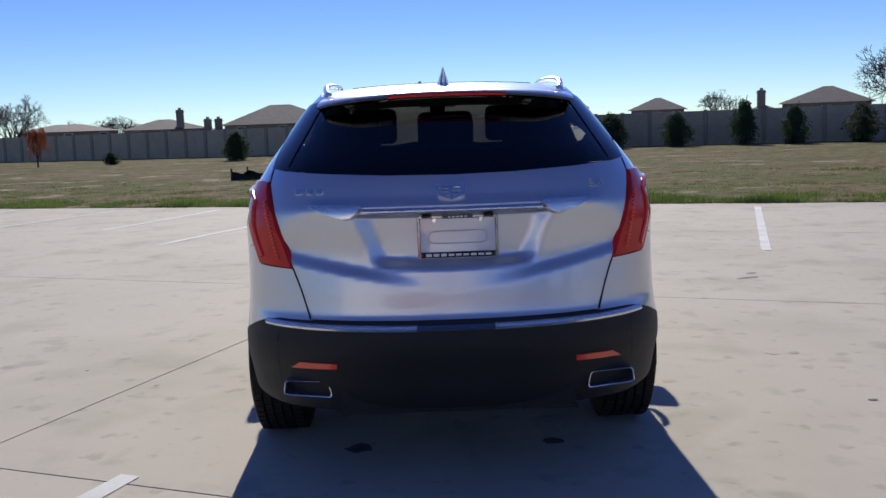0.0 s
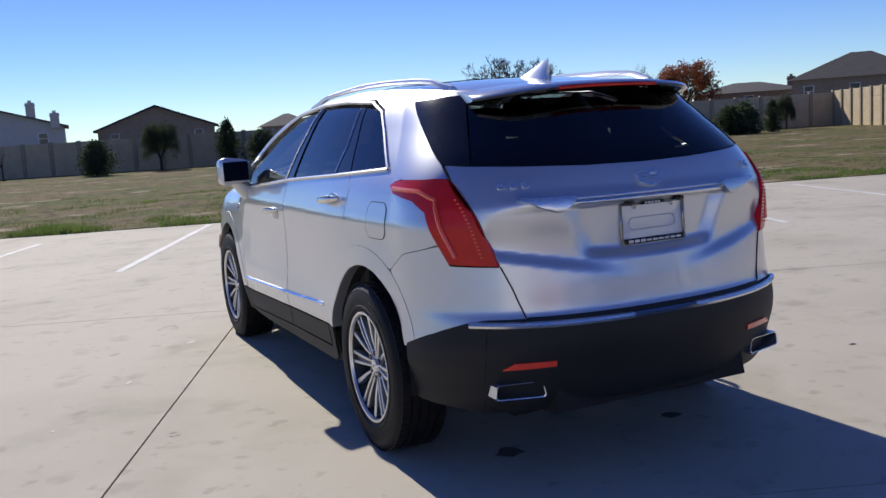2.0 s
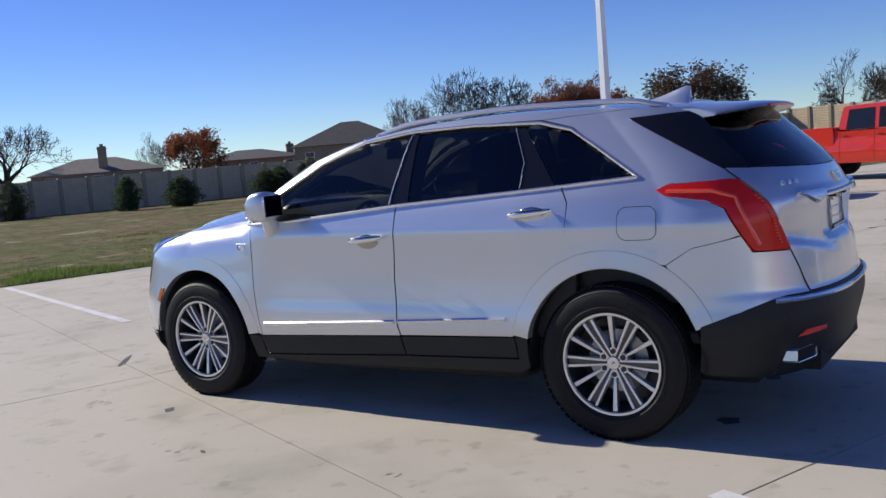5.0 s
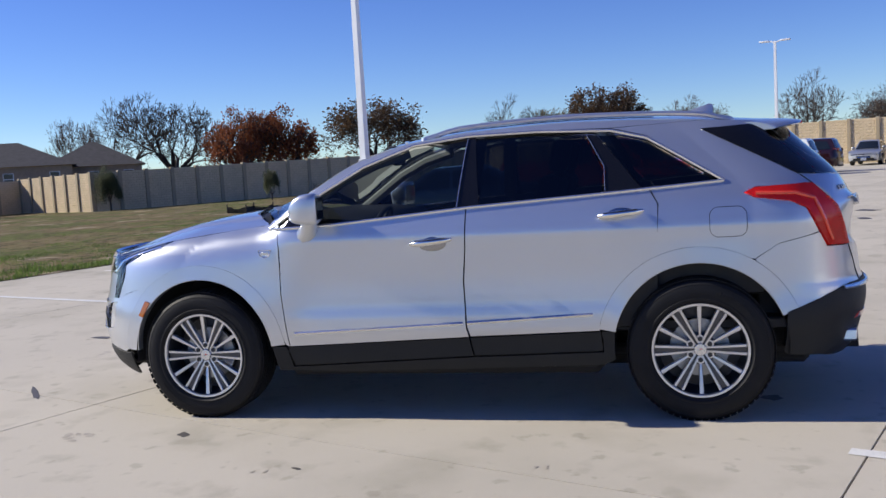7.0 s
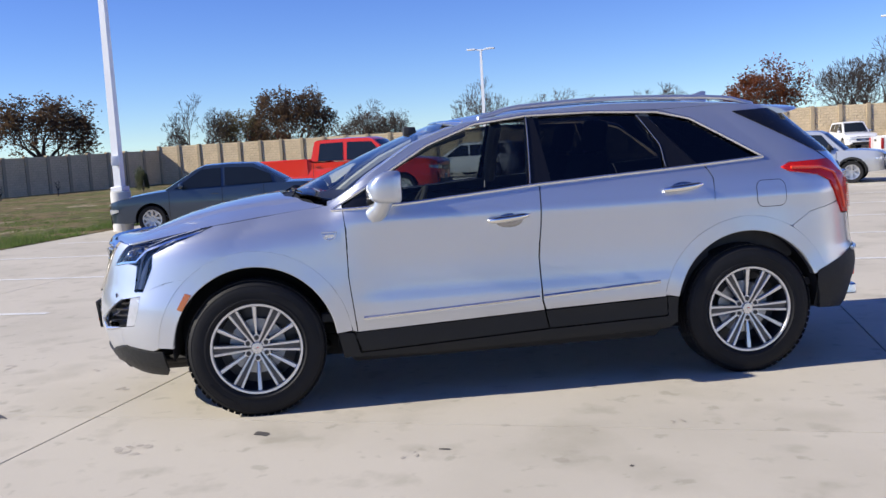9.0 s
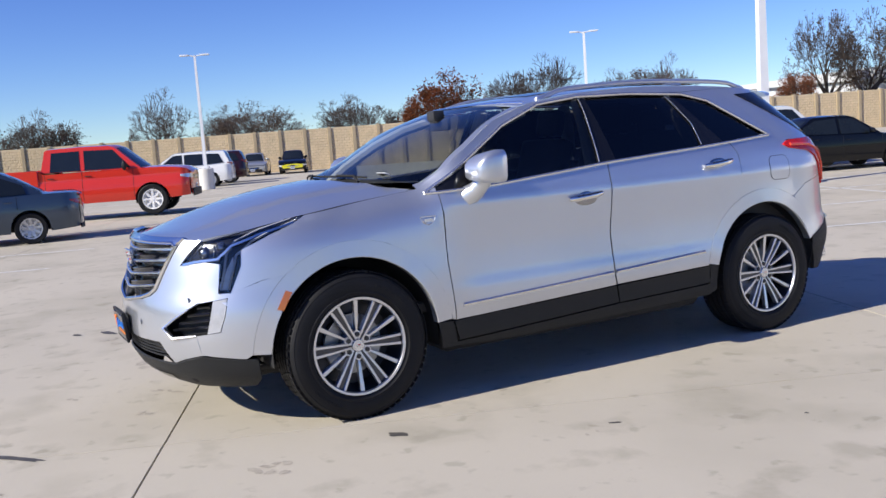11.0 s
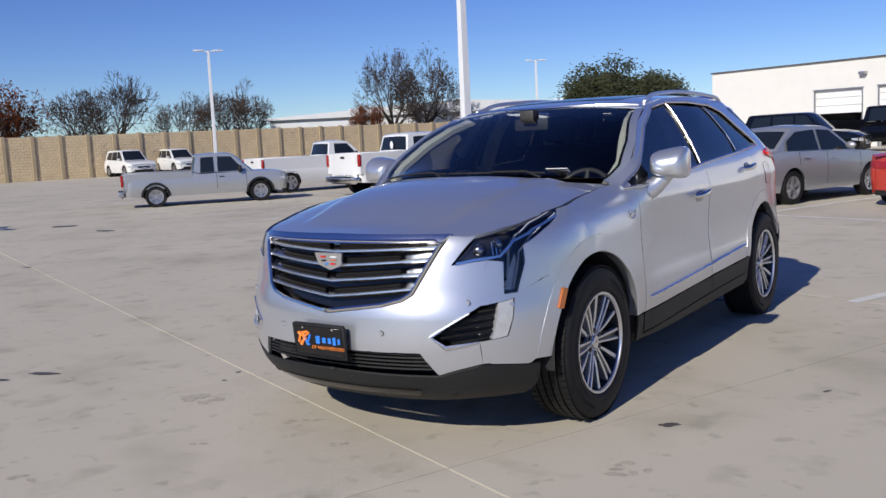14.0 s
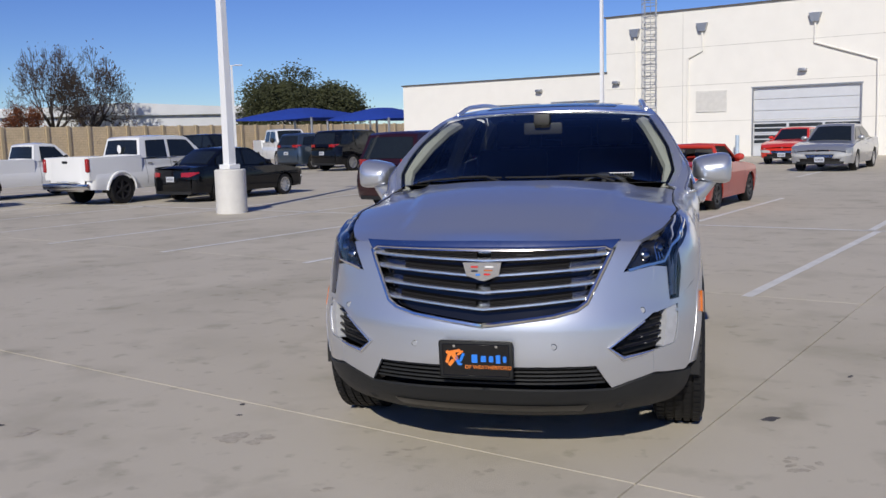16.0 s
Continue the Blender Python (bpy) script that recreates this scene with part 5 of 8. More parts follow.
# wheels
def wheel(cy, sx, steer=0.0):
    """Tyre with grooves and blocks, rim with six double and six single spokes, disc, nuts."""
    R, RIM = 0.381, 0.247
    hub = Matrix.Translation((sx * 0.808, cy, R - 0.003)) @ Matrix.Diagonal((sx, 1, 1, 1)) @ pose(0, 0, 0, 0, 0, steer)
    half_w = 0.117
    b = bmesh.new()
    prof = [(RIM, -half_w + 0.015), (RIM + 0.02, -half_w), (0.325, -half_w - 0.004), (0.360, -half_w + 0.006), (0.374, -half_w + 0.022)]
    for gx in (-0.060, -0.020, 0.020, 0.060):
        prof += [(R, gx - 0.006), (R - 0.009, gx - 0.005), (R - 0.009, gx + 0.005), (R, gx + 0.006)]
    prof += [(0.374, half_w - 0.022), (0.364, half_w - 0.010), (0.352, half_w - 0.002), (0.349, half_w - 0.003), (0.335, half_w + 0.003), (0.300, half_w + 0.003), (0.283, half_w + 0.001), (0.280, half_w + 0.004), (0.272, half_w + 0.004), (0.268, half_w), (RIM, half_w - 0.013)]
    lathe(b, prof, 64, hub)
    tyre = part("tyre", b, RUBBER, car, "black all-season tyre", 30)
    b = bmesh.new()
    for k in range(64):
        a = 2 * math.pi * k / 64
        for gx, ww in ((-0.085, 0.034), (-0.04, 0.03), (0.0, 0.03), (0.04, 0.03), (0.085, 0.034)):
            box(b, (gx, 0, R - 0.001), (ww, 0.029, 0.005), 0, hub @ pose(0, 0, 0, math.degrees(a) + 40 * gx, 0, 0))
    tagged(part("tread", b, RUBBER, tyre), kind="stuff")
    b = bmesh.new()
    lathe(b, [(RIM + 0.006, half_w - 0.012), (RIM + 0.004, half_w - 0.002), (RIM - 0.007, half_w - 0.003), (RIM - 0.011, half_w - 0.012), (RIM - 0.014, half_w - 0.030)], 72, hub)
    rim = part("rim", b, ALLOY, tyre, "multi-spoke machined alloy rim", 40)
    b = bmesh.new()
    dark = bmesh.new()

    def bar(bb_, q, path, deep):
        """A tapered spoke edge along (side, radius, out, half width)."""
        rings_ = [[bb_.verts.new(q @ Vector((x + dx, y + dy * w, r))) for dx, dy in ((-deep, -0.9), (-0.003, -1), (0, -0.7), (0, 0.7), (-0.003, 1), (-deep, 0.9))] for y, r, x, w in path]
        for A, B in zip(rings_, rings_[1:]):
            for j in range(6):
                bb_.faces.new((A[j], A[(j + 1) % 6], B[(j + 1) % 6], B[j]))
        bb_.faces.new(rings_[0][::-1])
        bb_.faces.new(rings_[-1])

    r1 = RIM - 0.008
    for k in range(12):
        q = hub @ pose(0, 0, 0, 30.0 * (k + 1), 0, 0)
        if k % 2 == 0:
            for o in (-1, 1):
                bar(b, q, [(o * 0.010, 0.030, 0.076, 0.0056), (o * 0.0130, 0.085, 0.083, 0.0060), (o * 0.0175, 0.15, 0.092, 0.0070), (o * 0.0230, r1, 0.099, 0.0085)], 0.034)
            bar(dark, q, [(0, 0.030, 0.070, 0.006), (0, 0.085, 0.076, 0.009), (0, 0.15, 0.084, 0.013), (0, r1, 0.088, 0.019)], 0.03)
        else:
            bar(b, q, [(0, 0.076, 0.074, 0.0060), (0, 0.12, 0.084, 0.0085), (0, r1, 0.099, 0.0125)], 0.034)
    bmesh.ops.recalc_face_normals(b, faces=b.faces[:])
    lathe(dark, [(0.0, 0.066), (0.074, 0.066), (0.082, 0.060), (0.084, 0.02)], 36, hub)
    bmesh.ops.recalc_face_normals(dark, faces=dark.faces[:])
    part("spoke_star", b, ALLOY, tyre, "", 30)
    part("spoke_backing", dark, POCKET, tyre, "gunmetal painted pockets", 30)
    b = bmesh.new()
    lathe(b, [(0.0, 0.012), (0.155, 0.012), (0.155, -0.012), (0.0, -0.012)], 40, hub)
    part("brake_disc", b, STEEL, tyre)
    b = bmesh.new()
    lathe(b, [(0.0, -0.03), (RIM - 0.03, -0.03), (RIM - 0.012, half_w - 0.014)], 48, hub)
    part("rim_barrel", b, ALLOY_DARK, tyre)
    for k in range(6):
        b = bmesh.new()
        a = 2 * math.pi * (k + 0.5) / 6
        c = hub @ Vector((0.066, 0.057 * math.cos(a), 0.057 * math.sin(a)))
        d = (hub.to_3x3() @ Vector((1, 0, 0))).normalized()
        cyl(b, c - d * 0.02, c + d * 0.009, 0.0225, 0.0205, 16)
        part("nut_seat", b, ALLOY, tyre)
        b = bmesh.new()
        cyl(b, c - d * 0.02, c + d * 0.016, 0.0165, 0.0135, 6)
        part("wheel_nut", b, ALLOY_DARK, tyre)
    b = bmesh.new()
    lathe(b, [(0.0, 0.0865), (0.030, 0.085), (0.034, 0.079), (0.034, 0.06)], 24, hub)
    cap = part("hub_cap", b, SATIN, tyre)
    for dy, dz, w, h, mt in ((-0.004, 0.004, 0.014, 0.004, RED_LENS), (0.004, -0.003, 0.012, 0.004, DARK_CHROME)):
        b = bmesh.new()
        box(b, (0.0868, dy, dz), (0.002, w, h), 0, hub)
        part("cap_crest_bar", b, mt, cap)
    # raised marks on the sidewall
    b = bmesh.new()
    for k in range(26):
        a = 200 + 3.1 * k if k < 13 else 20 + 3.1 * (k - 13)
        box(b, (half_w + 0.0035, 0, 0.318), (0.004, 0.011 - 0.004 * (k % 3 == 1), 0.017), 0.001, hub @ pose(0, 0, 0, a, 0, 0))
    tagged(part("sidewall_lettering", b, RUBBER, tyre), kind="stuff")


for cy in (2.857, 0.0):
    for sx in BOTH:
        wheel(cy, sx)

# underbody and cabin
b = bmesh.new()
box(b, (0, 1.45, 0.30), (1.05, 4.1, 0.16), 0.03)
part("underbody", b, MATT, car)
# the thin front and rear plates are unseen, added to block sun under the body
for nm, c, size, bev in (("floor_pan", (0, 1.43, 0.35), (1.70, 1.85, 0.22), 0.04), ("muffler", (0, -0.55, 0.42), (1.3, 0.5, 0.2), 0.05), ("engine_block", (0, 3.25, 0.52), (1.02, 0.75, 0.5), 0.05), ("front_undertray", (0, 3.30, 0.285), (1.16, 0.66, 0.05), 0.02), ("front_subframe", (0, 2.9, 0.30), (1.26, 0.9, 0.05), 0.02), ("rear_subframe", (0, 0.0, 0.33), (1.26, 1.3, 0.06), 0.02)):
    b = bmesh.new()
    box(b, c, size, bev)
    part(nm, b, MATT, car)
b = bmesh.new()
box(b, (0, 1.0, 0.50), (1.62, 3.0, 0.06), 0.01)
box(b, (0, -0.50, 0.72), (1.3, 0.40, 0.5), 0.03)
for sx in BOTH:
    box(b, (sx * 0.80, 1.25, 0.80), (0.04, 2.1, 0.62), 0.01)
    box(b, (sx * 0.74, 0.0, 0.90), (0.05, 0.7, 0.5), 0.01)
part("cabin_floor", b, CABIN, car)
b = bmesh.new()
rr = []
for k in range(15):
    x = -0.76 + 1.52 * k / 14
    c = 0.14 * (x / 0.76) ** 2
    rr.append([b.verts.new((x, y - c, z)) for y, z in ((2.50, 1.165), (2.25, 1.155), (2.02, 1.13), (1.97, 1.08), (2.0, 0.85), (2.2, 0.6))])
for A, B in zip(rr, rr[1:]):
    for j in range(5):
        b.faces.new((A[j], A[j + 1], B[j + 1], B[j]))
bmesh.ops.recalc_face_normals(b, faces=b.faces[:])
part("dashboard", b, CABIN, car)
b = bmesh.new()
swm = Matrix.Translation((-0.37, 1.90, 1.02)) @ pose(0, 0, 0, -62, 0, 0)
tube(b, [swm @ Vector((0.185 * math.cos(a), 0.185 * math.sin(a), 0)) for a in [2 * math.pi * i / 28 for i in range(28)]], 0.015, 7, closed=True)
for a in (0, 180, 270):
    cyl(b, swm @ Vector((0, 0, -0.02)), swm @ Vector((0.18 * math.cos(radians(a)), 0.18 * math.sin(radians(a)), 0)), 0.02, 0.014, 8)
bmesh.ops.create_uvsphere(b, u_segments=12, v_segments=8, radius=0.07, matrix=swm @ Matrix.Diagonal((1, 0.9, 0.4, 1)))
part("steering_wheel", b, CABIN, car)


def seat(x, y, w):
    b = bmesh.new()
    box(b, (x, y + 0.1, 0.72), (w, 0.52, 0.16), 0.05, seg=3)
    box(b, (0, 0, 0.30), (w, 0.14, 0.62), 0.06, Matrix.Translation((x, y - 0.16, 0.74)) @ pose(0, 0, 0, 16), 3)
    s_ = part("seat", b, CABIN, car, "dark leather seat")
    for xx in ([x] if w < 0.7 else [x - 0.42, x, x + 0.42]):
        b = bmesh.new()
        box(b, (0, 0, 0), (0.25, 0.10, 0.19), 0.04, Matrix.Translation((xx, y - 0.36, 1.44 if w < 0.7 else 1.40)) @ pose(0, 0, 0, 12), 3)
        cyl(b, (xx, y - 0.34, 1.27), (xx, y - 0.35, 1.40), 0.03, 0.03, 8)
        part("head_restraint", b, CABIN, s_)


seat(-0.37, 1.10, 0.52)
seat(0.37, 1.10, 0.52)
seat(0.0, 0.12, 1.30)
b = bmesh.new()
sheet(b, refine([(0.52, 1.58), (0.54, 0.6), (0.50, -0.35), (-0.50, -0.35), (-0.54, 0.6), (-0.52, 1.58)], 0.1), lambda x, y: roof_at(x, y) - Vector((0, 0, 0.035)), 0.1, 0.1, 0, Vector((0, 0, -1)))
part("headliner", b, CABIN_LIGHT, car, "pale grey headliner")
for sx in BOTH:
    for line, r in (([Vector((sx * (side_x(y, ZT(y)) - 0.07), y, ZT(y) - 0.045)) for y in (2.36, 2.2, 2.0, 1.8, 1.6)], 0.035), ([(sx * 0.74, 1.22, 1.17), (sx * 0.66, 1.20, 1.40), (sx * 0.57, 1.18, 1.56)], 0.045), ([(sx * 0.70, 0.35, 1.2), (sx * 0.62, 0.42, 1.40), (sx * 0.54, 0.5, 1.54)], 0.05)):
        b = bmesh.new()
        tube(b, line, r, 8)
        part("pillar_trim", b, CABIN_LIGHT, car, "pale grey pillar trim")
b = bmesh.new()
box(b, (0, 1.83, 1.475), (0.24, 0.03, 0.075), 0.015, None, 2)
box(b, (0, 1.86, 1.53), (0.10, 0.08, 0.07), 0.015, None, 2)
part("cabin_mirror", b, CABIN, car)


# ---- light poles, building, canopies ----
def light_pole(x, y, h=5.6, turn=0.0, arms=2, foot_r=0.31, k=1.0):
    p = thing("light_pole", "white square steel light pole on a round concrete base", "lamp post", "light poles in the lot", pose(x, y, 0, 0, 0, turn))
    b = bmesh.new()
    lathe(b, [(0.0, 0.0), (foot_r, 0.0), (foot_r, 0.86), (foot_r - 0.02, 0.88), (0.0, 0.88)], 28, pose(0, 0, 0, 0, -90, 0))
    part("base", b, POLE_BASE, p, "pale concrete base")
    b = bmesh.new()
    bmesh.ops.create_cone(b, cap_ends=True, segments=4, radius1=0.125 * k, radius2=0.085 * k, depth=h - 0.88, matrix=Matrix.Translation((0, 0, (h + 0.88) / 2)) @ pose(0, 0, 0, 0, 0, 45))
    part("shaft", b, POLE_WHITE, p)
    b = bmesh.new()
    box(b, (0, 0, 0.93), (0.30, 0.30, 0.10), 0.015)
    part("foot_cover", b, POLE_WHITE, p)
    for s_ in ((-1, 1) if arms == 2 else (1,)):
        b = bmesh.new()
        tube(b, [(0, 0, h - 0.06), (s_ * 0.12, 0, h - 0.02), (s_ * 0.24, 0, h)], 0.025, 8)
        a = part("arm", b, POLE_WHITE, p)
        b = bmesh.new()
        box(b, (s_ * 0.42, 0, h + 0.01), (0.38, 0.22, 0.06), 0.025, None, 2)
        part("lamp_head", b, POLE_WHITE, a, "flat lamp head")
    return p


for x, y, tn in ((15.2, 6.9, -21), (7.85, -9.4, -21), (34.0, -4.74, 69), (27.9, -20.2, 60), (23.0, -40.0, 50), (1.6, -25.2, -21)):
    light_pole(x, y, {6.9: 6.7, -25.2: 6.7}.get(y, 5.6), tn, 2, 0.31 if y != 6.9 else 0.22, 1.0 if y in (6.9, -9.4) else 0.74)
b = bmesh.new()
box(b, (0, 0, 0), (0.16, 0.18, 0.22), 0.03, Matrix.Translation((15.03, 6.9, 1.55)), 2)
tagged(part("pole_camera", b, POLE_WHITE, None, "small white box fixed to a light pole"), category="junction box")

BM = Matrix.Translation((2.6, -42.3, 0)) @ pose(0, 0, 0, 0, 0, 180 - 20.97)
# in this frame +x runs along the front towards the tall part, -y faces away from the lot; the front is at y = 0 and looks to -y


def slab_wall(b, x0, x1, z0, z1, holes=(), thick=0.3):
    """A wall along x with square openings cut through it."""
    xs = sorted({x0, x1, *[h[0] for h in holes], *[h[1] for h in holes]})
    for a, c in zip(xs, xs[1:]):
        mid = (a + c) / 2
        hs = sorted((h[2], h[3]) for h in holes if h[0] < mid < h[1])
        z = z0
        for h0, h1 in hs:
            if h0 > z:
                box(b, (mid, thick / 2, (z + h0) / 2), (c - a, thick, h0 - z))
            z = h1
        if z < z1:
            box(b, (mid, thick / 2, (z + z1) / 2), (c - a, thick, z1 - z))


bld = thing("service_building", "white tilt-wall service building with sectional doors", "building", m=BM @ pose(0, 0, 0, 0, 0, 0))
b = bmesh.new()
slab_wall(b, 0.0, 26.0, -0.2, 7.25, [(7.64, 12.5, -0.2, 3.26)])
tall = part("tall_wall", b, BW, bld)
b = bmesh.new()
slab_wall(b, -13.5, 0.0, -0.2, 4.42, [(-6.8, -4.1, -0.2, 2.96), (-3.25, -0.48, -0.2, 3.0)])
low = part("low_wall", b, BW, bld)
b = bmesh.new()
box(b, (-13.35, 9.15, 2.1), (0.3, 18, 4.64))
part("end_wall", b, BW, bld)
b = bmesh.new()
box(b, (0.15, 9.15, 3.5), (0.3, 17.7, 7.4))
box(b, (25.85, 9.15, 3.5), (0.3, 17.7, 7.4))
box(b, (6, 18.2, 2.1), (38.7, 0.3, 4.6))
part("rear_walls", b, BW, bld)
b = bmesh.new()
box(b, (-6.75, 9.15, 4.2), (13.4, 17.6, 0.15))
box(b, (13, 9.15, 7.0), (25.6, 17.6, 0.15))
part("roof", b, POLE_BASE, bld)
b = bmesh.new()
box(b, (6, 9, 0.01), (38, 17.6, 0.02))
part("floor_slab", b, JOINT, bld)
b = bmesh.new()
box(b, (-6.75, 0.12, 4.45), (13.6, 0.42, 0.06))
box(b, (13.0, 0.12, 7.28), (26.2, 0.42, 0.06))
part("coping", b, surf("dark coping", (0.12, 0.11, 0.10), 0.5, 0.3, 0.1), bld)
# strips on the wall face; their grey stands in for shadow inside the joints
b = bmesh.new()
for z in (1.75, 3.55, 5.4):
    box(b, (13.0, -0.002, z), (26.0, 0.006, 0.018))
for x in (4.15, 13.9, 20.0):
    box(b, (x, -0.002, 3.6), (0.018, 0.006, 7.2))
part("panel_joint", b, surf("shadowed joint", (0.42, 0.41, 0.38), 0.9), bld)
for x0, x1, zt_, low_ in ((7.64, 12.5, 3.26, 0.0), (-6.8, -4.1, 2.96, 1.75), (-3.25, -0.48, 3.0, 1.95)):
    dr = thing("sectional_door", "", "")
    dr.parent = bld
    for k in ("label", "category"):
        if k in dr:
            del dr[k]
    n_ = 6 if low_ == 0 else 3
    hh = (zt_ - low_) / n_
    for i in range(n_):
        b = bmesh.new()
        z = low_ + hh * (i + 0.5)
        box(b, ((x0 + x1) / 2, 0.16, z), (x1 - x0 - 0.02, 0.05, hh - 0.015), 0.004)
        part("door_section", b, DOOR_GREY if low_ == 0 else WHITE, dr)
        if low_ == 0 and i in (1, 2):
            for k in range(3):
                b = bmesh.new()
                w = (x1 - x0) / 3
                for q in (-0.11, 0.11):
                    box(b, (x0 + w * (k + 0.5), 0.128, z + q), (w - 0.12, 0.012, hh * 0.30))
                part("door_window", b, DARK_HOLE, dr)
    b = bmesh.new()
    for x in (x0, x1):
        box(b, (x, -0.006, zt_ / 2), (0.07, 0.02, zt_))
    box(b, ((x0 + x1) / 2, -0.006, zt_ + 0.03), (x1 - x0 + 0.14, 0.02, 0.07))
    part("door_frame", b, STEEL, dr)
b = bmesh.new()
box(b, (5.62, -0.015, 2.72), (1.56, 0.03, 1.06))
vent = part("wall_vent", b, POLE_BASE, bld, "louvred wall vent")
for i in range(9):
    b = bmesh.new()
    box(b, (5.62, -0.035, 2.26 + 0.115 * i), (1.5, 0.025, 0.098), 0, None)
    part("louvre", b, POLE_BASE, vent)
for x, pts in ((1.64, [(1.64, 6.1), (1.64, 0.1)]), (5.16, [(5.16, 6.15), (5.16, 5.22), (4.44, 4.88), (4.44, 0.1)]), (10.46, [(10.46, 6.25), (10.44, 5.22), (13.16, 4.28), (13.22, 0.1)])):
    b = bmesh.new()
    prism(b, [(x - 0.28, 6.55), (x + 0.28, 6.55), (x + 0.16, 6.15), (x - 0.16, 6.15)], 0.22, pose(0, -0.22, 0))
    sc = part("rain_head", b, STEEL, bld)
    b = bmesh.new()
    tube(b, [(px_, -0.08, pz) for px_, pz in pts], 0.055, 8)
    part("downpipe", b, BW, sc)
b = bmesh.new()
for x in (2.2, 2.85):
    cyl(b, (x, -0.25, 2.4), (x, -0.25, 8.3), 0.03, 0.03, 8)
lad = part("roof_ladder", b, STEEL, bld, "caged steel roof ladder")
for i in range(19):
    b = bmesh.new()
    cyl(b, (2.2, -0.25, 2.5 + 0.3 * i), (2.85, -0.25, 2.5 + 0.3 * i), 0.02, 0.02, 6)
    part("rung", b, STEEL, lad)
for i in range(10):
    b = bmesh.new()
    tube(b, [(2.525 + 0.38 * math.cos(a), -0.25 - 0.62 * math.sin(a), 2.9 + 0.6 * i) for a in [math.pi * k / 8 for k in range(9)]], 0.02, 5)
    part("cage_hoop", b, STEEL, lad)
for k in range(5):
    a = math.pi * (k + 0.5) / 5
    b = bmesh.new()
    cyl(b, (2.525 + 0.38 * math.cos(a), -0.25 - 0.62 * math.sin(a), 2.9), (2.525 + 0.38 * math.cos(a), -0.25 - 0.62 * math.sin(a), 8.3), 0.015, 0.015, 5)
    part("cage_bar", b, STEEL, lad)
for x, z in ((9.95, 4.0), (-4.0, 3.7), (0.6, 3.9)):
    b = bmesh.new()
    box(b, (x, -0.14, z), (0.36, 0.28, 0.16), 0.04, pose(0, 0, 0), 2)
    part("wall_light", b, STEEL, bld, "wall-mounted flood light")
b = bmesh.new()
cyl(b, BM @ Vector((7.2, -0.9, 0)), BM @ Vector((7.2, -0.9, 1.05)), 0.09, 0.09, 12)
tagged(part("bollard", b, surf("pale blue bollard", (0.4, 0.5, 0.62), 0.5), None, "pale blue steel bollard beside a door"), category="bollard")

CANVAS = surf("blue canopy cloth", (0.012, 0.045, 0.30), 0.7, 0, 0.15, 2, 30, 0.2, 40)


def canopy(x, y, w, d, h, turn):
    c = thing("shade_canopy", "blue hipped fabric shade canopy on steel posts", "canopy", "blue shade canopies", pose(x, y, 0, 0, 0, turn))
    b = bmesh.new()
    g_ = 12
    vs_ = [[b.verts.new((w * (i / g_ - 0.5), d * (j / g_ - 0.5), h + 0.85 * min(1, 2.4 * min(i / g_, 1 - i / g_, j / g_, 1 - j / g_)) ** 0.8 - 0.10 * math.sin(math.pi * i / g_) * (j in (0, g_)))) for j in range(g_ + 1)] for i in range(g_ + 1)]
    for i in range(g_):
        for j in range(g_):
            b.faces.new((vs_[i][j], vs_[i + 1][j], vs_[i + 1][j + 1], vs_[i][j + 1]))
    part("canopy_cloth", b, CANVAS, c)
    for sx_ in (-1, 1):
        for sy_ in (-1, 1):
            b = bmesh.new()
            cyl(b, (sx_ * w * 0.48, sy_ * d * 0.48, 0), (sx_ * w * 0.48, sy_ * d * 0.48, h + 0.05), 0.09, 0.09, 10)
            part("post", b, STEEL, c)


canopy(27.4, -60.5, 8.5, 7.0, 2.95, -21)
canopy(20.2, -58.5, 6.0, 6.0, 2.70, -21)

METAL_WHITE = surf("white ribbed metal cladding", (0.66, 0.68, 0.70), 0.5, 0.2, 0.05, 0.6, 20, 0.1, 30)
wh = thing("warehouse", "low white metal warehouse behind the wall", "building", m=pose(66, -96, 0, 0, 0, 33))
b = bmesh.new()
box(b, (0, 0, 2.2), (46, 20, 4.8))
part("wall", b, METAL_WHITE, wh)
b = bmesh.new()
prism(b, [(-23.6, 4.6), (23.6, 4.6), (23.6, 4.85), (0, 6.1), (-23.6, 4.85)], 21, pose(0, -10.5, 0))
rf = part("roof", b, METAL_WHITE, wh)
for i in range(5):
    b = bmesh.new()
    box(b, (-14 + 7 * i, -3, 5.7), (1.6, 1.2, 0.7), 0.05)
    part("roof_unit", b, POLE_WHITE, rf)

# ---- houses behind the wall ----
ROOF_GREY = surf("grey shingle roof", (0.16, 0.145, 0.13), 0.9, 0, 0.22, 2, 18, 0.5, 25)
ROOF_DARK = surf("dark shingle roof", (0.055, 0.052, 0.055), 0.9, 0, 0.25, 2, 18, 0.5, 25)
BRICK = surf("tan house brick", (0.33, 0.245, 0.175), 0.9, 0, 0.2, 3, 20, 0.5, 20)
SIDING = surf("pale house siding", (0.56, 0.52, 0.47), 0.8, 0, 0.08, 3, 20, 0.2, 20)


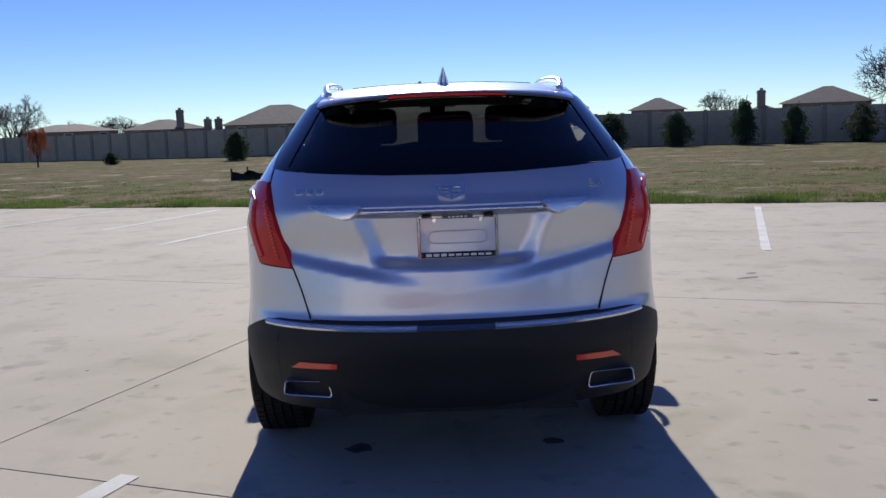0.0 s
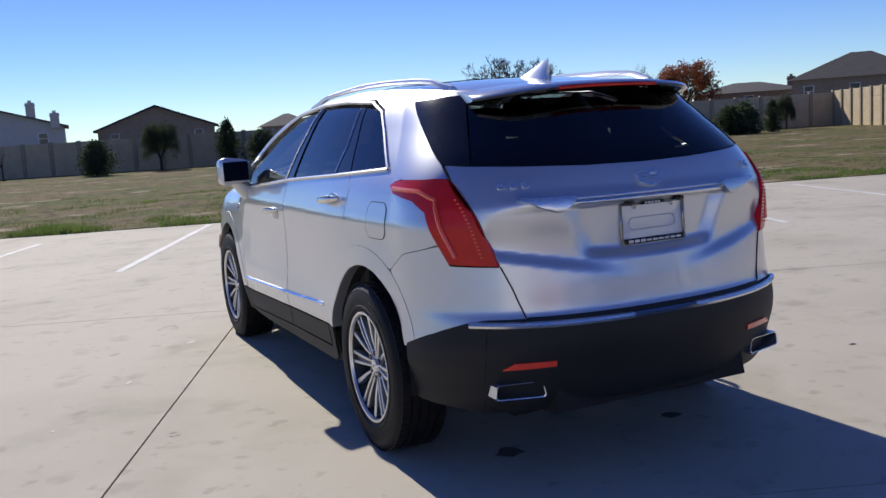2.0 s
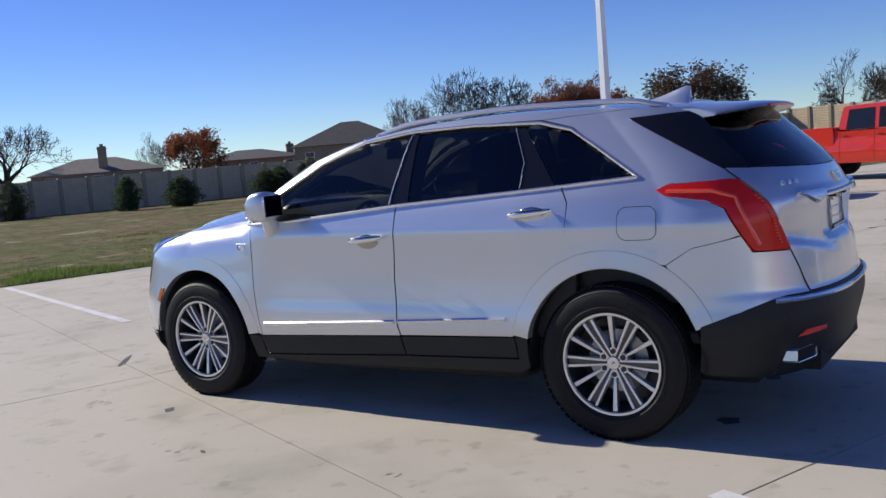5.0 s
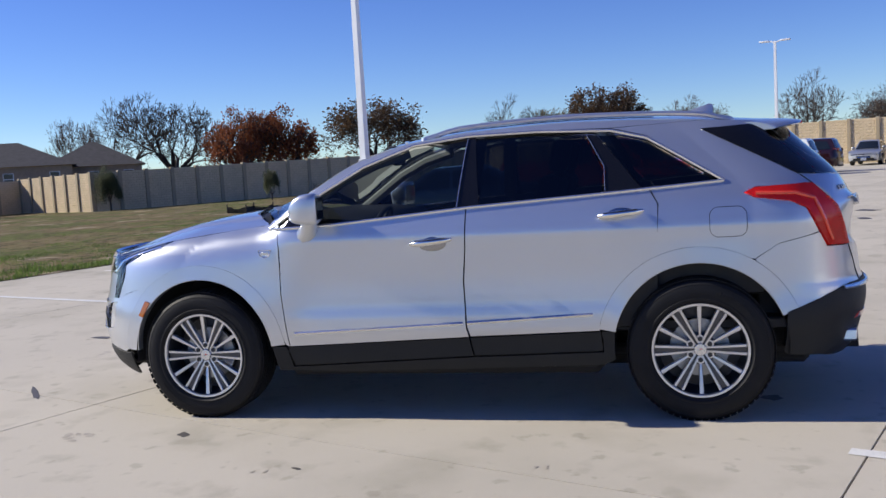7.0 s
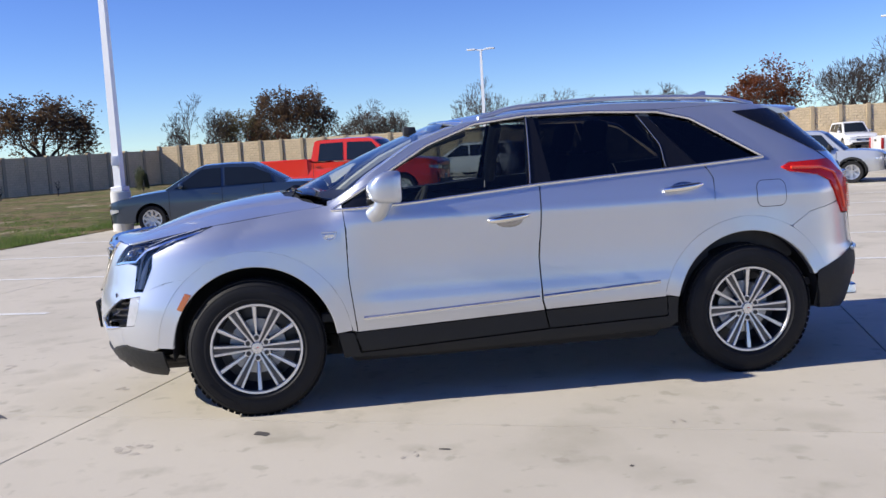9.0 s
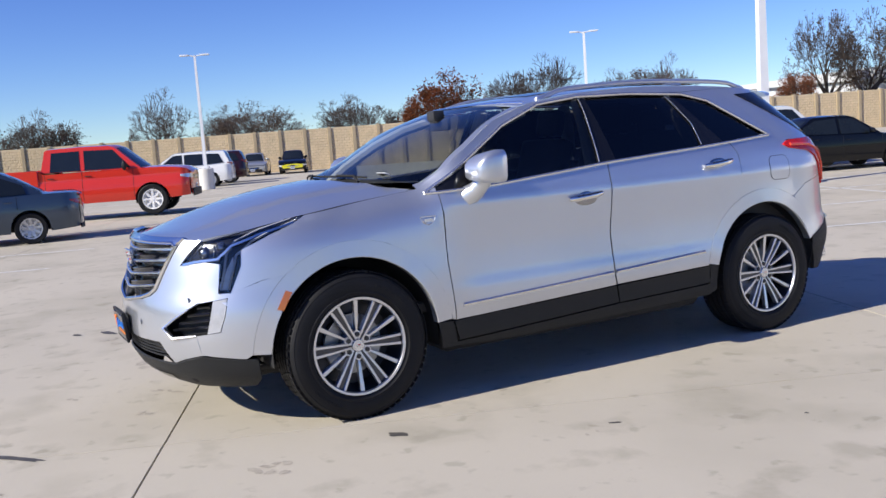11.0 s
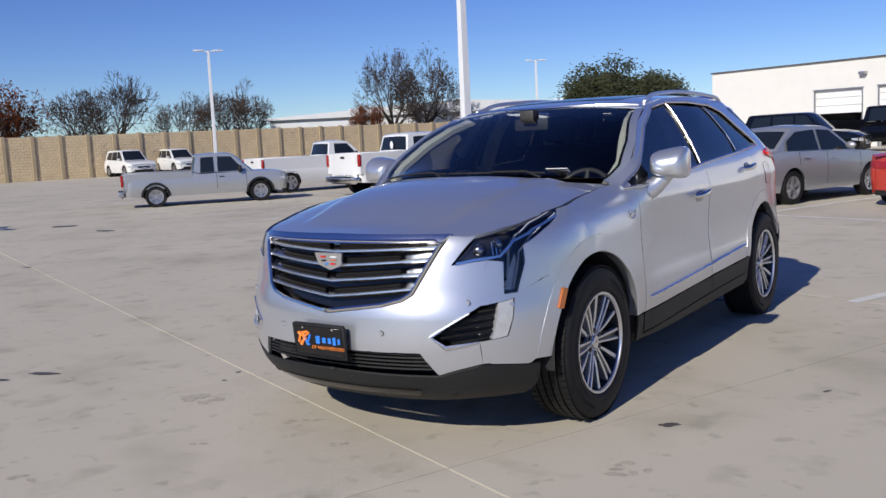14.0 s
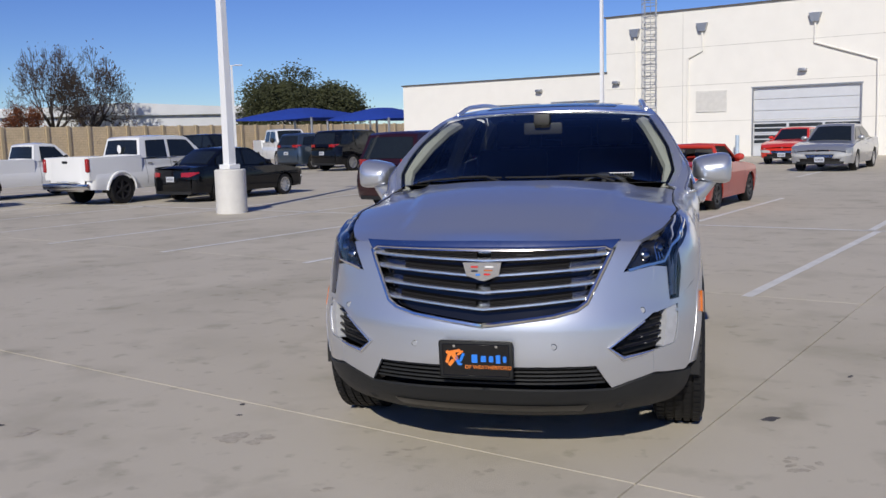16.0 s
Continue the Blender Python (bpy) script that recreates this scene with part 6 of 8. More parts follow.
def house(x, y, w, d, eave, ridge, turn, roofm=ROOF_GREY, wallm=BRICK, gable=False, chim=()):
    h = thing("house", "brick house with a shingled roof behind the wall" if not gable else "pale sided house with a gabled roof", "house", "houses behind the wall", pose(x, y, 0, 0, 0, turn))
    b = bmesh.new()
    box(b, (0, 0, eave / 2 - 0.2), (w, d, eave + 0.4))
    if gable:
        prism(b, [(-w / 2, eave), (w / 2, eave), (w * 0.06, ridge - 0.1), (-w * 0.06, ridge - 0.1)], d - 0.1, pose(0, -d / 2 + 0.05, 0))
    part("wall", b, wallm, h)
    b = bmesh.new()
    o = 0.45
    if gable:
        for s_ in (-1, 1):
            prism(b, [(s_ * (w / 2 + o), eave - 0.25), (s_ * (w / 2 + o), eave - 0.05), (0, ridge + 0.15), (0, ridge - 0.05)], d + 2 * o, pose(0, -d / 2 - o, 0))
    else:
        k = max(0.3, (w - d) / 2)
        lo = [b.verts.new((sx_ * (w / 2 + o), sy_ * (d / 2 + o), eave)) for sx_, sy_ in ((-1, -1), (1, -1), (1, 1), (-1, 1))]
        hi = [b.verts.new((-k, 0, ridge)), b.verts.new((k, 0, ridge))]
        b.faces.new((lo[0], lo[1], hi[1], hi[0]))
        b.faces.new((lo[2], lo[3], hi[0], hi[1]))
        b.faces.new((lo[1], lo[2], hi[1]))
        b.faces.new((lo[3], lo[0], hi[0]))
        b.faces.new(lo[::-1])
        bmesh.ops.recalc_face_normals(b, faces=b.faces[:])
    rf_ = part("roof", b, roofm, h, "", 20)
    for cx, cy, cz in chim:
        b = bmesh.new()
        box(b, (cx, cy, (cz + eave) / 2), (0.9, 0.7, cz - eave + 0.6), 0.02)
        box(b, (cx, cy, cz + 0.05), (1.05, 0.85, 0.12), 0.02)
        cyl(b, (cx, cy, cz + 0.1), (cx, cy, cz + 0.55), 0.16, 0.2, 10)
        part("chimney", b, wallm, rf_)
    for i in range(3):
        b = bmesh.new()
        wx = -w * 0.36 + w * 0.36 * i
        box(b, (wx, -d / 2 - 0.02, eave * 0.66), (1.0, 0.06, 1.2))
        win = part("window", b, WHITE, h)
        b = bmesh.new()
        for q in (-0.29, 0.29):
            box(b, (wx, -d / 2 - 0.06, eave * 0.66 + q), (0.84, 0.03, 0.5))
        part("pane", b, DARK_HOLE, win)


house(-4.6, 109, 15.5, 12, 3.9, 6.1, -3, ROOF_GREY, SIDING, True, ((4.6, -5.4, 6.1), (6.9, -6.4, 4.9)))
house(13.6, 112, 13, 9, 3.2, 5.6, -8, ROOF_DARK, BRICK, True)
house(-43.5, 110, 11, 8, 2.3, 3.2, 20, ROOF_GREY, BRICK)
house(-32.3, 112, 9.5, 8, 2.2, 3.45, 16, ROOF_GREY, BRICK, False, ((1.8, -3.4, 4.2),))
house(-26.6, 111, 2.6, 4, 1.9, 2.2, 16, ROOF_GREY, BRICK, False, ((-0.2, -1.6, 3.0), (1.1, -1.2, 3.0)))
house(-17.8, 112, 13.5, 11, 2.4, 4.8, 10, ROOF_GREY, BRICK)
house(58, 85, 13, 9, 2.6, 4.2, -36, ROOF_GREY, BRICK, False, ((0.6, -3.2, 5.0),))
house(45.6, 99.5, 9.0, 8, 2.6, 4.45, -26, ROOF_GREY, BRICK)
house(39.4, 102.5, 1.6, 2, 2.2, 2.6, -24, ROOF_GREY, BRICK, False, ((-0.2, -0.5, 4.0),))
house(78, 82, 12, 9, 2.9, 4.1, -40, ROOF_DARK, BRICK, False, ((5, 0, 4.2),))
house(28.3, 107, 6, 6, 2.5, 3.95, -16, ROOF_GREY, BRICK)
house(78.5, 66, 12, 10, 3.6, 6.2, -55, ROOF_DARK, BRICK, False)
house(87.5, 62, 10, 10, 3.4, 6.2, -58, ROOF_DARK, BRICK, False)

# ---- trees ----
BARK = surf("grey-brown bark", (0.048, 0.038, 0.032), 0.95, 0, 0.3, 3, 30)
TWIG = surf("brown twigs", (0.062, 0.048, 0.041), 0.95, 0, 0.25, 3, 30)
LEAF = {
    "rust": surf("rust oak leaves", (0.235, 0.075, 0.028), 0.8, 0, 0.45, 0.9, 6),
    "dark": surf("dark brown leaves", (0.12, 0.078, 0.048), 0.85, 0, 0.4, 0.9, 6),
    "olive": surf("olive brown leaves", (0.13, 0.105, 0.045), 0.85, 0, 0.4, 0.9, 6),
    "brown": surf("brown twigs and seed", (0.12, 0.088, 0.068), 0.9, 0, 0.3, 0.9, 6),
    "oak": surf("evergreen oak leaves", (0.075, 0.085, 0.036), 0.7, 0, 0.5, 0.8, 6),
    "juniper": surf("dark juniper needles", (0.055, 0.078, 0.036), 0.8, 0, 0.45, 2, 12),
    "grass": surf("green grass blades", (0.13, 0.19, 0.045), 0.8, 0, 0.45, 0.8, 9),
    "straw": surf("straw grass blades", (0.25, 0.20, 0.095), 0.9, 0, 0.35, 0.8, 9),
}


def let_light_through(m, share=0.45):
    """Thin leaves: part of the light passes through them."""
    n, l, b = m.node_tree.nodes, m.node_tree.links, m.node_tree.nodes["Principled BSDF"]
    tr, mx = n.new("ShaderNodeBsdfTranslucent"), n.new("ShaderNodeMixShader")
    l.new(b.inputs["Base Color"].links[0].from_socket, tr.inputs[0])
    mx.inputs[0].default_value = share
    l.new(b.outputs[0], mx.inputs[1])
    l.new(tr.outputs[0], mx.inputs[2])
    l.new(mx.outputs[0], n["Material Output"].inputs[0])


for m in LEAF.values():
    let_light_through(m)


def grow(seed, depth=6, kids=3, first=6):
    """Branches of a tree one unit high and about one unit wide: a list of (start, end, radius, radius, level)."""
    rng = random.Random(seed)
    out, ends = [], []

    def limb(p, d, length, r, level):
        q = p
        n_ = 3 if level < 3 else 2
        for i in range(n_):
            d2 = (d + Vector((rng.uniform(-1, 1), rng.uniform(-1, 1), rng.uniform(-0.7, 0.8))) * (0.30 if level else 0.06)).normalized()
            e = q + d2 * length / n_
            r2 = r * (0.86 if level else 0.93)
            out.append((q, e, r, r2, level))
            q, d, r = e, d2, r2
            if level >= 2 and i == 0 and level < depth - 1:
                side = (d + Vector((rng.uniform(-1, 1), rng.uniform(-1, 1), rng.uniform(-0.5, 0.9)))).normalized()
                limb(q, side, length * 0.55, r * 0.5, level + 2)
        ends.append((q, d, level))
        if level >= depth:
            return
        k = first if level == 0 else kids
        a0 = rng.uniform(0, 6.28)
        for i in range(k):
            a = a0 + 6.283 * i / k + rng.uniform(-0.4, 0.4)
            spread = rng.uniform(0.75, 1.25) if level == 0 else rng.uniform(0.35, 0.85)
            u = d.orthogonal().normalized()
            w = d.cross(u)
            nd = (d * (0.75 if level == 0 else 1.0) + (u * math.cos(a) + w * math.sin(a)) * spread + Vector((0, 0, 0.10))).normalized()
            limb(q, nd, length * (rng.uniform(0.85, 1.15) if level == 0 else rng.uniform(0.62, 0.86)), r * rng.uniform(0.5, 0.68), level + 1)

    limb(Vector((0, 0, -0.03)), Vector((0, 0, 1)), 0.26, 0.034, 0)
    top = max(e.z for _, e, *_ in out)
    wide = sorted(math.hypot(e.x, e.y) for _, e, *_ in out)[int(len(out) * 0.97)]
    k = Vector((0.5 / wide, 0.5 / wide, 1 / top))
    out = [(Vector(map(lambda a, c: a * c, p, k)), Vector(map(lambda a, c: a * c, q, k)), r, r2, lv) for p, q, r, r2, lv in out]
    ends = [(Vector(map(lambda a, c: a * c, p, k)), d, lv) for p, d, lv in ends]
    return out, ends


def branch_mesh(name, segs, material, n_=4, thick=1.0):
    vs_, fs_ = [], []
    for p, q, r, r2, lv in segs:
        d = (q - p).normalized()
        u = d.orthogonal().normalized()
        w = d.cross(u)
        k = len(vs_)
        m_ = n_ + 3 if lv < 2 else n_ if lv < 4 else 3
        for c, rr in ((p, r), (q, r2)):
            rr = max(0.0020, rr * thick)
            vs_ += [c + rr * (math.cos(6.2832 * j / m_) * u + math.sin(6.2832 * j / m_) * w) for j in range(m_)]
        fs_ += [(k + j, k + (j + 1) % m_, k + m_ + (j + 1) % m_, k + m_ + j) for j in range(m_)]
    me = bpy.data.meshes.new(name)
    me.from_pydata(vs_, [], fs_)
    me.materials.append(material)
    me.polygons.foreach_set("use_smooth", [True] * len(me.polygons))
    return me


def leaf_mesh(name, spots, per, size, spread, material, seed):
    rng = random.Random(seed)
    vs_, fs_ = [], []
    for p in spots:
        for _ in range(per):
            c = p + Vector((rng.gauss(0, 1), rng.gauss(0, 1), rng.gauss(0, 1))) * spread
            a = Vector((rng.uniform(-1, 1), rng.uniform(-1, 1), rng.uniform(-1, 1))).normalized() * size * rng.uniform(0.6, 1.3)
            bb_ = a.orthogonal().normalized() * size * rng.uniform(0.4, 0.8)
            k = len(vs_)
            vs_ += [c - a, c + bb_ * 0.9, c + a, c - bb_]
            fs_.append((k, k + 1, k + 2, k + 3))
    me = bpy.data.meshes.new(name)
    me.from_pydata(vs_, [], fs_)
    me.materials.append(material)
    return me


BARE = []
for s_ in range(5):
    segs, ends = grow(11 + s_, 6, 3, 5 + s_ % 2)
    BARE.append((branch_mesh("trunk", [s for s in segs if s[4] < 3], BARK, 4, 1.45), branch_mesh("crown", [s for s in segs if s[4] >= 3], TWIG, 4, 1.35), ends))
LEAFY = {}
for kind, per, size, sp_ in (("rust", 8, 0.018, 0.034), ("dark", 8, 0.018, 0.034), ("olive", 6, 0.018, 0.034), ("brown", 4, 0.012, 0.034), ("sparse", 1, 0.013, 0.03), ("oak", 26, 0.0125, 0.042)):
    for v_ in (0, 3):
        spots = [p for p, d, lv in BARE[v_][2] if lv >= 4 and p.z > 0.22 and (kind == "oak" or noise.noise(p * 5.5 + Vector((len(kind), v_, 0))) > -0.10)]
        LEAFY[kind, v_] = leaf_mesh("crown", spots[::2] if len(spots) > 900 else spots, per, size, sp_, LEAF["dark" if kind == "sparse" else kind], v_)

LABELS = {"bare": "leafless grey-brown oak behind the wall", "rust": "oak with rust-coloured winter leaves", "dark": "broad tree with dark brown leaves", "olive": "tree with sparse olive-brown leaves", "brown": "pale brown twiggy winter tree", "oak": "dark green evergreen oak with a broad crown", "rustbare": "tree with thin rusty leaves", "leafbare": "nearly leafless tall tree with a few leaves"}
tree_n = 0


def tree(kind, x, y, h, r, far_=1.3):
    global tree_n
    tree_n += 1
    near_ = Vector((-3, 2))
    c = near_ + (Vector((x, y)) - near_) * far_
    hh = 1.43 + (h - 1.43) * far_
    t = thing("tree", LABELS[kind], "tree", "trees behind the wall", Matrix.Translation((c.x, c.y, -0.3)) @ pose(0, 0, 0, 0, 0, (tree_n * 77) % 360) @ Matrix.Diagonal((2.25 * r * far_, 2.25 * r * far_, hh + 0.3, 1)))
    v_ = tree_n % 5 if kind == "bare" else (0, 3)[tree_n % 2]
    tr_, cr_, _ = BARE[v_]
    o = new("trunk", tr_)
    o.parent = t
    if kind != "oak":
        o = new("twig_crown", cr_)
        o.parent = t
    lk = {"rustbare": "dark", "leafbare": "sparse"}.get(kind, kind)
    if lk != "bare":
        o = new("crown", LEAFY[lk, v_])
        o.parent = t


for a in (
    ("bare", -31.4, 67.0, 4.9, 2.2), ("bare", -42.5, 107.8, 3.7, 2.2), ("bare", -38.0, 109.5, 3.9, 2.6), ("bare", -36.0, 105.1, 4.0, 2.8),
    ("bare", 40.3, 73.6, 7.5, 4.6), ("bare", 32.4, 100.6, 4.6, 2.7), ("bare", 48.5, 64.5, 5.6, 1.6), ("rust", 51.1, 62.5, 5.5, 2.5),
    ("bare", 76.4, 73.4, 3.8, 2.7), ("bare", 72.3, 53.8, 7.8, 2.3), ("bare", 71.1, 43.1, 9.6, 5.0), ("bare", 69.0, 46.5, 9.0, 3.6),
    ("rust", 68.4, 35.6, 7.3, 2.5), ("rust", 70.3, 34.0, 7.0, 2.2), ("rust", 72.2, 32.3, 7.3, 2.7), ("dark", 75.8, 25.3, 7.5, 4.2),
    ("bare", 77.4, 12.9, 7.4, 2.8), ("olive", 81.7, 9.7, 6.0, 2.7), ("rust", 85.9, 7.1, 5.0, 2.3), ("rustbare", 80.0, 4.3, 7.5, 3.3),
    ("brown", 85.9, -2.4, 6.0, 3.4), ("bare", 84.6, -13.5, 8.2, 3.3), ("brown", 95.8, -23.5, 7.0, 3.2), ("bare", 91.9, -35.6, 7.1, 2.9),
    ("rust", 69.4, -34.7, 7.5, 3.2), ("bare", 64.1, -42.4, 8.3, 3.6), ("brown", 83.3, -22.6, 6.7, 4.8), ("bare", 79.8, -31.8, 6.6, 4.0),
    ("bare", 84.9, -39.5, 5.7, 3.1), ("bare", 72.6, -44.8, 7.7, 3.1), ("bare", 65.8, -50.7, 7.0, 2.5), ("brown", 61.6, -52.5, 6.6, 3.0),
    ("bare", 63.1, -56.9, 8.2, 2.5), ("leafbare", 46.8, -58.4, 9.4, 2.8), ("leafbare", 45.8, -61.7, 9.8, 3.1), ("rust", 47.4, -55.5, 4.7, 1.4),
    ("oak", 29.2, -68.5, 7.3, 4.9), ("bare", 86.7, -3.5, 6.8, 3.4),
):
    tree(*a)

# junipers and saplings along the wall
rng = random.Random(5)
JUN = []
for s_ in range(3):
    spots = []
    for _ in range(640):
        t = rng.random() ** 0.9
        a = rng.uniform(0, 6.283)
        rad = 0.5 * min(1.05, 0.48 + 1.5 * t) * (1 - t) ** 0.42 * rng.uniform(0.45, 1.22) * (1 + 0.22 * math.sin(3 * a + s_ + 4 * t))
        spots.append(Vector((rad * math.cos(a), rad * math.sin(a), 0.03 + 0.97 * t + (rng.uniform(0.02, 0.13) if rng.random() < 0.12 else 0))))
    JUN.append(leaf_mesh("foliage", spots, 6, 0.036, 0.04, LEAF["juniper"], s_))
b = bmesh.new()
bmesh.ops.create_icosphere(b, subdivisions=2, radius=0.5, matrix=Matrix.Translation((0, 0, 0.5)) @ Matrix.Diagonal((0.40, 0.40, 0.7, 1)) @ Matrix.Translation((0, 0, -0.15)))
for v in b.verts:
    v.co += Vector((rng.uniform(-1, 1), rng.uniform(-1, 1), rng.uniform(-1, 1))) * 0.04
CORE = mesh_of(b, "core", LEAF["juniper"])
b = bmesh.new()
cyl(b, (0, 0, -0.05), (0, 0, 0.4), 0.05, 0.035, 7)
STEM = mesh_of(b, "stem", BARK)
for i, (x, y, h, r) in enumerate(((1.8, 50.8, 2.2, 1.02), (-6.6, 53.7, 2.0, 1.43), (29.0, 37.9, 1.8, 0.96), (34.8, 37.1, 1.8, 1.02), (37.8, 37.0, 2.1, 0.53), (9.3, 51.6, 3.2, 0.66), (18.2, 48.0, 2.9, 0.68), (20.6, 46.8, 2.4, 0.74), (24.0, 46.0, 2.4, 0.92), (14.5, 48.8, 2.1, 0.84), (27.8, 41.0, 2.1, 0.73), (-11.4, 51.5, 1.9, 0.77), (-18.6, 50.6, 0.7, 0.50), (35.2, 36.5, 2.0, 1.02), (10.9, 49.6, 2.3, 0.98))):
    t = thing("juniper", "dark green juniper bush on the lawn by the wall", "bush", "junipers along the wall", Matrix.Translation((x, y, -0.24)) @ pose(0, 0, 0, 0, 0, i * 50) @ Matrix.Diagonal((2.1 * r, 2.1 * r, 0.74 * (h + 0.30), 1)))
    for nm, me in (("foliage", JUN[i % 3]), ("core", CORE), ("stem", STEM)):
        new(nm, me).parent = t
for i, (x, y, h, r) in enumerate(((5.5, 52.5, 2.6, 0.95), (41.9, 31.0, 2.5, 0.63), (44.6, 22.1, 1.7, 0.44), (45.1, 12.0, 1.4, 0.29), (-23.1, 51.0, 2.2, 0.52), (40.2, 38.3, 2.2, 0.48))):
    t = thing("sapling", "young staked tree with a thin crown", "tree", "saplings on the lawn", Matrix.Translation((x, y, -0.22)) @ Matrix.Diagonal((2.2 * r, 2.2 * r, h + 0.2, 1)))
    new("trunk", BARE[i % 5][0]).parent = t
    new("crown", LEAFY["oak" if i != 4 else "rust", (0, 3)[i % 2]]).parent = t
for x, y, h in ((-3.0, 54.0, 3.2), (-4.6, 54.0, 1.4), (47.5, 20.5, 1.6), (46.6, 19.8, 1.5), (51.0, 18.0, 1.6), (38.0, 38.6, 1.6)):
    t = thing("bare_sapling", "thin leafless sapling by the wall", "tree", "bare saplings", Matrix.Translation((x, y, -0.22)) @ Matrix.Diagonal((0.9, 0.9, h + 0.2, 1)))
    new("trunk", BARE[1][0]).parent = t
# black drain cover box on the lawn
INLET = surf("black silt fence cloth", (0.018, 0.018, 0.020), 0.8, 0, 0.3, 5, 40)
dc = thing("drain_inlet", "drain inlet on the lawn wrapped in sagging black silt cloth", "drain", m=pose(-5.2, 24.0, -0.08, 0, 0, -12))
for i in range(4):
    b = bmesh.new()
    a = radians(90 * i)
    vs_ = []
    for k in range(9):
        t = -0.62 + 1.24 * k / 8
        z = 0.36 - 0.10 * math.sin(math.pi * k / 8) + rng.uniform(-0.03, 0.03)
        p, q = Vector((t, -0.62, -0.05)), Vector((t, -0.62 + 0.04 * math.sin(k), z))
        m_ = pose(0, 0, 0, 0, 0, 90 * i)
        vs_.append((b.verts.new(m_ @ p), b.verts.new(m_ @ q)))
    for A, B in zip(vs_, vs_[1:]):
        b.faces.new((A[0], B[0], B[1], A[1]))
    bmesh.ops.solidify(b, geom=b.faces[:], thickness=0.02)
    part("cloth_side", b, INLET, dc)
    b = bmesh.new()
    cyl(b, m_ @ Vector((0.62, -0.62, -0.1)), m_ @ Vector((0.62, -0.62, 0.46)), 0.03, 0.025, 7)
    part("stake", b, BARK, dc)
d2 = copy_thing(dc, pose(27.0, 15.4, -0.1, 0, 0, -30))

# grass blades along the concrete rim and weeds on the lawn
rng = random.Random(9)
for nm, mat_, count, lo, hi, hmax in (("green_grass", "grass", 100000, 0.0, 11.0, 0.11), ("straw_grass", "straw", 22000, 0.3, 18.0, 0.06)):
    vs_, fs_ = [], []
    while len(fs_) < count:
        x = rng.uniform(-24, 24)
        d = lo + (hi - lo) * rng.random() ** (1.6 if mat_ == "grass" else 1.3)
        px_, py_ = x + 0.31 * d, edge_y(x) + 0.95 * d
        clump = noise.noise((px_ * 0.9, py_ * 0.9, 4 if mat_ == "grass" else 8))
        if clump < (-0.20 + 0.045 * d if mat_ == "grass" else 0.0):
            continue
        for _ in range(4):
            cx, cy = px_ + rng.gauss(0, 0.06), py_ + abs(rng.gauss(0, 0.06))
            hh = hmax * rng.uniform(0.35, 1.0) * (1.2 if d < 1.2 else 0.6) * (0.7 + 1.6 * max(0, clump))
            a = rng.uniform(0, 6.28)
            w = Vector((math.cos(a), math.sin(a), 0)) * rng.uniform(0.007, 0.018)
            tip = Vector((cx + rng.uniform(-0.05, 0.05), cy + rng.uniform(-0.05, 0.05), hh))
            k = len(vs_)
            z0 = -0.03 - 0.22 * smooth(6, 36, d)
            vs_ += [Vector((cx, cy, z0)) - w, Vector((cx, cy, z0)) + w, tip + Vector((0, 0, z0 + 0.03))]
            fs_.append((k, k + 1, k + 2))
    me = bpy.data.meshes.new(nm)
    me.from_pydata(vs_, [], fs_)
    me.materials.append(LEAF[mat_])
    tagged(new(nm, me), "green weeds and grass along the concrete rim" if mat_ == "grass" else "dry straw-coloured grass tufts", "grass", kind="stuff")


# ---- the other vehicles ----
TAIL_RED = surf("deep red car lamp", (0.30, 0.008, 0.008), 0.15, 0, 0.15, 20, 200, coat=0.6)
AUTO_GLASS = surf("dark car glass", (0.012, 0.016, 0.019), 0.05, 0, 0.1)
LAMP_CLEAR = surf("clear headlamp", (0.62, 0.64, 0.66), 0.12, 0.4, 0.1, coat=1.0)
PLAIN_RIM = surf("silver wheel", (0.5, 0.5, 0.51), 0.35, 0.8, 0.08)
DARK_RIM = surf("dark wheel", (0.04, 0.04, 0.045), 0.35, 0.5, 0.1)
WHEELS = {}


def wheel_meshes(r, wide, rim_mat, spokes=5):
    key = (r, wide, rim_mat.name, spokes)
    if key not in WHEELS:
        rim = r * 0.66
        b = bmesh.new()
        lathe(b, [(rim, -wide / 2), (r * 0.93, -wide / 2), (r, -wide / 2 + 0.03), (r, wide / 2 - 0.03), (r * 0.93, wide / 2), (rim, wide / 2 - 0.01)], 30)
        ty = mesh_of(b, "tyre", RUBBER, 35)
        b = bmesh.new()
        lathe(b, [(rim + 0.005, wide / 2 - 0.008), (rim - 0.02, wide / 2 - 0.012), (rim - 0.03, 0.0), (0.0, -0.01)], 30)
        for k in range(spokes):
            q = pose(0, 0, 0, 360 * k / spokes)
            rr = []
            for rad, x, w in ((0.03, wide / 2 - 0.035, 0.03), (rim - 0.015, wide / 2 - 0.015, 0.022 + 0.10 * rim / spokes * 1.6)):
                rr.append([b.verts.new(q @ Vector((x + dx, dy * w, rad))) for dx, dy in ((0, -1), (0, 1), (-0.03, 1), (-0.03, -1))])
            for j in range(4):
                b.faces.new((rr[0][j], rr[0][(j + 1) % 4], rr[1][(j + 1) % 4], rr[1][j]))
        lathe(b, [(0.0, wide / 2 - 0.022), (0.05, wide / 2 - 0.025), (0.06, wide / 2 - 0.06)], 16)
        bmesh.ops.recalc_face_normals(b, faces=b.faces[:])
        ri = mesh_of(b, "rim", rim_mat, 35)
        b = bmesh.new()
        lathe(b, [(0.0, -0.015), (rim - 0.03, -0.015)], 20)
        WHEELS[key] = (ty, ri, mesh_of(b, "drum_back", MATT))
    return WHEELS[key]


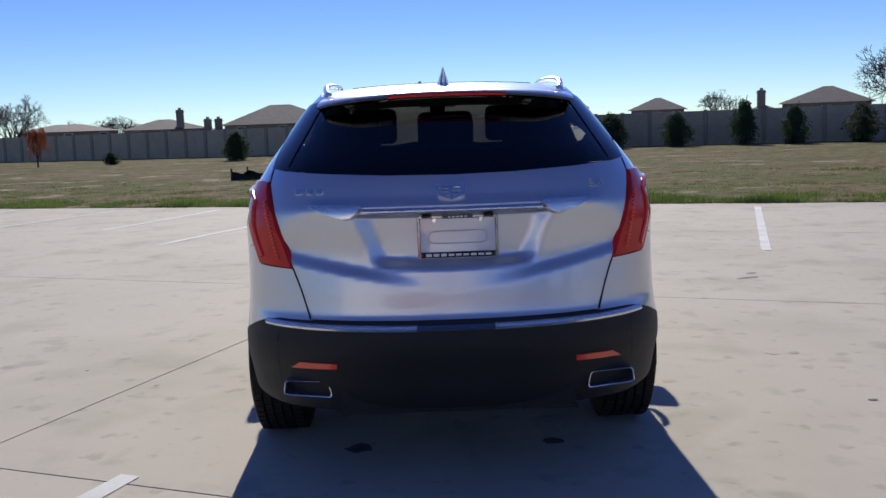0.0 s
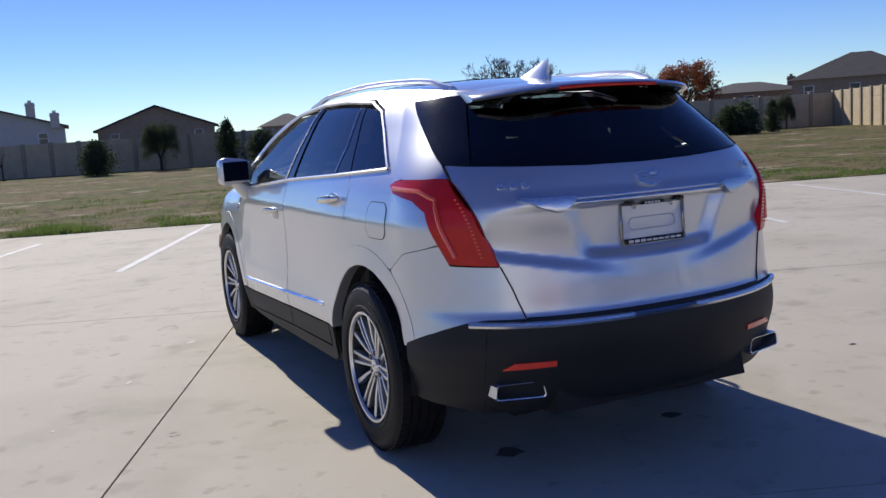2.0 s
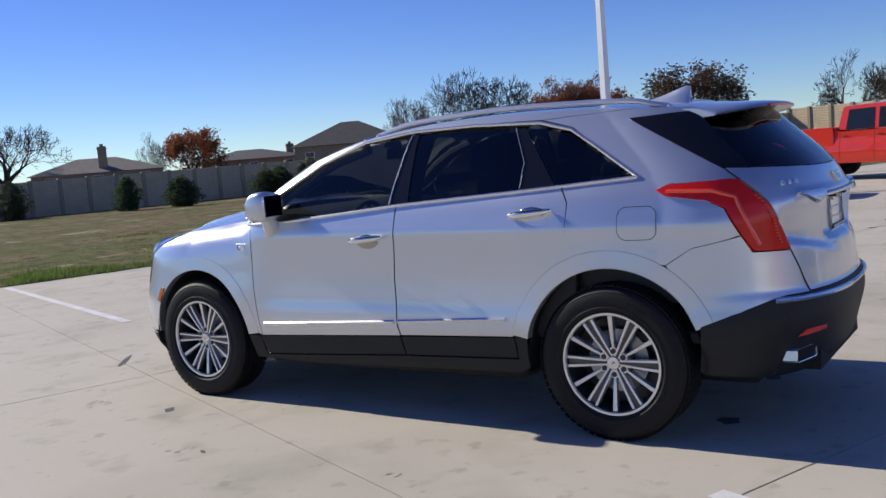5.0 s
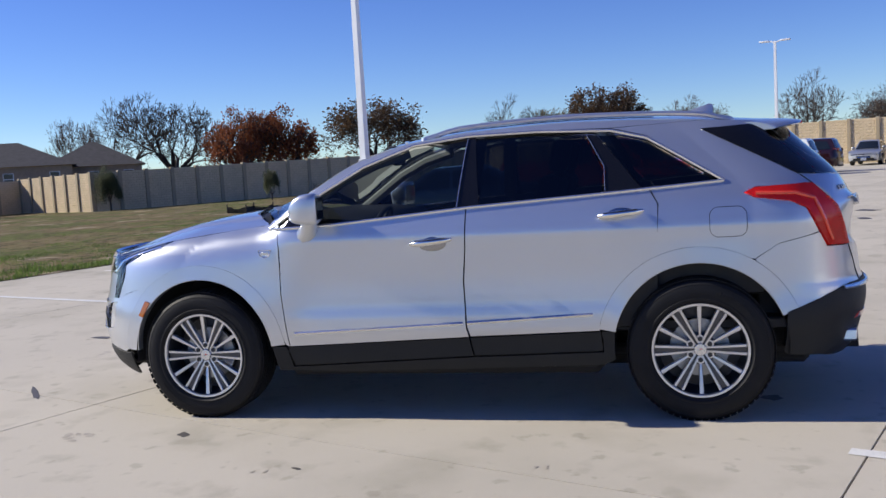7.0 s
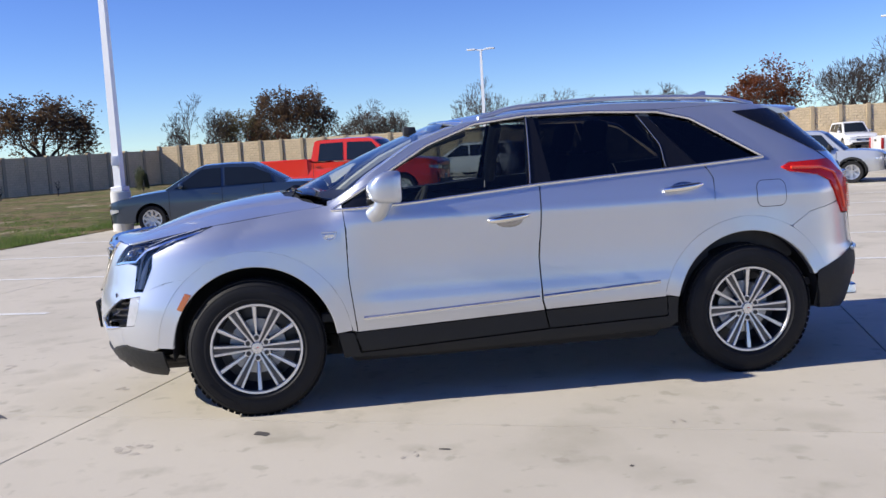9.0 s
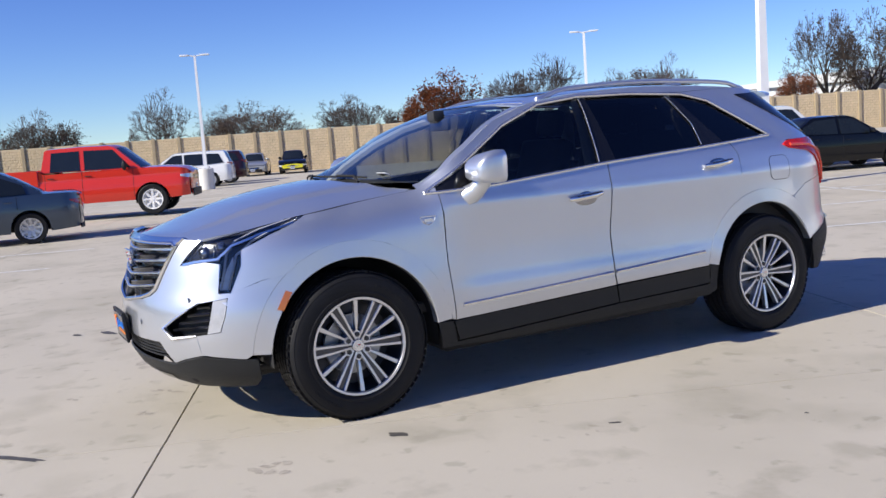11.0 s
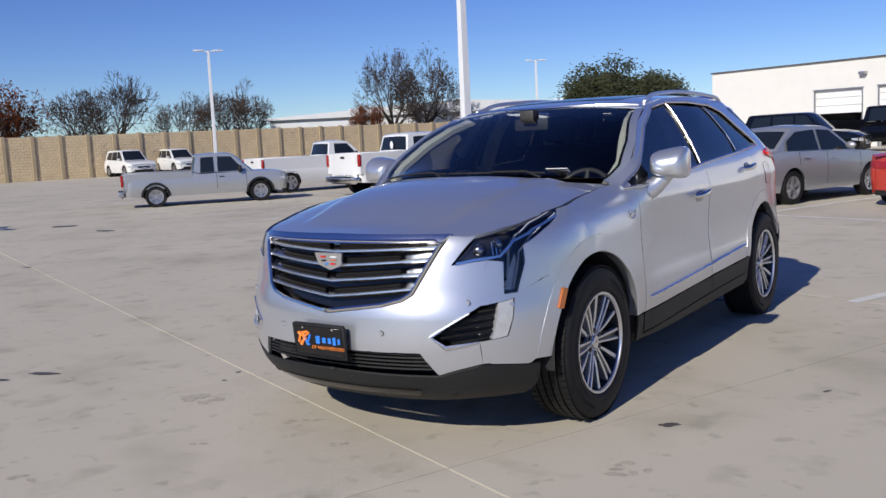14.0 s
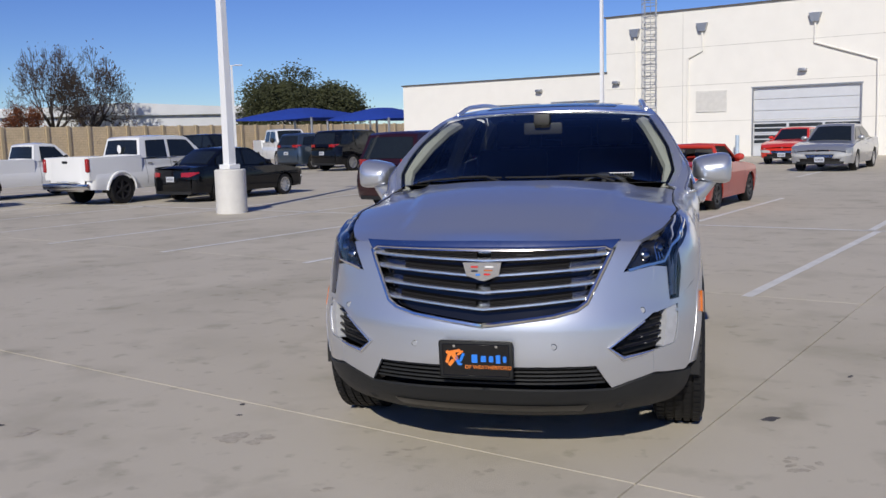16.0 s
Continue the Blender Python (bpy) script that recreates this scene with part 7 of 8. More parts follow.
def vehicle(name, label, category, m, skin_mat, L, W, deck, gh, wheels, R, glass_poly, ws=0.80, sill=0.24, rim_mat=None, spokes=5, bed=None, group="vehicles parked in the lot", doors=(), front_style=0, clad=None, tail=None, lamps=None, open_top=False, nose=None, high=0.0, flat=2.9):
    """A parked vehicle facing +y. deck: the line (y, z) of the top of the lower body; gh: (screen base y, roof front y, roof rear y, rear base y, roof height, base half width, roof half width)."""
    v = thing(name, label, category, group, m)
    a = L / 2
    Zd = Curve(*deck)
    D = 0.42
    mid_w = W / 2

    def wz(z):
        top = 0.95
        t = (z - sill) / (top - sill)
        return mid_w * (0.93 + 0.07 * math.sin(math.pi * min(1, max(0, 0.12 + 0.70 * t))))

    def sx_at(y, z):
        t = max(0, (abs(y) - (a - D)) / D)
        inset = 0.05 * smooth(0.55, 0.25, z) + (0.06 * smooth(0.62, 0.95, z) if not flat > 3.5 else 0)
        t = min(1, t + inset * (t > 0))
        return wz(z) * (1 - t**flat) ** (1 / flat)

    def end_y(x, z, s_):
        t = min(0.999, abs(x) / wz(z))
        inset = 0.05 * smooth(0.55, 0.25, z) + (0.06 * smooth(0.62, 0.95, z) if not flat > 3.5 else 0)
        return s_ * (a - D + D * ((1 - t**flat) ** (1 / flat) - inset))

    K = 0.78
    yk = a - D + D * (1 - K**flat) ** (1 / flat) - 0.02
    arches = []
    for wy in wheels:
        arches.append(arc(wy, R, R + 0.055, 180, 0, 10))
    top = [(y, Zd(y)) for y in [yk - 2 * yk * i / 26 for i in range(27)]]
    low = [(-yk, sill + 0.04)]
    for ar_ in sorted(arches, key=lambda q: q[0][0]):
        low += [(ar_[0][0], sill), *[(p[0], max(sill, p[1])) for p in ar_], (ar_[-1][0], sill)]
    low.append((yk, sill + 0.04))
    b = bmesh.new()
    for s_ in (-1, 1):
        sheet(b, refine(low + top, 0.12), lambda y, z, s_=s_: Vector((s_ * sx_at(y, z), y, z)), 0.14, 0.10, 0.03, Vector((s_, 0, 0)))
    for s_ in (-1, 1):
        ze = Zd(s_ * a)
        pts = [(-K * wz(0.5), sill + 0.04), (K * wz(0.5), sill + 0.04), (K * wz(0.5), ze - 0.02), (0.5 * W / 2, ze + 0.0), (-0.5 * W / 2, ze + 0.0), (-K * wz(0.5), ze - 0.02)]
        sheet(b, refine(pts, 0.12), lambda x, z, s_=s_: Vector((x, end_y(x, z, s_), z)), 0.10, 0.08, 0.0, Vector((0, s_, 0)))
    body = part("body", b, skin_mat, v, "", 45)
    # deck: bonnet and boot lid
    spans = [("bonnet", gh[0] - 0.12, yk + 0.10)]
    spans.append(("boot_lid", -yk - 0.10, gh[3] + 0.12) if not bed else ("bed_front", bed[1], gh[3] + 0.1))
    for nm, y0, y1 in spans:
        if y1 - y0 < 0.05:
            continue
        b = bmesh.new()
        n_ = 8
        ps = [y0 + (y1 - y0) * i / n_ for i in range(n_ + 1)]
        rows2 = []
        for y in ps:
            w = sx_at(min(yk, max(-yk, y)), Zd(y)) * (1 if abs(y) <= yk else 0.93)
            rows2.append([b.verts.new((w * (k / 4), y, Zd(y) + 0.045 * (1 - (k / 4) ** 2) - 0.002)) for k in range(-4, 5)])
        for A, B in zip(rows2, rows2[1:]):
            for j in range(8):
                b.faces.new((A[j], A[j + 1], B[j + 1], B[j]))
        bmesh.ops.recalc_face_normals(b, faces=b.faces[:])
        if sum(f.normal.z for f in b.faces) < 0:
            bmesh.ops.reverse_faces(b, faces=b.faces[:])
        part(nm, b, skin_mat, body, "", 45)
    if bed:
        b = bmesh.new()
        y0, y1, zf = bed
        zt_ = Zd((y0 + y1) / 2)
        w = W / 2 - 0.10
        box(b, (0, (y0 + y1) / 2, zf), (2 * w, y1 - y0, 0.04))
        for s_ in (-1, 1):
            box(b, (s_ * (w + 0.03), (y0 + y1) / 2, (zf + zt_) / 2), (0.10, y1 - y0, zt_ - zf + 0.02), 0.02)
        box(b, (0, y0 - 0.02, (zf + zt_) / 2), (2 * w + 0.16, 0.07, zt_ - zf + 0.02), 0.02)
        box(b, (0, y1 + 0.02, (zf + zt_) / 2), (2 * w, 0.05, zt_ - zf), 0.01)
        part("load_bed", b, skin_mat, v)
    # greenhouse
    s0, r0, r1, s1, zr, wb, wt = gh
    if not open_top:
        b = bmesh.new()
        rows2 = []
        zb0, zb1 = Zd(s0) - 0.01, Zd(s1) - 0.01
        for y, z, w, bow, crown in ((s0, zb0, wb, 0.10, 0.03), (r0 + 0.02, zr - 0.05, wt + 0.015, 0.07, 0.02), (r0 - 0.12, zr - 0.005, wt, 0.04, 0.035), ((r0 + r1) / 2, zr + 0.015, wt, 0, 0.035), (r1 + 0.08, zr - 0.005, wt - 0.01, -0.03, 0.03), (r1, zr - 0.045, wt, -0.04, 0.02), (s1, zb1, wb - 0.02, -0.06, 0.02)):
            rows2.append([b.verts.new((w * k / 4, y + bow * (1 - (k / 4) ** 2), z + crown * (1 - (k / 4) ** 2))) for k in range(-4, 5)])
        for A, B in zip(rows2, rows2[1:]):
            for j in range(8):
                b.faces.new((A[j], A[j + 1], B[j + 1], B[j]))
        for j in (0, 8):
            b.faces.new([r_[j] for r_ in rows2])
        bmesh.ops.recalc_face_normals(b, faces=b.faces[:])
        cab = part("cabin", b, skin_mat, v, "", 30)
        P = lambda y, z, w, bow, crown, k: Vector((w * k / 4, y + bow * (1 - (k / 4) ** 2), z + crown * (1 - (k / 4) ** 2)))
        for nm, lo_, hi_, t0, t1 in (("windscreen", (s0, zb0, wb, 0.10, 0.03), (r0 + 0.02, zr - 0.05, wt + 0.015, 0.07, 0.02), 0.05, 0.96), ("rear_screen", (s1, zb1, wb - 0.02, -0.06, 0.02), (r1, zr - 0.045, wt, -0.04, 0.02), 0.15, 0.90)):
            b = bmesh.new()
            f = lambda u, t, lo_=lo_, hi_=hi_: P(*lo_, u).lerp(P(*hi_, u), t)
            sheet(b, refine([(-3.55, t0), (3.55, t0), (3.45, t1), (-3.45, t1)], 0.3), f, 0.6, 0.3, 0.006, Vector((0, 1 if nm == "windscreen" else -1, 0.6)), 0.007)
            part(nm, b, AUTO_GLASS, cab)

        def gx(y, z):
            t = min(1, max(0, (z - Zd(y)) / (zr - Zd(y))))
            return wb + (wt - wb) * t

        for poly in glass_poly:
            for s_ in (-1, 1):
                b = bmesh.new()
                sheet(b, refine(poly, 0.15), lambda y, z, s_=s_: Vector((s_ * gx(y, z), y, z)), 0.2, 0.15, 0.006, Vector((s_, 0, 0.3)), 0.008)
                part("side_window", b, AUTO_GLASS, cab)
    else:
        b = bmesh.new()
        zb0 = Zd(s0)
        tube(b, [(-wb, s0, zb0), (-wt, r0, zr), (0, r0 + 0.06, zr + 0.02), (wt, r0, zr), (wb, s0, zb0)], 0.03, 8)
        tube(b, [(-wb, r1 - 0.1, Zd(r1)), (-wt, r1, zr - 0.02), (0, r1, zr), (wt, r1, zr - 0.02), (wb, r1 - 0.1, Zd(r1))], 0.05, 8)
        part("screen_frame", b, skin_mat, v)
        b = bmesh.new()
        sheet(b, refine([(-1, 0), (1, 0), (1, 1), (-1, 1)], 0.3), lambda u, t: Vector((u * (wb + (wt - wb) * t) * 0.95, s0 + (r0 - s0) * t + 0.05 * (1 - u * u), zb0 + (zr - zb0) * t)), 0.4, 0.4, 0.0, Vector((0, 1, 1)))
        part("windscreen", b, GLASS_TINT, v)
        b = bmesh.new()
        box(b, (0, (s0 + r1) / 2 - 0.2, Zd(0) - 0.25), (2 * wb - 0.1, 1.6, 0.1))
        for s_ in (-1, 1):
            box(b, (s_ * 0.34, r1 + 0.35, Zd(0) + 0.0), (0.48, 0.18, 0.55), 0.06, None, 2)
        part("cockpit", b, CABIN, v)
    # lamps, plate, grille
    zl = lamps or Zd(a) - 0.12
    zt_ = tail or Zd(-a) - 0.14
    for s_ in (-1, 1):
        b = bmesh.new()
        sheet(b, refine([(0.48 * W / 2, zl - 0.06), (0.76 * W / 2, zl - 0.05), (0.80 * W / 2, zl + 0.06), (0.52 * W / 2, zl + 0.045)], 0.1), lambda x, z, s_=s_: Vector((s_ * x, end_y(x, z, 1), z)), 0.1, 0.08, 0.02, Vector((0, 1, 0)), 0.012)
        sheet(b, refine([(yk - 0.20, zl), (yk + 0.05, zl - 0.06), (yk + 0.05, zl + 0.06), (yk - 0.20, zl + 0.06)], 0.1), lambda y, z, s_=s_: Vector((s_ * sx_at(y, z), y, z)), 0.1, 0.08, 0.02, Vector((s_, 0, 0)), 0.010)
        part("headlamp", b, LAMP_CLEAR, body, "clear headlamp")
        b = bmesh.new()
        if bed:
            box(b, (s_ * (W / 2 - 0.068), -a + 0.03, zt_ - 0.08), (0.115, 0.10, 0.38), 0.02)
        else:
            sheet(b, refine([(0.46 * W / 2, zt_ - 0.055), (0.77 * W / 2, zt_ - 0.06), (0.77 * W / 2, zt_ + 0.07), (0.46 * W / 2, zt_ + 0.06)], 0.1), lambda x, z, s_=s_: Vector((s_ * x, end_y(x, z, -1), z)), 0.1, 0.08, 0.02, Vector((0, -1, 0)), 0.012)
            sheet(b, refine([(-yk + 0.16, zt_ + 0.05), (-yk - 0.04, zt_ - 0.06), (-yk - 0.04, zt_ + 0.07), (-yk + 0.16, zt_ + 0.07)], 0.1), lambda y, z, s_=s_: Vector((s_ * sx_at(y, z), y, z)), 0.1, 0.08, 0.02, Vector((s_, 0, 0)), 0.010)
        part("tail_lamp", b, TAIL_RED, body, "red tail lamp")
        b = bmesh.new()
        bmesh.ops.create_uvsphere(b, u_segments=10, v_segments=7, radius=1, matrix=Matrix.Translation((s_ * (wb + 0.13), s0 - 0.42, Zd(s0 - 0.4) + 0.10)) @ Matrix.Diagonal((0.11, 0.07, 0.075 + 0.06 * bool(bed), 1)))
        part("door_mirror", b, skin_mat if not bed else CLAD, v)
    b = bmesh.new()
    sheet(b, refine([(-0.40 * W / 2, zl - 0.10), (0.40 * W / 2, zl - 0.10), (0.46 * W / 2, zl + 0.03), (-0.46 * W / 2, zl + 0.03)] if front_style < 2 else [(-0.5 * W / 2, zl - 0.22), (0.5 * W / 2, zl - 0.22), (0.5 * W / 2, zl + 0.10), (-0.5 * W / 2, zl + 0.10)], 0.1), lambda x, z: Vector((x, end_y(x, z, 1), z)), 0.12, 0.08, 0.01, Vector((0, 1, 0)), 0.012)
    gp_ = part("grille", b, DARK_CHROME if front_style == 2 else BLACK, v, "front grille")
    for q in (-0.03, 0.005):
        b = bmesh.new()
        tube(b, [Vector((x * W / 2, end_y(x * W / 2, zl + q, 1) + 0.016, zl + q - 0.02)) for x in (-0.42, -0.2, 0, 0.2, 0.42)], 0.010, 5)
        part("grille_bar", b, CHROME, gp_)
    b = bmesh.new()
    sheet(b, refine([(-0.62 * W / 2, sill + 0.07), (0.62 * W / 2, sill + 0.07), (0.66 * W / 2, sill + 0.18), (-0.66 * W / 2, sill + 0.18)], 0.1), lambda x, z: Vector((x, end_y(x, z, 1), z)), 0.12, 0.08, 0.01, Vector((0, 1, 0)), 0.010)
    part("lower_intake", b, BLACK, body)
    for s_ in (-1, 1):
        b = bmesh.new()
        zp = (0.78 if not bed else sill + 0.22) if s_ < 0 else sill + 0.25
        if zp > Zd(s_ * a) - 0.2:
            zp = Zd(s_ * a) - 0.26
        box(b, (0, s_ * (a - D + D * 0.985) + s_ * (0.05 if bed and s_ < 0 else 0.01), zp), (0.30, 0.02, 0.15), 0.006)
        pl = part("number_plate", b, PLATE, v)
        b = bmesh.new()
        for k in range(6):
            box(b, (-0.10 + 0.04 * k, s_ * (a - D + D * 0.985) + s_ * (0.062 if bed and s_ < 0 else 0.022), zp), (0.022, 0.004, 0.055))
        part("plate_bars", b, DARK_CHROME, pl)
    for s_ in (-1, 1):
        b = bmesh.new()
        sheet(b, refine([(-0.74 * W / 2, sill), (0.74 * W / 2, sill), (0.76 * W / 2, sill + (0.20 if bed else 0.09)), (-0.76 * W / 2, sill + (0.20 if bed else 0.09))], 0.1), lambda x, z, s_=s_: Vector((x, end_y(x, z, s_), z)), 0.2, 0.1, 0.02, Vector((0, s_, 0)), 0.02 if not bed else 0.06)
        part("bumper", b, CHROME if bed and front_style == 2 else CLAD if not bed or front_style == 1 else PLATE, v)
    if bed:
        # tailgate gap, its handle and the step bumper under it
        zt0, zt1, hw = sill + 0.26, Zd(-a) - 0.01, 0.40 * W
        b = bmesh.new()
        tube(b, [(x, end_y(x, z, -1) - 0.002, z) for x, z in ((-hw, zt1), (-hw, (zt0 + zt1) / 2), (-hw, zt0), (-hw / 2, zt0), (0, zt0), (hw / 2, zt0), (hw, zt0), (hw, (zt0 + zt1) / 2), (hw, zt1))], 0.007, 5)
        part("tailgate_gap", b, MATT, body)
        b = bmesh.new()
        box(b, (0, -a - 0.004, zt1 - 0.11), (0.24, 0.03, 0.07), 0.01)
        part("tailgate_handle", b, CLAD, body)
        b = bmesh.new()
        box(b, (0, -a - 0.035, sill + 0.13), (W * 0.92, 0.20, 0.17), 0.04, None, 2)
        step_ = part("rear_bumper", b, CHROME if front_style == 2 else STEEL, v, "bright step bumper")
        b = bmesh.new()
        box(b, (0, -a - 0.05, sill + 0.222), (W * 0.60, 0.16, 0.02), 0.004)
        part("bumper_step", b, CLAD, step_)
    # door gaps and handles
    for y, z0, z1 in doors:
        for s_ in (-1, 1):
            b = bmesh.new()
            sheet(b, refine([(y - 0.006, z0), (y + 0.006, z0), (y + 0.006, z1), (y - 0.006, z1)], 0.15), lambda yy, z, s_=s_: Vector((s_ * sx_at(yy, z), yy, z)), 0.2, 0.15, 0, Vector((s_, 0, 0)), 0.002)
            part("door_gap", b, MATT, body)
            b = bmesh.new()
            yy, zz = y + 0.16, Zd(y) - 0.12
            if s_ * 1 and len(doors) > 1 and y != max(d_[0] for d_ in doors):
                tube(b, [(s_ * (sx_at(yy - 0.08, zz) + 0.02), yy - 0.08, zz), (s_ * (sx_at(yy, zz) + 0.03), yy, zz), (s_ * (sx_at(yy + 0.08, zz) + 0.02), yy + 0.08, zz)], 0.013, 6)
                part("door_handle", b, skin_mat if not bed else CLAD, body)
    # underside and wheels
    b = bmesh.new()
    box(b, (0, 0, sill + 0.12), (W * 0.62, L * 0.92, 0.22), 0.03)
    part("underbody", b, MATT, v)
    ty, ri, bk = wheel_meshes(R, 0.22 if not bed else 0.26, rim_mat or PLAIN_RIM, spokes)
    for wy in wheels:
        for s_ in (-1, 1):
            b = bmesh.new()
            pts = arc(wy, R, R + 0.05, -10, 190, 12)
            A = [b.verts.new((s_ * (W / 2 - 0.05), y, z)) for y, z in pts]
            B = [b.verts.new((s_ * (W / 2 - 0.34), y, z)) for y, z in pts]
            for i in range(len(pts) - 1):
                b.faces.new((A[i], A[i + 1], B[i + 1], B[i]))
            b.faces.new(B)
            part("arch_liner", b, MATT, v)
            if clad:
                b = bmesh.new()
                tube(b, [Vector((s_ * (sx_at(y, max(sill, z)) + 0.004), y, z)) for y, z in arc(wy, R, R + 0.085, 0, 180, 14)], 0.042, 6)
                part("arch_flare", b, clad, v, "dark plastic wheel arch flare")
            o = new("tyre", ty)
            o.parent = v
            o.matrix_basis = Matrix.Translation((s_ * (W / 2 - 0.125), wy, R)) @ pose(0, 0, 0, 0, 0, 0 if s_ > 0 else 180)
            for nm, me in (("rim", ri), ("drum_back", bk)):
                q = new(nm, me)
                q.parent = o
    return v


def at_(x, y, bearing, z=0.0, fit=1.0):
    return pose(x, y, z, 0, 0, -bearing) @ Matrix.Scale(fit, 4)


def sedan(label, x, y, bearing, skin_mat, L=4.6, W=1.79, H=1.45, rim=None, spokes=5, name="sedan", fit=1.0):
    k = L / 4.6
    deck = ((-L / 2, 0.92), (-L / 2 + 0.15, 0.985), (-1.35 * k, 1.0), (-0.3 * k, 0.955), (0.95 * k, 0.93), (1.6 * k, 0.86), (L / 2 - 0.1, 0.72), (L / 2, 0.64))
    gh = (1.05 * k, 0.28 * k, -0.95 * k, -1.62 * k, H, 0.72 * W / 1.79, 0.55 * W / 1.79)
    glass = ([(0.84 * k, 0.965), (0.25 * k, H - 0.085), (-0.17 * k, H - 0.06), (-0.17 * k, 0.985)], [(-0.25 * k, 0.99), (-0.25 * k, H - 0.06), (-0.85 * k, H - 0.085), (-1.22 * k, H - 0.26), (-1.28 * k, 1.02)])
    return vehicle(name, label, "car", at_(x, y, bearing, 0, fit), skin_mat, L, W, deck, gh, (-1.30 * k, 1.31 * k), 0.32, glass, doors=((0.92 * k, 0.36, 0.92), (-0.21 * k, 0.33, 0.96), (-1.10 * k, 0.72, 0.98)), rim_mat=rim, spokes=spokes)


def suv(label, x, y, bearing, skin_mat, L=4.7, W=1.86, H=1.72, rim=None, name="suv", van=False, fit=1.0):
    k = L / 4.7
    deck = ((-L / 2, 1.02), (-L / 2 + 0.12, 1.08), (-1.2 * k, 1.07), (0.9 * k, 1.03), (1.5 * k, 1.0), (L / 2 - 0.15, 0.86), (L / 2, 0.76))
    s0 = (1.30 if van else 1.0) * k
    gh = (s0, 0.30 * k, -2.0 * k, -L / 2 + 0.10, H, 0.78 * W / 1.86, 0.64 * W / 1.86)
    glass = ([((1.0 if van else 0.80) * k, 1.07), (0.28 * k, H - 0.10), (-0.12 * k, H - 0.08), (-0.12 * k, 1.09)], [(-0.2 * k, 1.09), (-0.2 * k, H - 0.08), (-1.02 * k, H - 0.09), (-1.02 * k, 1.11)], [(-1.10 * k, 1.11), (-1.10 * k, H - 0.09), (-1.75 * k, H - 0.13), (-1.95 * k, 1.16)])
    return vehicle(name, label, "car", at_(x, y, bearing, 0, fit), skin_mat, L, W, deck, gh, (-1.36 * k, 1.38 * k), 0.36, glass, doors=((0.86 * k, 0.40, 1.0), (-0.16 * k, 0.38, 1.05), (-1.06 * k, 0.76, 1.07)), rim_mat=rim, sill=0.27, tail=1.10, flat=3.2)


def pickup(label, x, y, bearing, skin_mat, L=5.8, W=2.0, H=1.9, crew=True, rim=None, front_style=2, R=0.40, z=0.0, extra=None, spokes=6, fit=1.0, flare=None):
    bedz = 0.715 * H if H > 1.75 else 0.685 * H
    hood = 0.67 * H if H > 1.75 else 0.63 * H
    cab_rear = -1.0 if crew else 0.0
    if extra is not None:
        cab_rear = extra
    deck = ((-L / 2, bedz - 0.01), (-L / 2 + 0.3, bedz), (cab_rear - 0.1, bedz), (cab_rear + 0.1, hood - 0.03), (0.9, hood - 0.02), (1.9, hood - 0.02), (L / 2 - 0.12, hood - 0.10), (L / 2, hood - 0.2))
    s0, r0 = 1.62 * L / 5.8, 0.92 * L / 5.8
    gh = (s0, r0, cab_rear + 0.12, cab_rear, H, W * 0.425, W * 0.36)
    zb = hood + 0.02
    if crew:
        mid = (r0 + cab_rear) / 2 + 0.12
        glass = ([(s0 - 0.28, zb), (r0 - 0.02, H - 0.11), (mid + 0.06, H - 0.09), (mid + 0.06, zb)], [(mid - 0.06, zb), (mid - 0.06, H - 0.09), (cab_rear + 0.30, H - 0.10), (cab_rear + 0.24, zb)])
        doors = ((s0 - 0.22, 0.52, hood - 0.05), (mid, 0.50, hood - 0.03), (cab_rear + 0.12, 0.52, hood - 0.04))
    else:
        glass = ([(s0 - 0.28, zb), (r0 - 0.02, H - 0.11), (cab_rear + 0.30 if extra is None else 0.38, H - 0.09), (cab_rear + 0.28 if extra is None else 0.38, zb)],)
        if extra is not None:
            glass += ([(0.26, zb), (0.26, H - 0.09), (cab_rear + 0.26, H - 0.10), (cab_rear + 0.22, zb)],)
        doors = ((s0 - 0.22, 0.52, hood - 0.05), ((cab_rear + 0.16) if extra is None else 0.32, 0.50, hood - 0.03))
    wb_ = 0.31 * L
    return vehicle("pickup_truck", label, "truck", at_(x, y, bearing, z, fit), skin_mat, L, W, deck, gh, (-wb_ + 0.02, wb_ + 0.06), R, glass, doors=doors, sill=0.42 if H > 1.75 else 0.34, bed=(-L / 2 + 0.08, cab_rear - 0.04, 0.72 if H > 1.75 else 0.6), rim_mat=rim, front_style=front_style, flat=4.2, spokes=spokes, clad=flare)


V_GREY = paint("blue-grey paint", (0.040, 0.062, 0.092), 0.5, 0.3)
V_RED = paint("bright red paint", (0.62, 0.035, 0.02), 0.05, 0.3)
V_WHITE = paint("white car paint", (0.74, 0.75, 0.75), 0.0, 0.3)
V_SILVER = paint("dull silver paint", (0.44, 0.45, 0.46), 0.6, 0.38)
V_BLACK = paint("black car paint", (0.004, 0.0045, 0.006), 0.0, 0.14)
V_BLACK.node_tree.nodes["Principled BSDF"].inputs["Coat Weight"].default_value = 0.55
V_MAROON = paint("dark maroon paint", (0.03, 0.008, 0.010), 0.3, 0.3)
V_YELLOW = paint("acid yellow paint", (0.65, 0.60, 0.03), 0.0, 0.3)
V_BRICK = paint("faded red paint", (0.46, 0.045, 0.03), 0.1, 0.4)

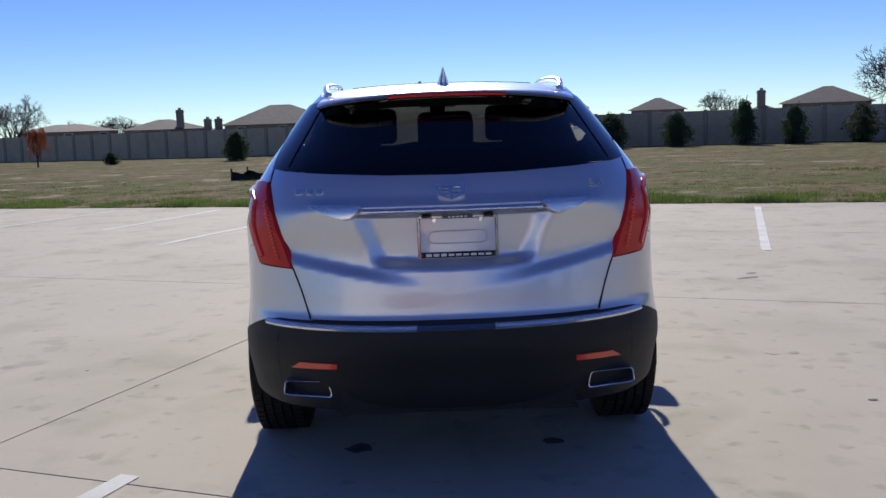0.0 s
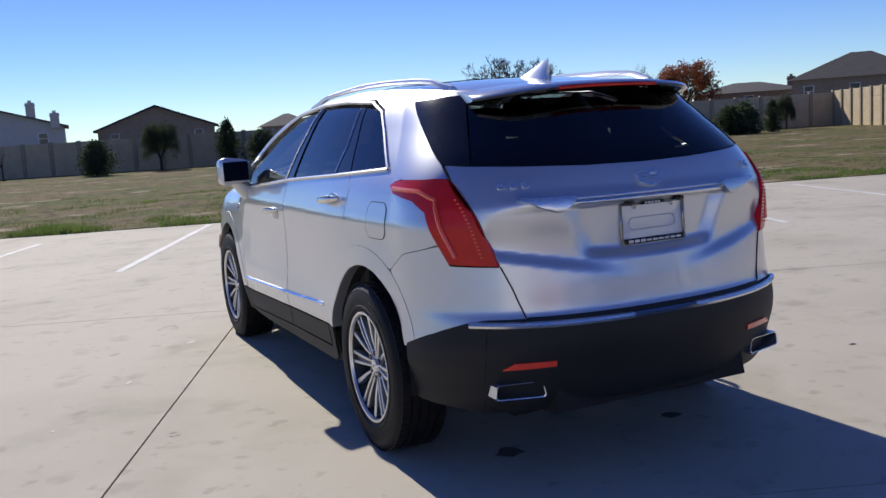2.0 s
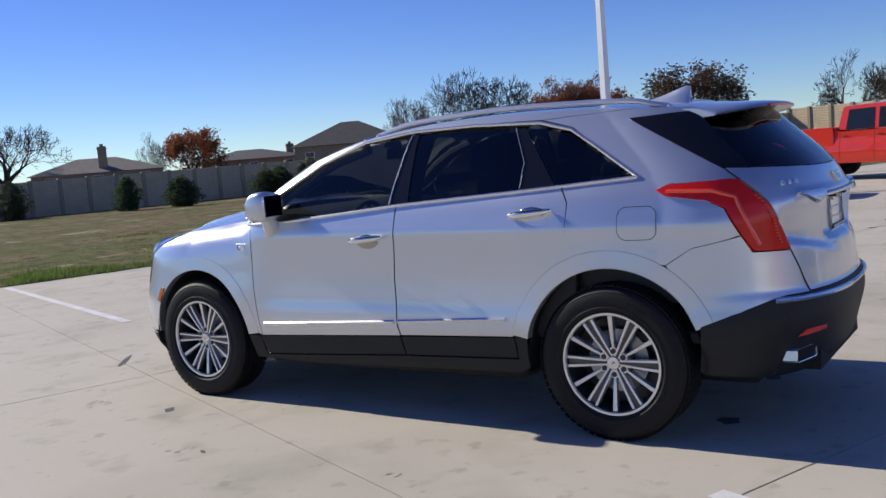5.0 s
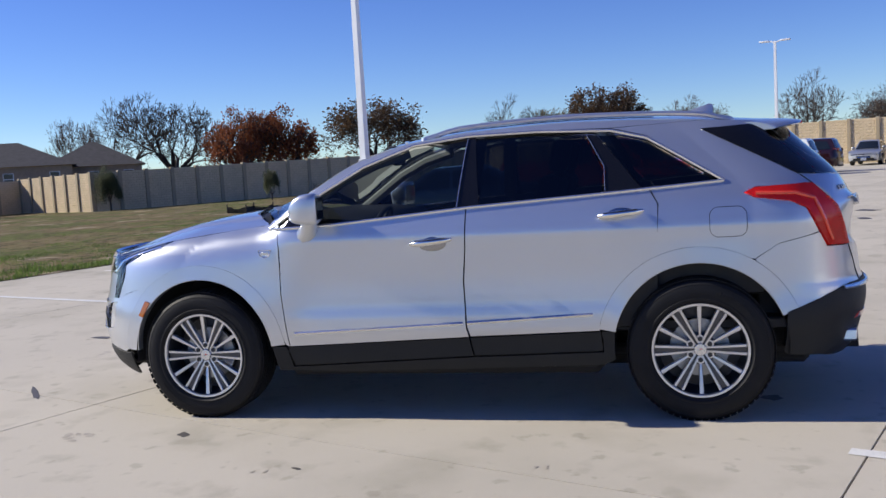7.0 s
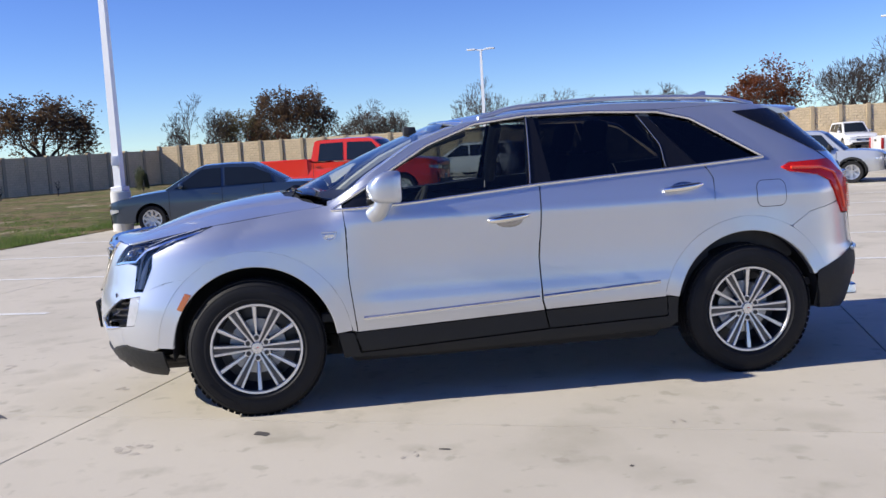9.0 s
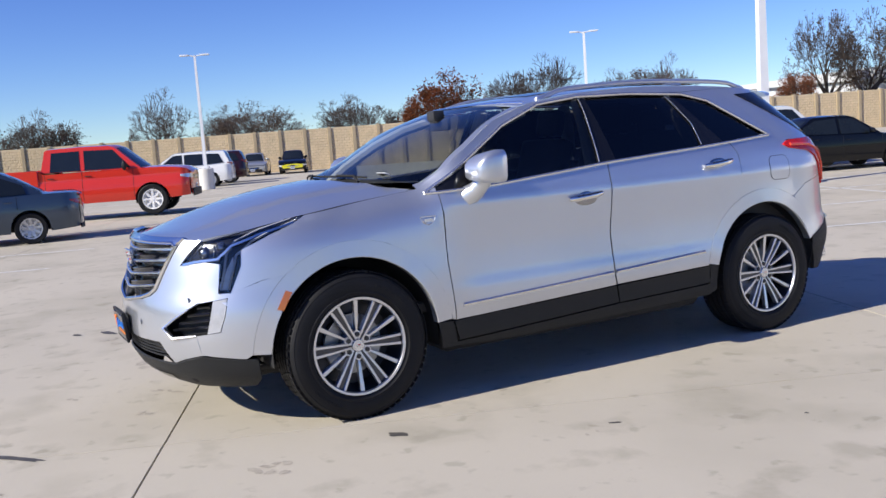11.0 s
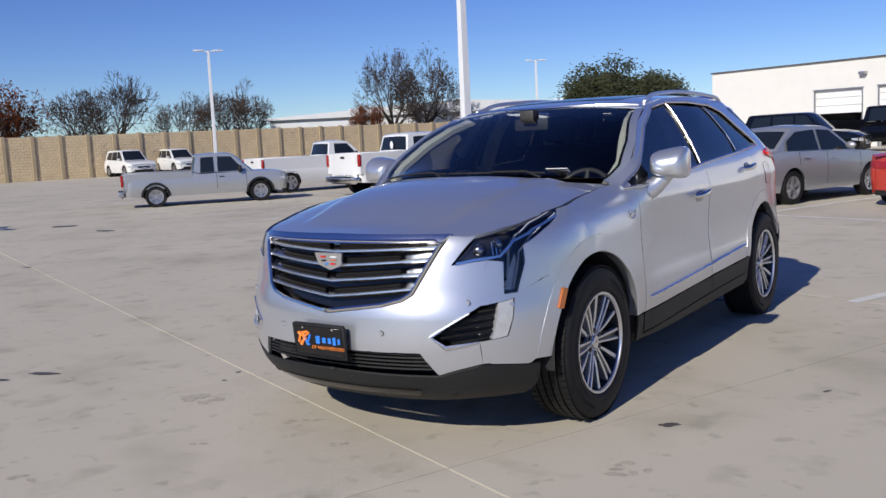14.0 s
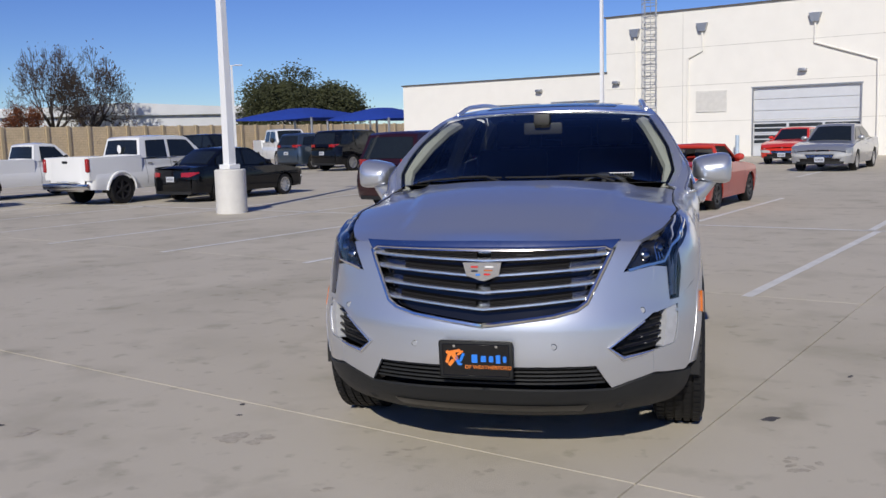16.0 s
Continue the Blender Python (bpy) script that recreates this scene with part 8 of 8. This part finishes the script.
sedan("dark blue-grey four-door sedan nosed up to the lawn", 14.3, 4.66, 4, V_GREY, 4.85, 1.78, 1.46, spokes=9, fit=0.915)
pickup("bright red lifted crew-cab pickup with pale wheels", 20.1, 1.6, 201, V_RED, 5.9, 2.0, 1.93, True, WHITE, 1, 0.41, 0.05, spokes=8, fit=0.92)
suv("white minivan parked beyond the red pickup", 38.1, -4.65, 21, V_WHITE, 5.1, 1.98, 1.74, name="minivan", van=True, fit=0.92)
suv("dark red compact crossover", 41.2, -6.4, 21, V_MAROON, 4.5, 1.8, 1.65, fit=0.95)
sedan("silver compact sedan facing the lot", 51.2, -11.9, 291, V_SILVER, 4.6, 1.8, 1.45, fit=0.94)
yc = sedan("black sedan with an acid yellow nose", 50.0, -14.0, 291, V_BLACK, 4.6, 1.8, 1.45, fit=0.94)
b = bmesh.new()
prism(b, [(-0.62, 0.36), (0.62, 0.36), (0.70, 0.56), (0.3, 0.62), (-0.3, 0.62), (-0.70, 0.56)], 0.12, pose(0, 2.19, 0))
yb_ = part("yellow_nose", b, V_YELLOW, yc, "acid yellow bumper")
suv("white three-row crossover by the tan wall", 46.6, -29.6, 285, V_WHITE, 4.7, 1.9, 1.72, fit=0.95)
suv("white compact crossover by the tan wall", 46.4, -33.2, 285, V_WHITE, 4.5, 1.85, 1.66, fit=0.95)
pickup("silver extended-cab small pickup", 16.6, -9.8, 217, V_SILVER, 5.45, 1.72, 1.66, False, PLAIN_RIM, 1, 0.35, 0.0, -0.42, fit=0.785, flare=CLAD)
pickup("white single-cab work pickup", 17.23, -15.05, 201, V_WHITE, 5.7, 2.0, 1.88, False, PLAIN_RIM, 1, 0.39, fit=0.80)
sv = pickup("white crew-cab pickup with dark wheels", 12.5, -13.95, 198, V_WHITE, 5.9, 2.03, 1.92, True, DARK_RIM, 2, 0.42, fit=0.836, flare=V_WHITE)
b = bmesh.new()
bmesh.ops.create_uvsphere(b, u_segments=14, v_segments=8, radius=1, matrix=Matrix.Translation((0.05, -1.085, 1.56)) @ Matrix.Diagonal((0.09, 0.02, 0.13, 1)))
part("window_sticker", b, WHITE, sv, "round white sticker")
sedan("black four-door sedan beside the white pickup", 10.25, -14.2, 197, V_BLACK, 4.85, 1.82, 1.47, spokes=10, fit=0.857)
suv("dark maroon minivan parked beyond the crossover", 3.8, -11.4, 201, V_MAROON, 5.1, 1.98, 1.74, name="minivan", van=True, fit=0.87)
sc_ = sedan("silver sedan with a stickered rear bumper", 1.55, -10.85, 201, V_SILVER, 4.5, 1.75, 1.44, fit=0.915)
rng = random.Random(3)
for i in range(26):
    b = bmesh.new()
    x, z = -0.60 + 0.048 * i + rng.uniform(-0.02, 0.02), 0.47 + 0.065 * (i % 3) + rng.uniform(-0.015, 0.015)
    box(b, (x, -2.262 + 0.10 * abs(x) ** 2.5, z), (rng.uniform(0.05, 0.11), 0.012, rng.uniform(0.03, 0.06)), 0, None)
    part("bumper_sticker", b, rng.choice((WHITE, V_YELLOW, DARK_CHROME, WHITE, PLATE, BLUE, LINE)), sc_, "small faded sticker")
vehicle("roadster", "faded red two-seat roadster with its top off", "car", at_(-1.2, -10.65, 199, 0, 0.9), V_BRICK, 4.0, 1.69, ((-2.0, 0.88), (-1.8, 0.93), (-0.7, 0.92), (0.6, 0.88), (1.4, 0.80), (1.9, 0.66), (2.0, 0.6)), (0.75, 0.18, -0.62, -0.9, 1.24, 0.70, 0.56), (-1.15, 1.22), 0.30, (), sill=0.2, doors=((0.75, 0.32, 0.86), (-0.45, 0.32, 0.9)), open_top=True, rim_mat=DARK_RIM)
sedan("silver sedan facing the lot before a sectional door", -6.0, -24.9, 21, V_SILVER, 4.85, 1.86, 1.46, spokes=10, fit=0.98)
sedan("bright red compact sedan before the building", -5.5, -30.9, 21, V_RED, 4.6, 1.8, 1.42, fit=0.95)
suv("black sport utility car by the service doors", 6.3, -31.5, 275, V_BLACK, 4.7, 1.9, 1.74)
pickup("dark grey pickup by the service doors", 3.8, -36.4, 281, V_BLACK, 5.7, 2.0, 1.92, True, PLAIN_RIM, 2, 0.40)
pickup("white crew-cab pickup in the far row", 19.8, -39.4, 320, V_WHITE, 5.8, 2.0, 1.95, True, PLAIN_RIM, 2, 0.40)
suv("dark grey compact crossover in the far row", 15.7, -34.4, 205, V_GREY, 4.5, 1.82, 1.66)
suv("black sport utility car in the far row", 13.0, -32.2, 205, V_BLACK, 4.7, 1.9, 1.74)
suv("black boxy sport utility car by the wall", 27.0, -45.0, 290, V_BLACK, 4.9, 1.95, 1.85)


# ---- concrete slabs, last ----
SU, SV = 8.70, 4.50
b = bmesh.new()
box(b, (0, 0, -0.06), (SU - 0.009, SV - 0.009, 0.12), 0.0015)
slab_me = mesh_of(b, "slab", CONCRETE)
lot = thing("pavement", "pale broom-finished concrete lot with saw-cut joints", "pavement", kind="structure")
b = bmesh.new()
bmesh.ops.create_grid(b, x_segments=1, y_segments=1, size=1, matrix=Matrix.Translation(grid_pos(9, -36) + Vector((0, 0, -0.010))) @ pose(0, 0, 0, 0, 0, -21.4) @ Matrix.Diagonal((62, 47.3, 1, 1)))
part("joint_bed", b, JOINT, lot)
far = []
near = 0
for i in range(-6, 8):
    for j in range(-19, 4):
        u, v = -1.98 + SU * (i + 0.5), 3.32 + SV * (j + 0.5)
        c = grid_pos(u, v)
        if c.y > edge_y(c.x) + 4.5:
            continue
        if -32 < u < 34 and v > -48 and near < 300:
            o = new("slab", slab_me)
            o.parent = lot
            o.matrix_basis = Matrix.Translation(c) @ pose(0, 0, 0, 0, 0, -21.4)
            near += 1
        else:
            far.append(c)
b = bmesh.new()
for c in far:
    box(b, (0, 0, -0.06), (SU - 0.006, SV - 0.006, 0.12), 0, Matrix.Translation(c) @ pose(0, 0, 0, 0, 0, -21.4))
tagged(part("far_slabs", b, CONCRETE, lot), kind="stuff")


# ---- painted lines and stains on the slabs ----
def stripe(x0, y0, x1, y1, w=0.10):
    p, q = Vector((x0, y0, 0)), Vector((x1, y1, 0))
    d = (q - p).normalized()
    n_ = Vector((-d.y, d.x, 0)) * w / 2
    b = bmesh.new()
    k = max(2, int((q - p).length / 0.25))
    rr = []
    for i in range(k + 1):
        c = p.lerp(q, i / k)
        j1, j2 = 1 + 0.12 * noise.noise((c.x * 5, c.y * 5, 1)), 1 + 0.12 * noise.noise((c.x * 5, c.y * 5, 2))
        rr.append((b.verts.new(c + n_ * j1 + Vector((0, 0, 0.0035))), b.verts.new(c - n_ * j2 + Vector((0, 0, 0.0035)))))
    for A, B in zip(rr, rr[1:]):
        b.faces.new((A[1], B[1], B[0], A[0]))
    part("line_stripe", b, LINE, lot)


for s_ in ((-3.66, 7.73, -2.05, 11.6), (-5.16, 9.96, -4.0, 13.1), (-7.5, 10.5, -6.2, 13.7), (-1.34, 7.17, 0.62, 12.0), (1.0, 6.2, 2.75, 11.3), (3.52, 5.25, 5.15, 10.0), (6.10, 4.46, 7.6, 9.1), (8.6, 3.6, 10.1, 8.3), (11.0, 2.7, 12.6, 7.6), (13.4, 1.9, 15.0, 6.8), (-9.9, 11.5, -8.6, 14.8)):
    stripe(*s_)
for i in range(-3, 10):
    u = 1.45 + 2.57 * i
    c0, c1 = Vector((0.9367, -0.350, 0)), Vector((0.350, 0.9367, 0))
    p, q, r_ = c0 * (u + 0.03) + c1 * -1.08, c0 * (u - 0.10) + c1 * -6.7, c0 * u + c1 * -12.3
    if u < 0 or u > 3.2:
        stripe(p.x, p.y, q.x, q.y)
    q = c0 * u + c1 * -6.7
    stripe(q.x, q.y, r_.x, r_.y)
p, q = Vector((0.9367, -0.350, 0)) * -9 + Vector((0.350, 0.9367, 0)) * -6.7, Vector((0.9367, -0.350, 0)) * 24 + Vector((0.350, 0.9367, 0)) * -6.7
stripe(p.x, p.y, q.x, q.y)
for x0, y0, x1, y1 in ((22, -2.5, 24.4, 3.6), (25, -3.6, 27.4, 2.5), (28, -4.6, 30.3, 1.2), (31.0, -5.8, 33.4, 0.2), (-4.2, -20, -6.2, -25.5), (-8.6, -20.5, -10.4, -25.6)):
    stripe(x0, y0, x1, y1)


laid = []  # each stain lies a hair above the last


def blot(x, y, rx, ry, turn, mat_, seed, n_=22):
    b = bmesh.new()
    c = b.verts.new((0, 0, 0))
    ring = []
    for i in range(n_):
        a = 6.2832 * i / n_
        k = 1 + 0.45 * noise.noise((math.cos(a) * 1.6 + seed * 3.1, math.sin(a) * 1.6, seed)) + 0.18 * noise.noise((math.cos(a) * 5, math.sin(a) * 5, seed))
        ring.append(b.verts.new((rx * k * math.cos(a), ry * k * math.sin(a), 0)))
    for i in range(n_):
        b.faces.new((c, ring[i], ring[(i + 1) % n_]))
    laid.append(b)
    bmesh.ops.transform(b, matrix=pose(x, y, 0.0012 + 0.00002 * len(laid), 0, 0, turn), verts=b.verts)
    part("stain", b, mat_, lot)


for i, (x, y, rx, ry, tn) in enumerate(((-0.433, -0.403, 0.065, 0.05, 10), (0.436, -0.409, 0.05, 0.035, 0), (-1.255, 2.84, 0.055, 0.03, 40), (1.46, 3.2, 0.02, 0.012, 0), (-2.24, 1.19, 0.012, 0.012, 0), (-1.78, 1.95, 0.03, 0.012, 60), (12.2, -3.5, 0.25, 0.12, 0))):
    blot(x, y, rx, ry, tn, STAIN, i)
rs = random.Random(21)


def smudge(x, y, rx, ry, tn, n_, seed):
    """A worn print: several small pale blots close together."""
    for i in range(n_):
        a, d = rs.uniform(0, 6.28), rs.random() ** 0.6
        u, v = d * rx * math.cos(a), d * ry * math.sin(a)
        c, s_ = math.cos(radians(tn)), math.sin(radians(tn))
        blot(x + c * u - s_ * v, y + s_ * u + c * v, rs.uniform(0.12, 0.34) * rx, rs.uniform(0.10, 0.22) * rx, tn + rs.uniform(-40, 40), STAIN_PALE, seed + i)


for i, (x, y, rx, ry, tn, n_) in enumerate(((-1.35, 3.465, 0.14, 0.09, 20, 8), (1.28, 3.57, 0.18, 0.13, 20, 8), (0.40, 3.61, 0.11, 0.06, 15, 5), (2.17, 3.64, 0.09, 0.06, 20, 4), (0.66, 4.12, 0.08, 0.03, 20, 3), (1.04, 4.80, 0.13, 0.06, 20, 4), (0.0, 3.78, 0.09, 0.05, 20, 4), (0.77, 3.64, 0.04, 0.10, 10, 3), (2.00, 0.95, 0.12, 0.06, 5, 4), (2.49, 3.66, 0.12, 0.08, 0, 4), (-0.86, 4.58, 0.08, 0.05, 40, 3), (-1.82, 2.11, 0.06, 0.05, 0, 3), (-1.69, 0.76, 0.06, 0.06, 0, 3))):
    smudge(x, y, rx, ry, tn, n_, 40 + 10 * i)
for i, (x, y, rx, ry, tn) in enumerate(((2.75, 3.61, 0.11, 0.035, 20), (2.86, 3.84, 0.06, 0.025, 20), (-0.34, 4.48, 0.22, 0.022, 40), (1.69, 5.28, 0.12, 0.05, 80), (14.26, -4.0, 0.3, 0.2, 15), (9.54, 0.22, 0.13, 0.06, 20), (8.47, 0.29, 0.07, 0.05, 20), (2.1, 0.0, 0.027, 0.015, 0), (1.53, 3.02, 0.015, 0.02, 0))):
    blot(x, y, rx, ry, tn, STAIN, 200 + i)
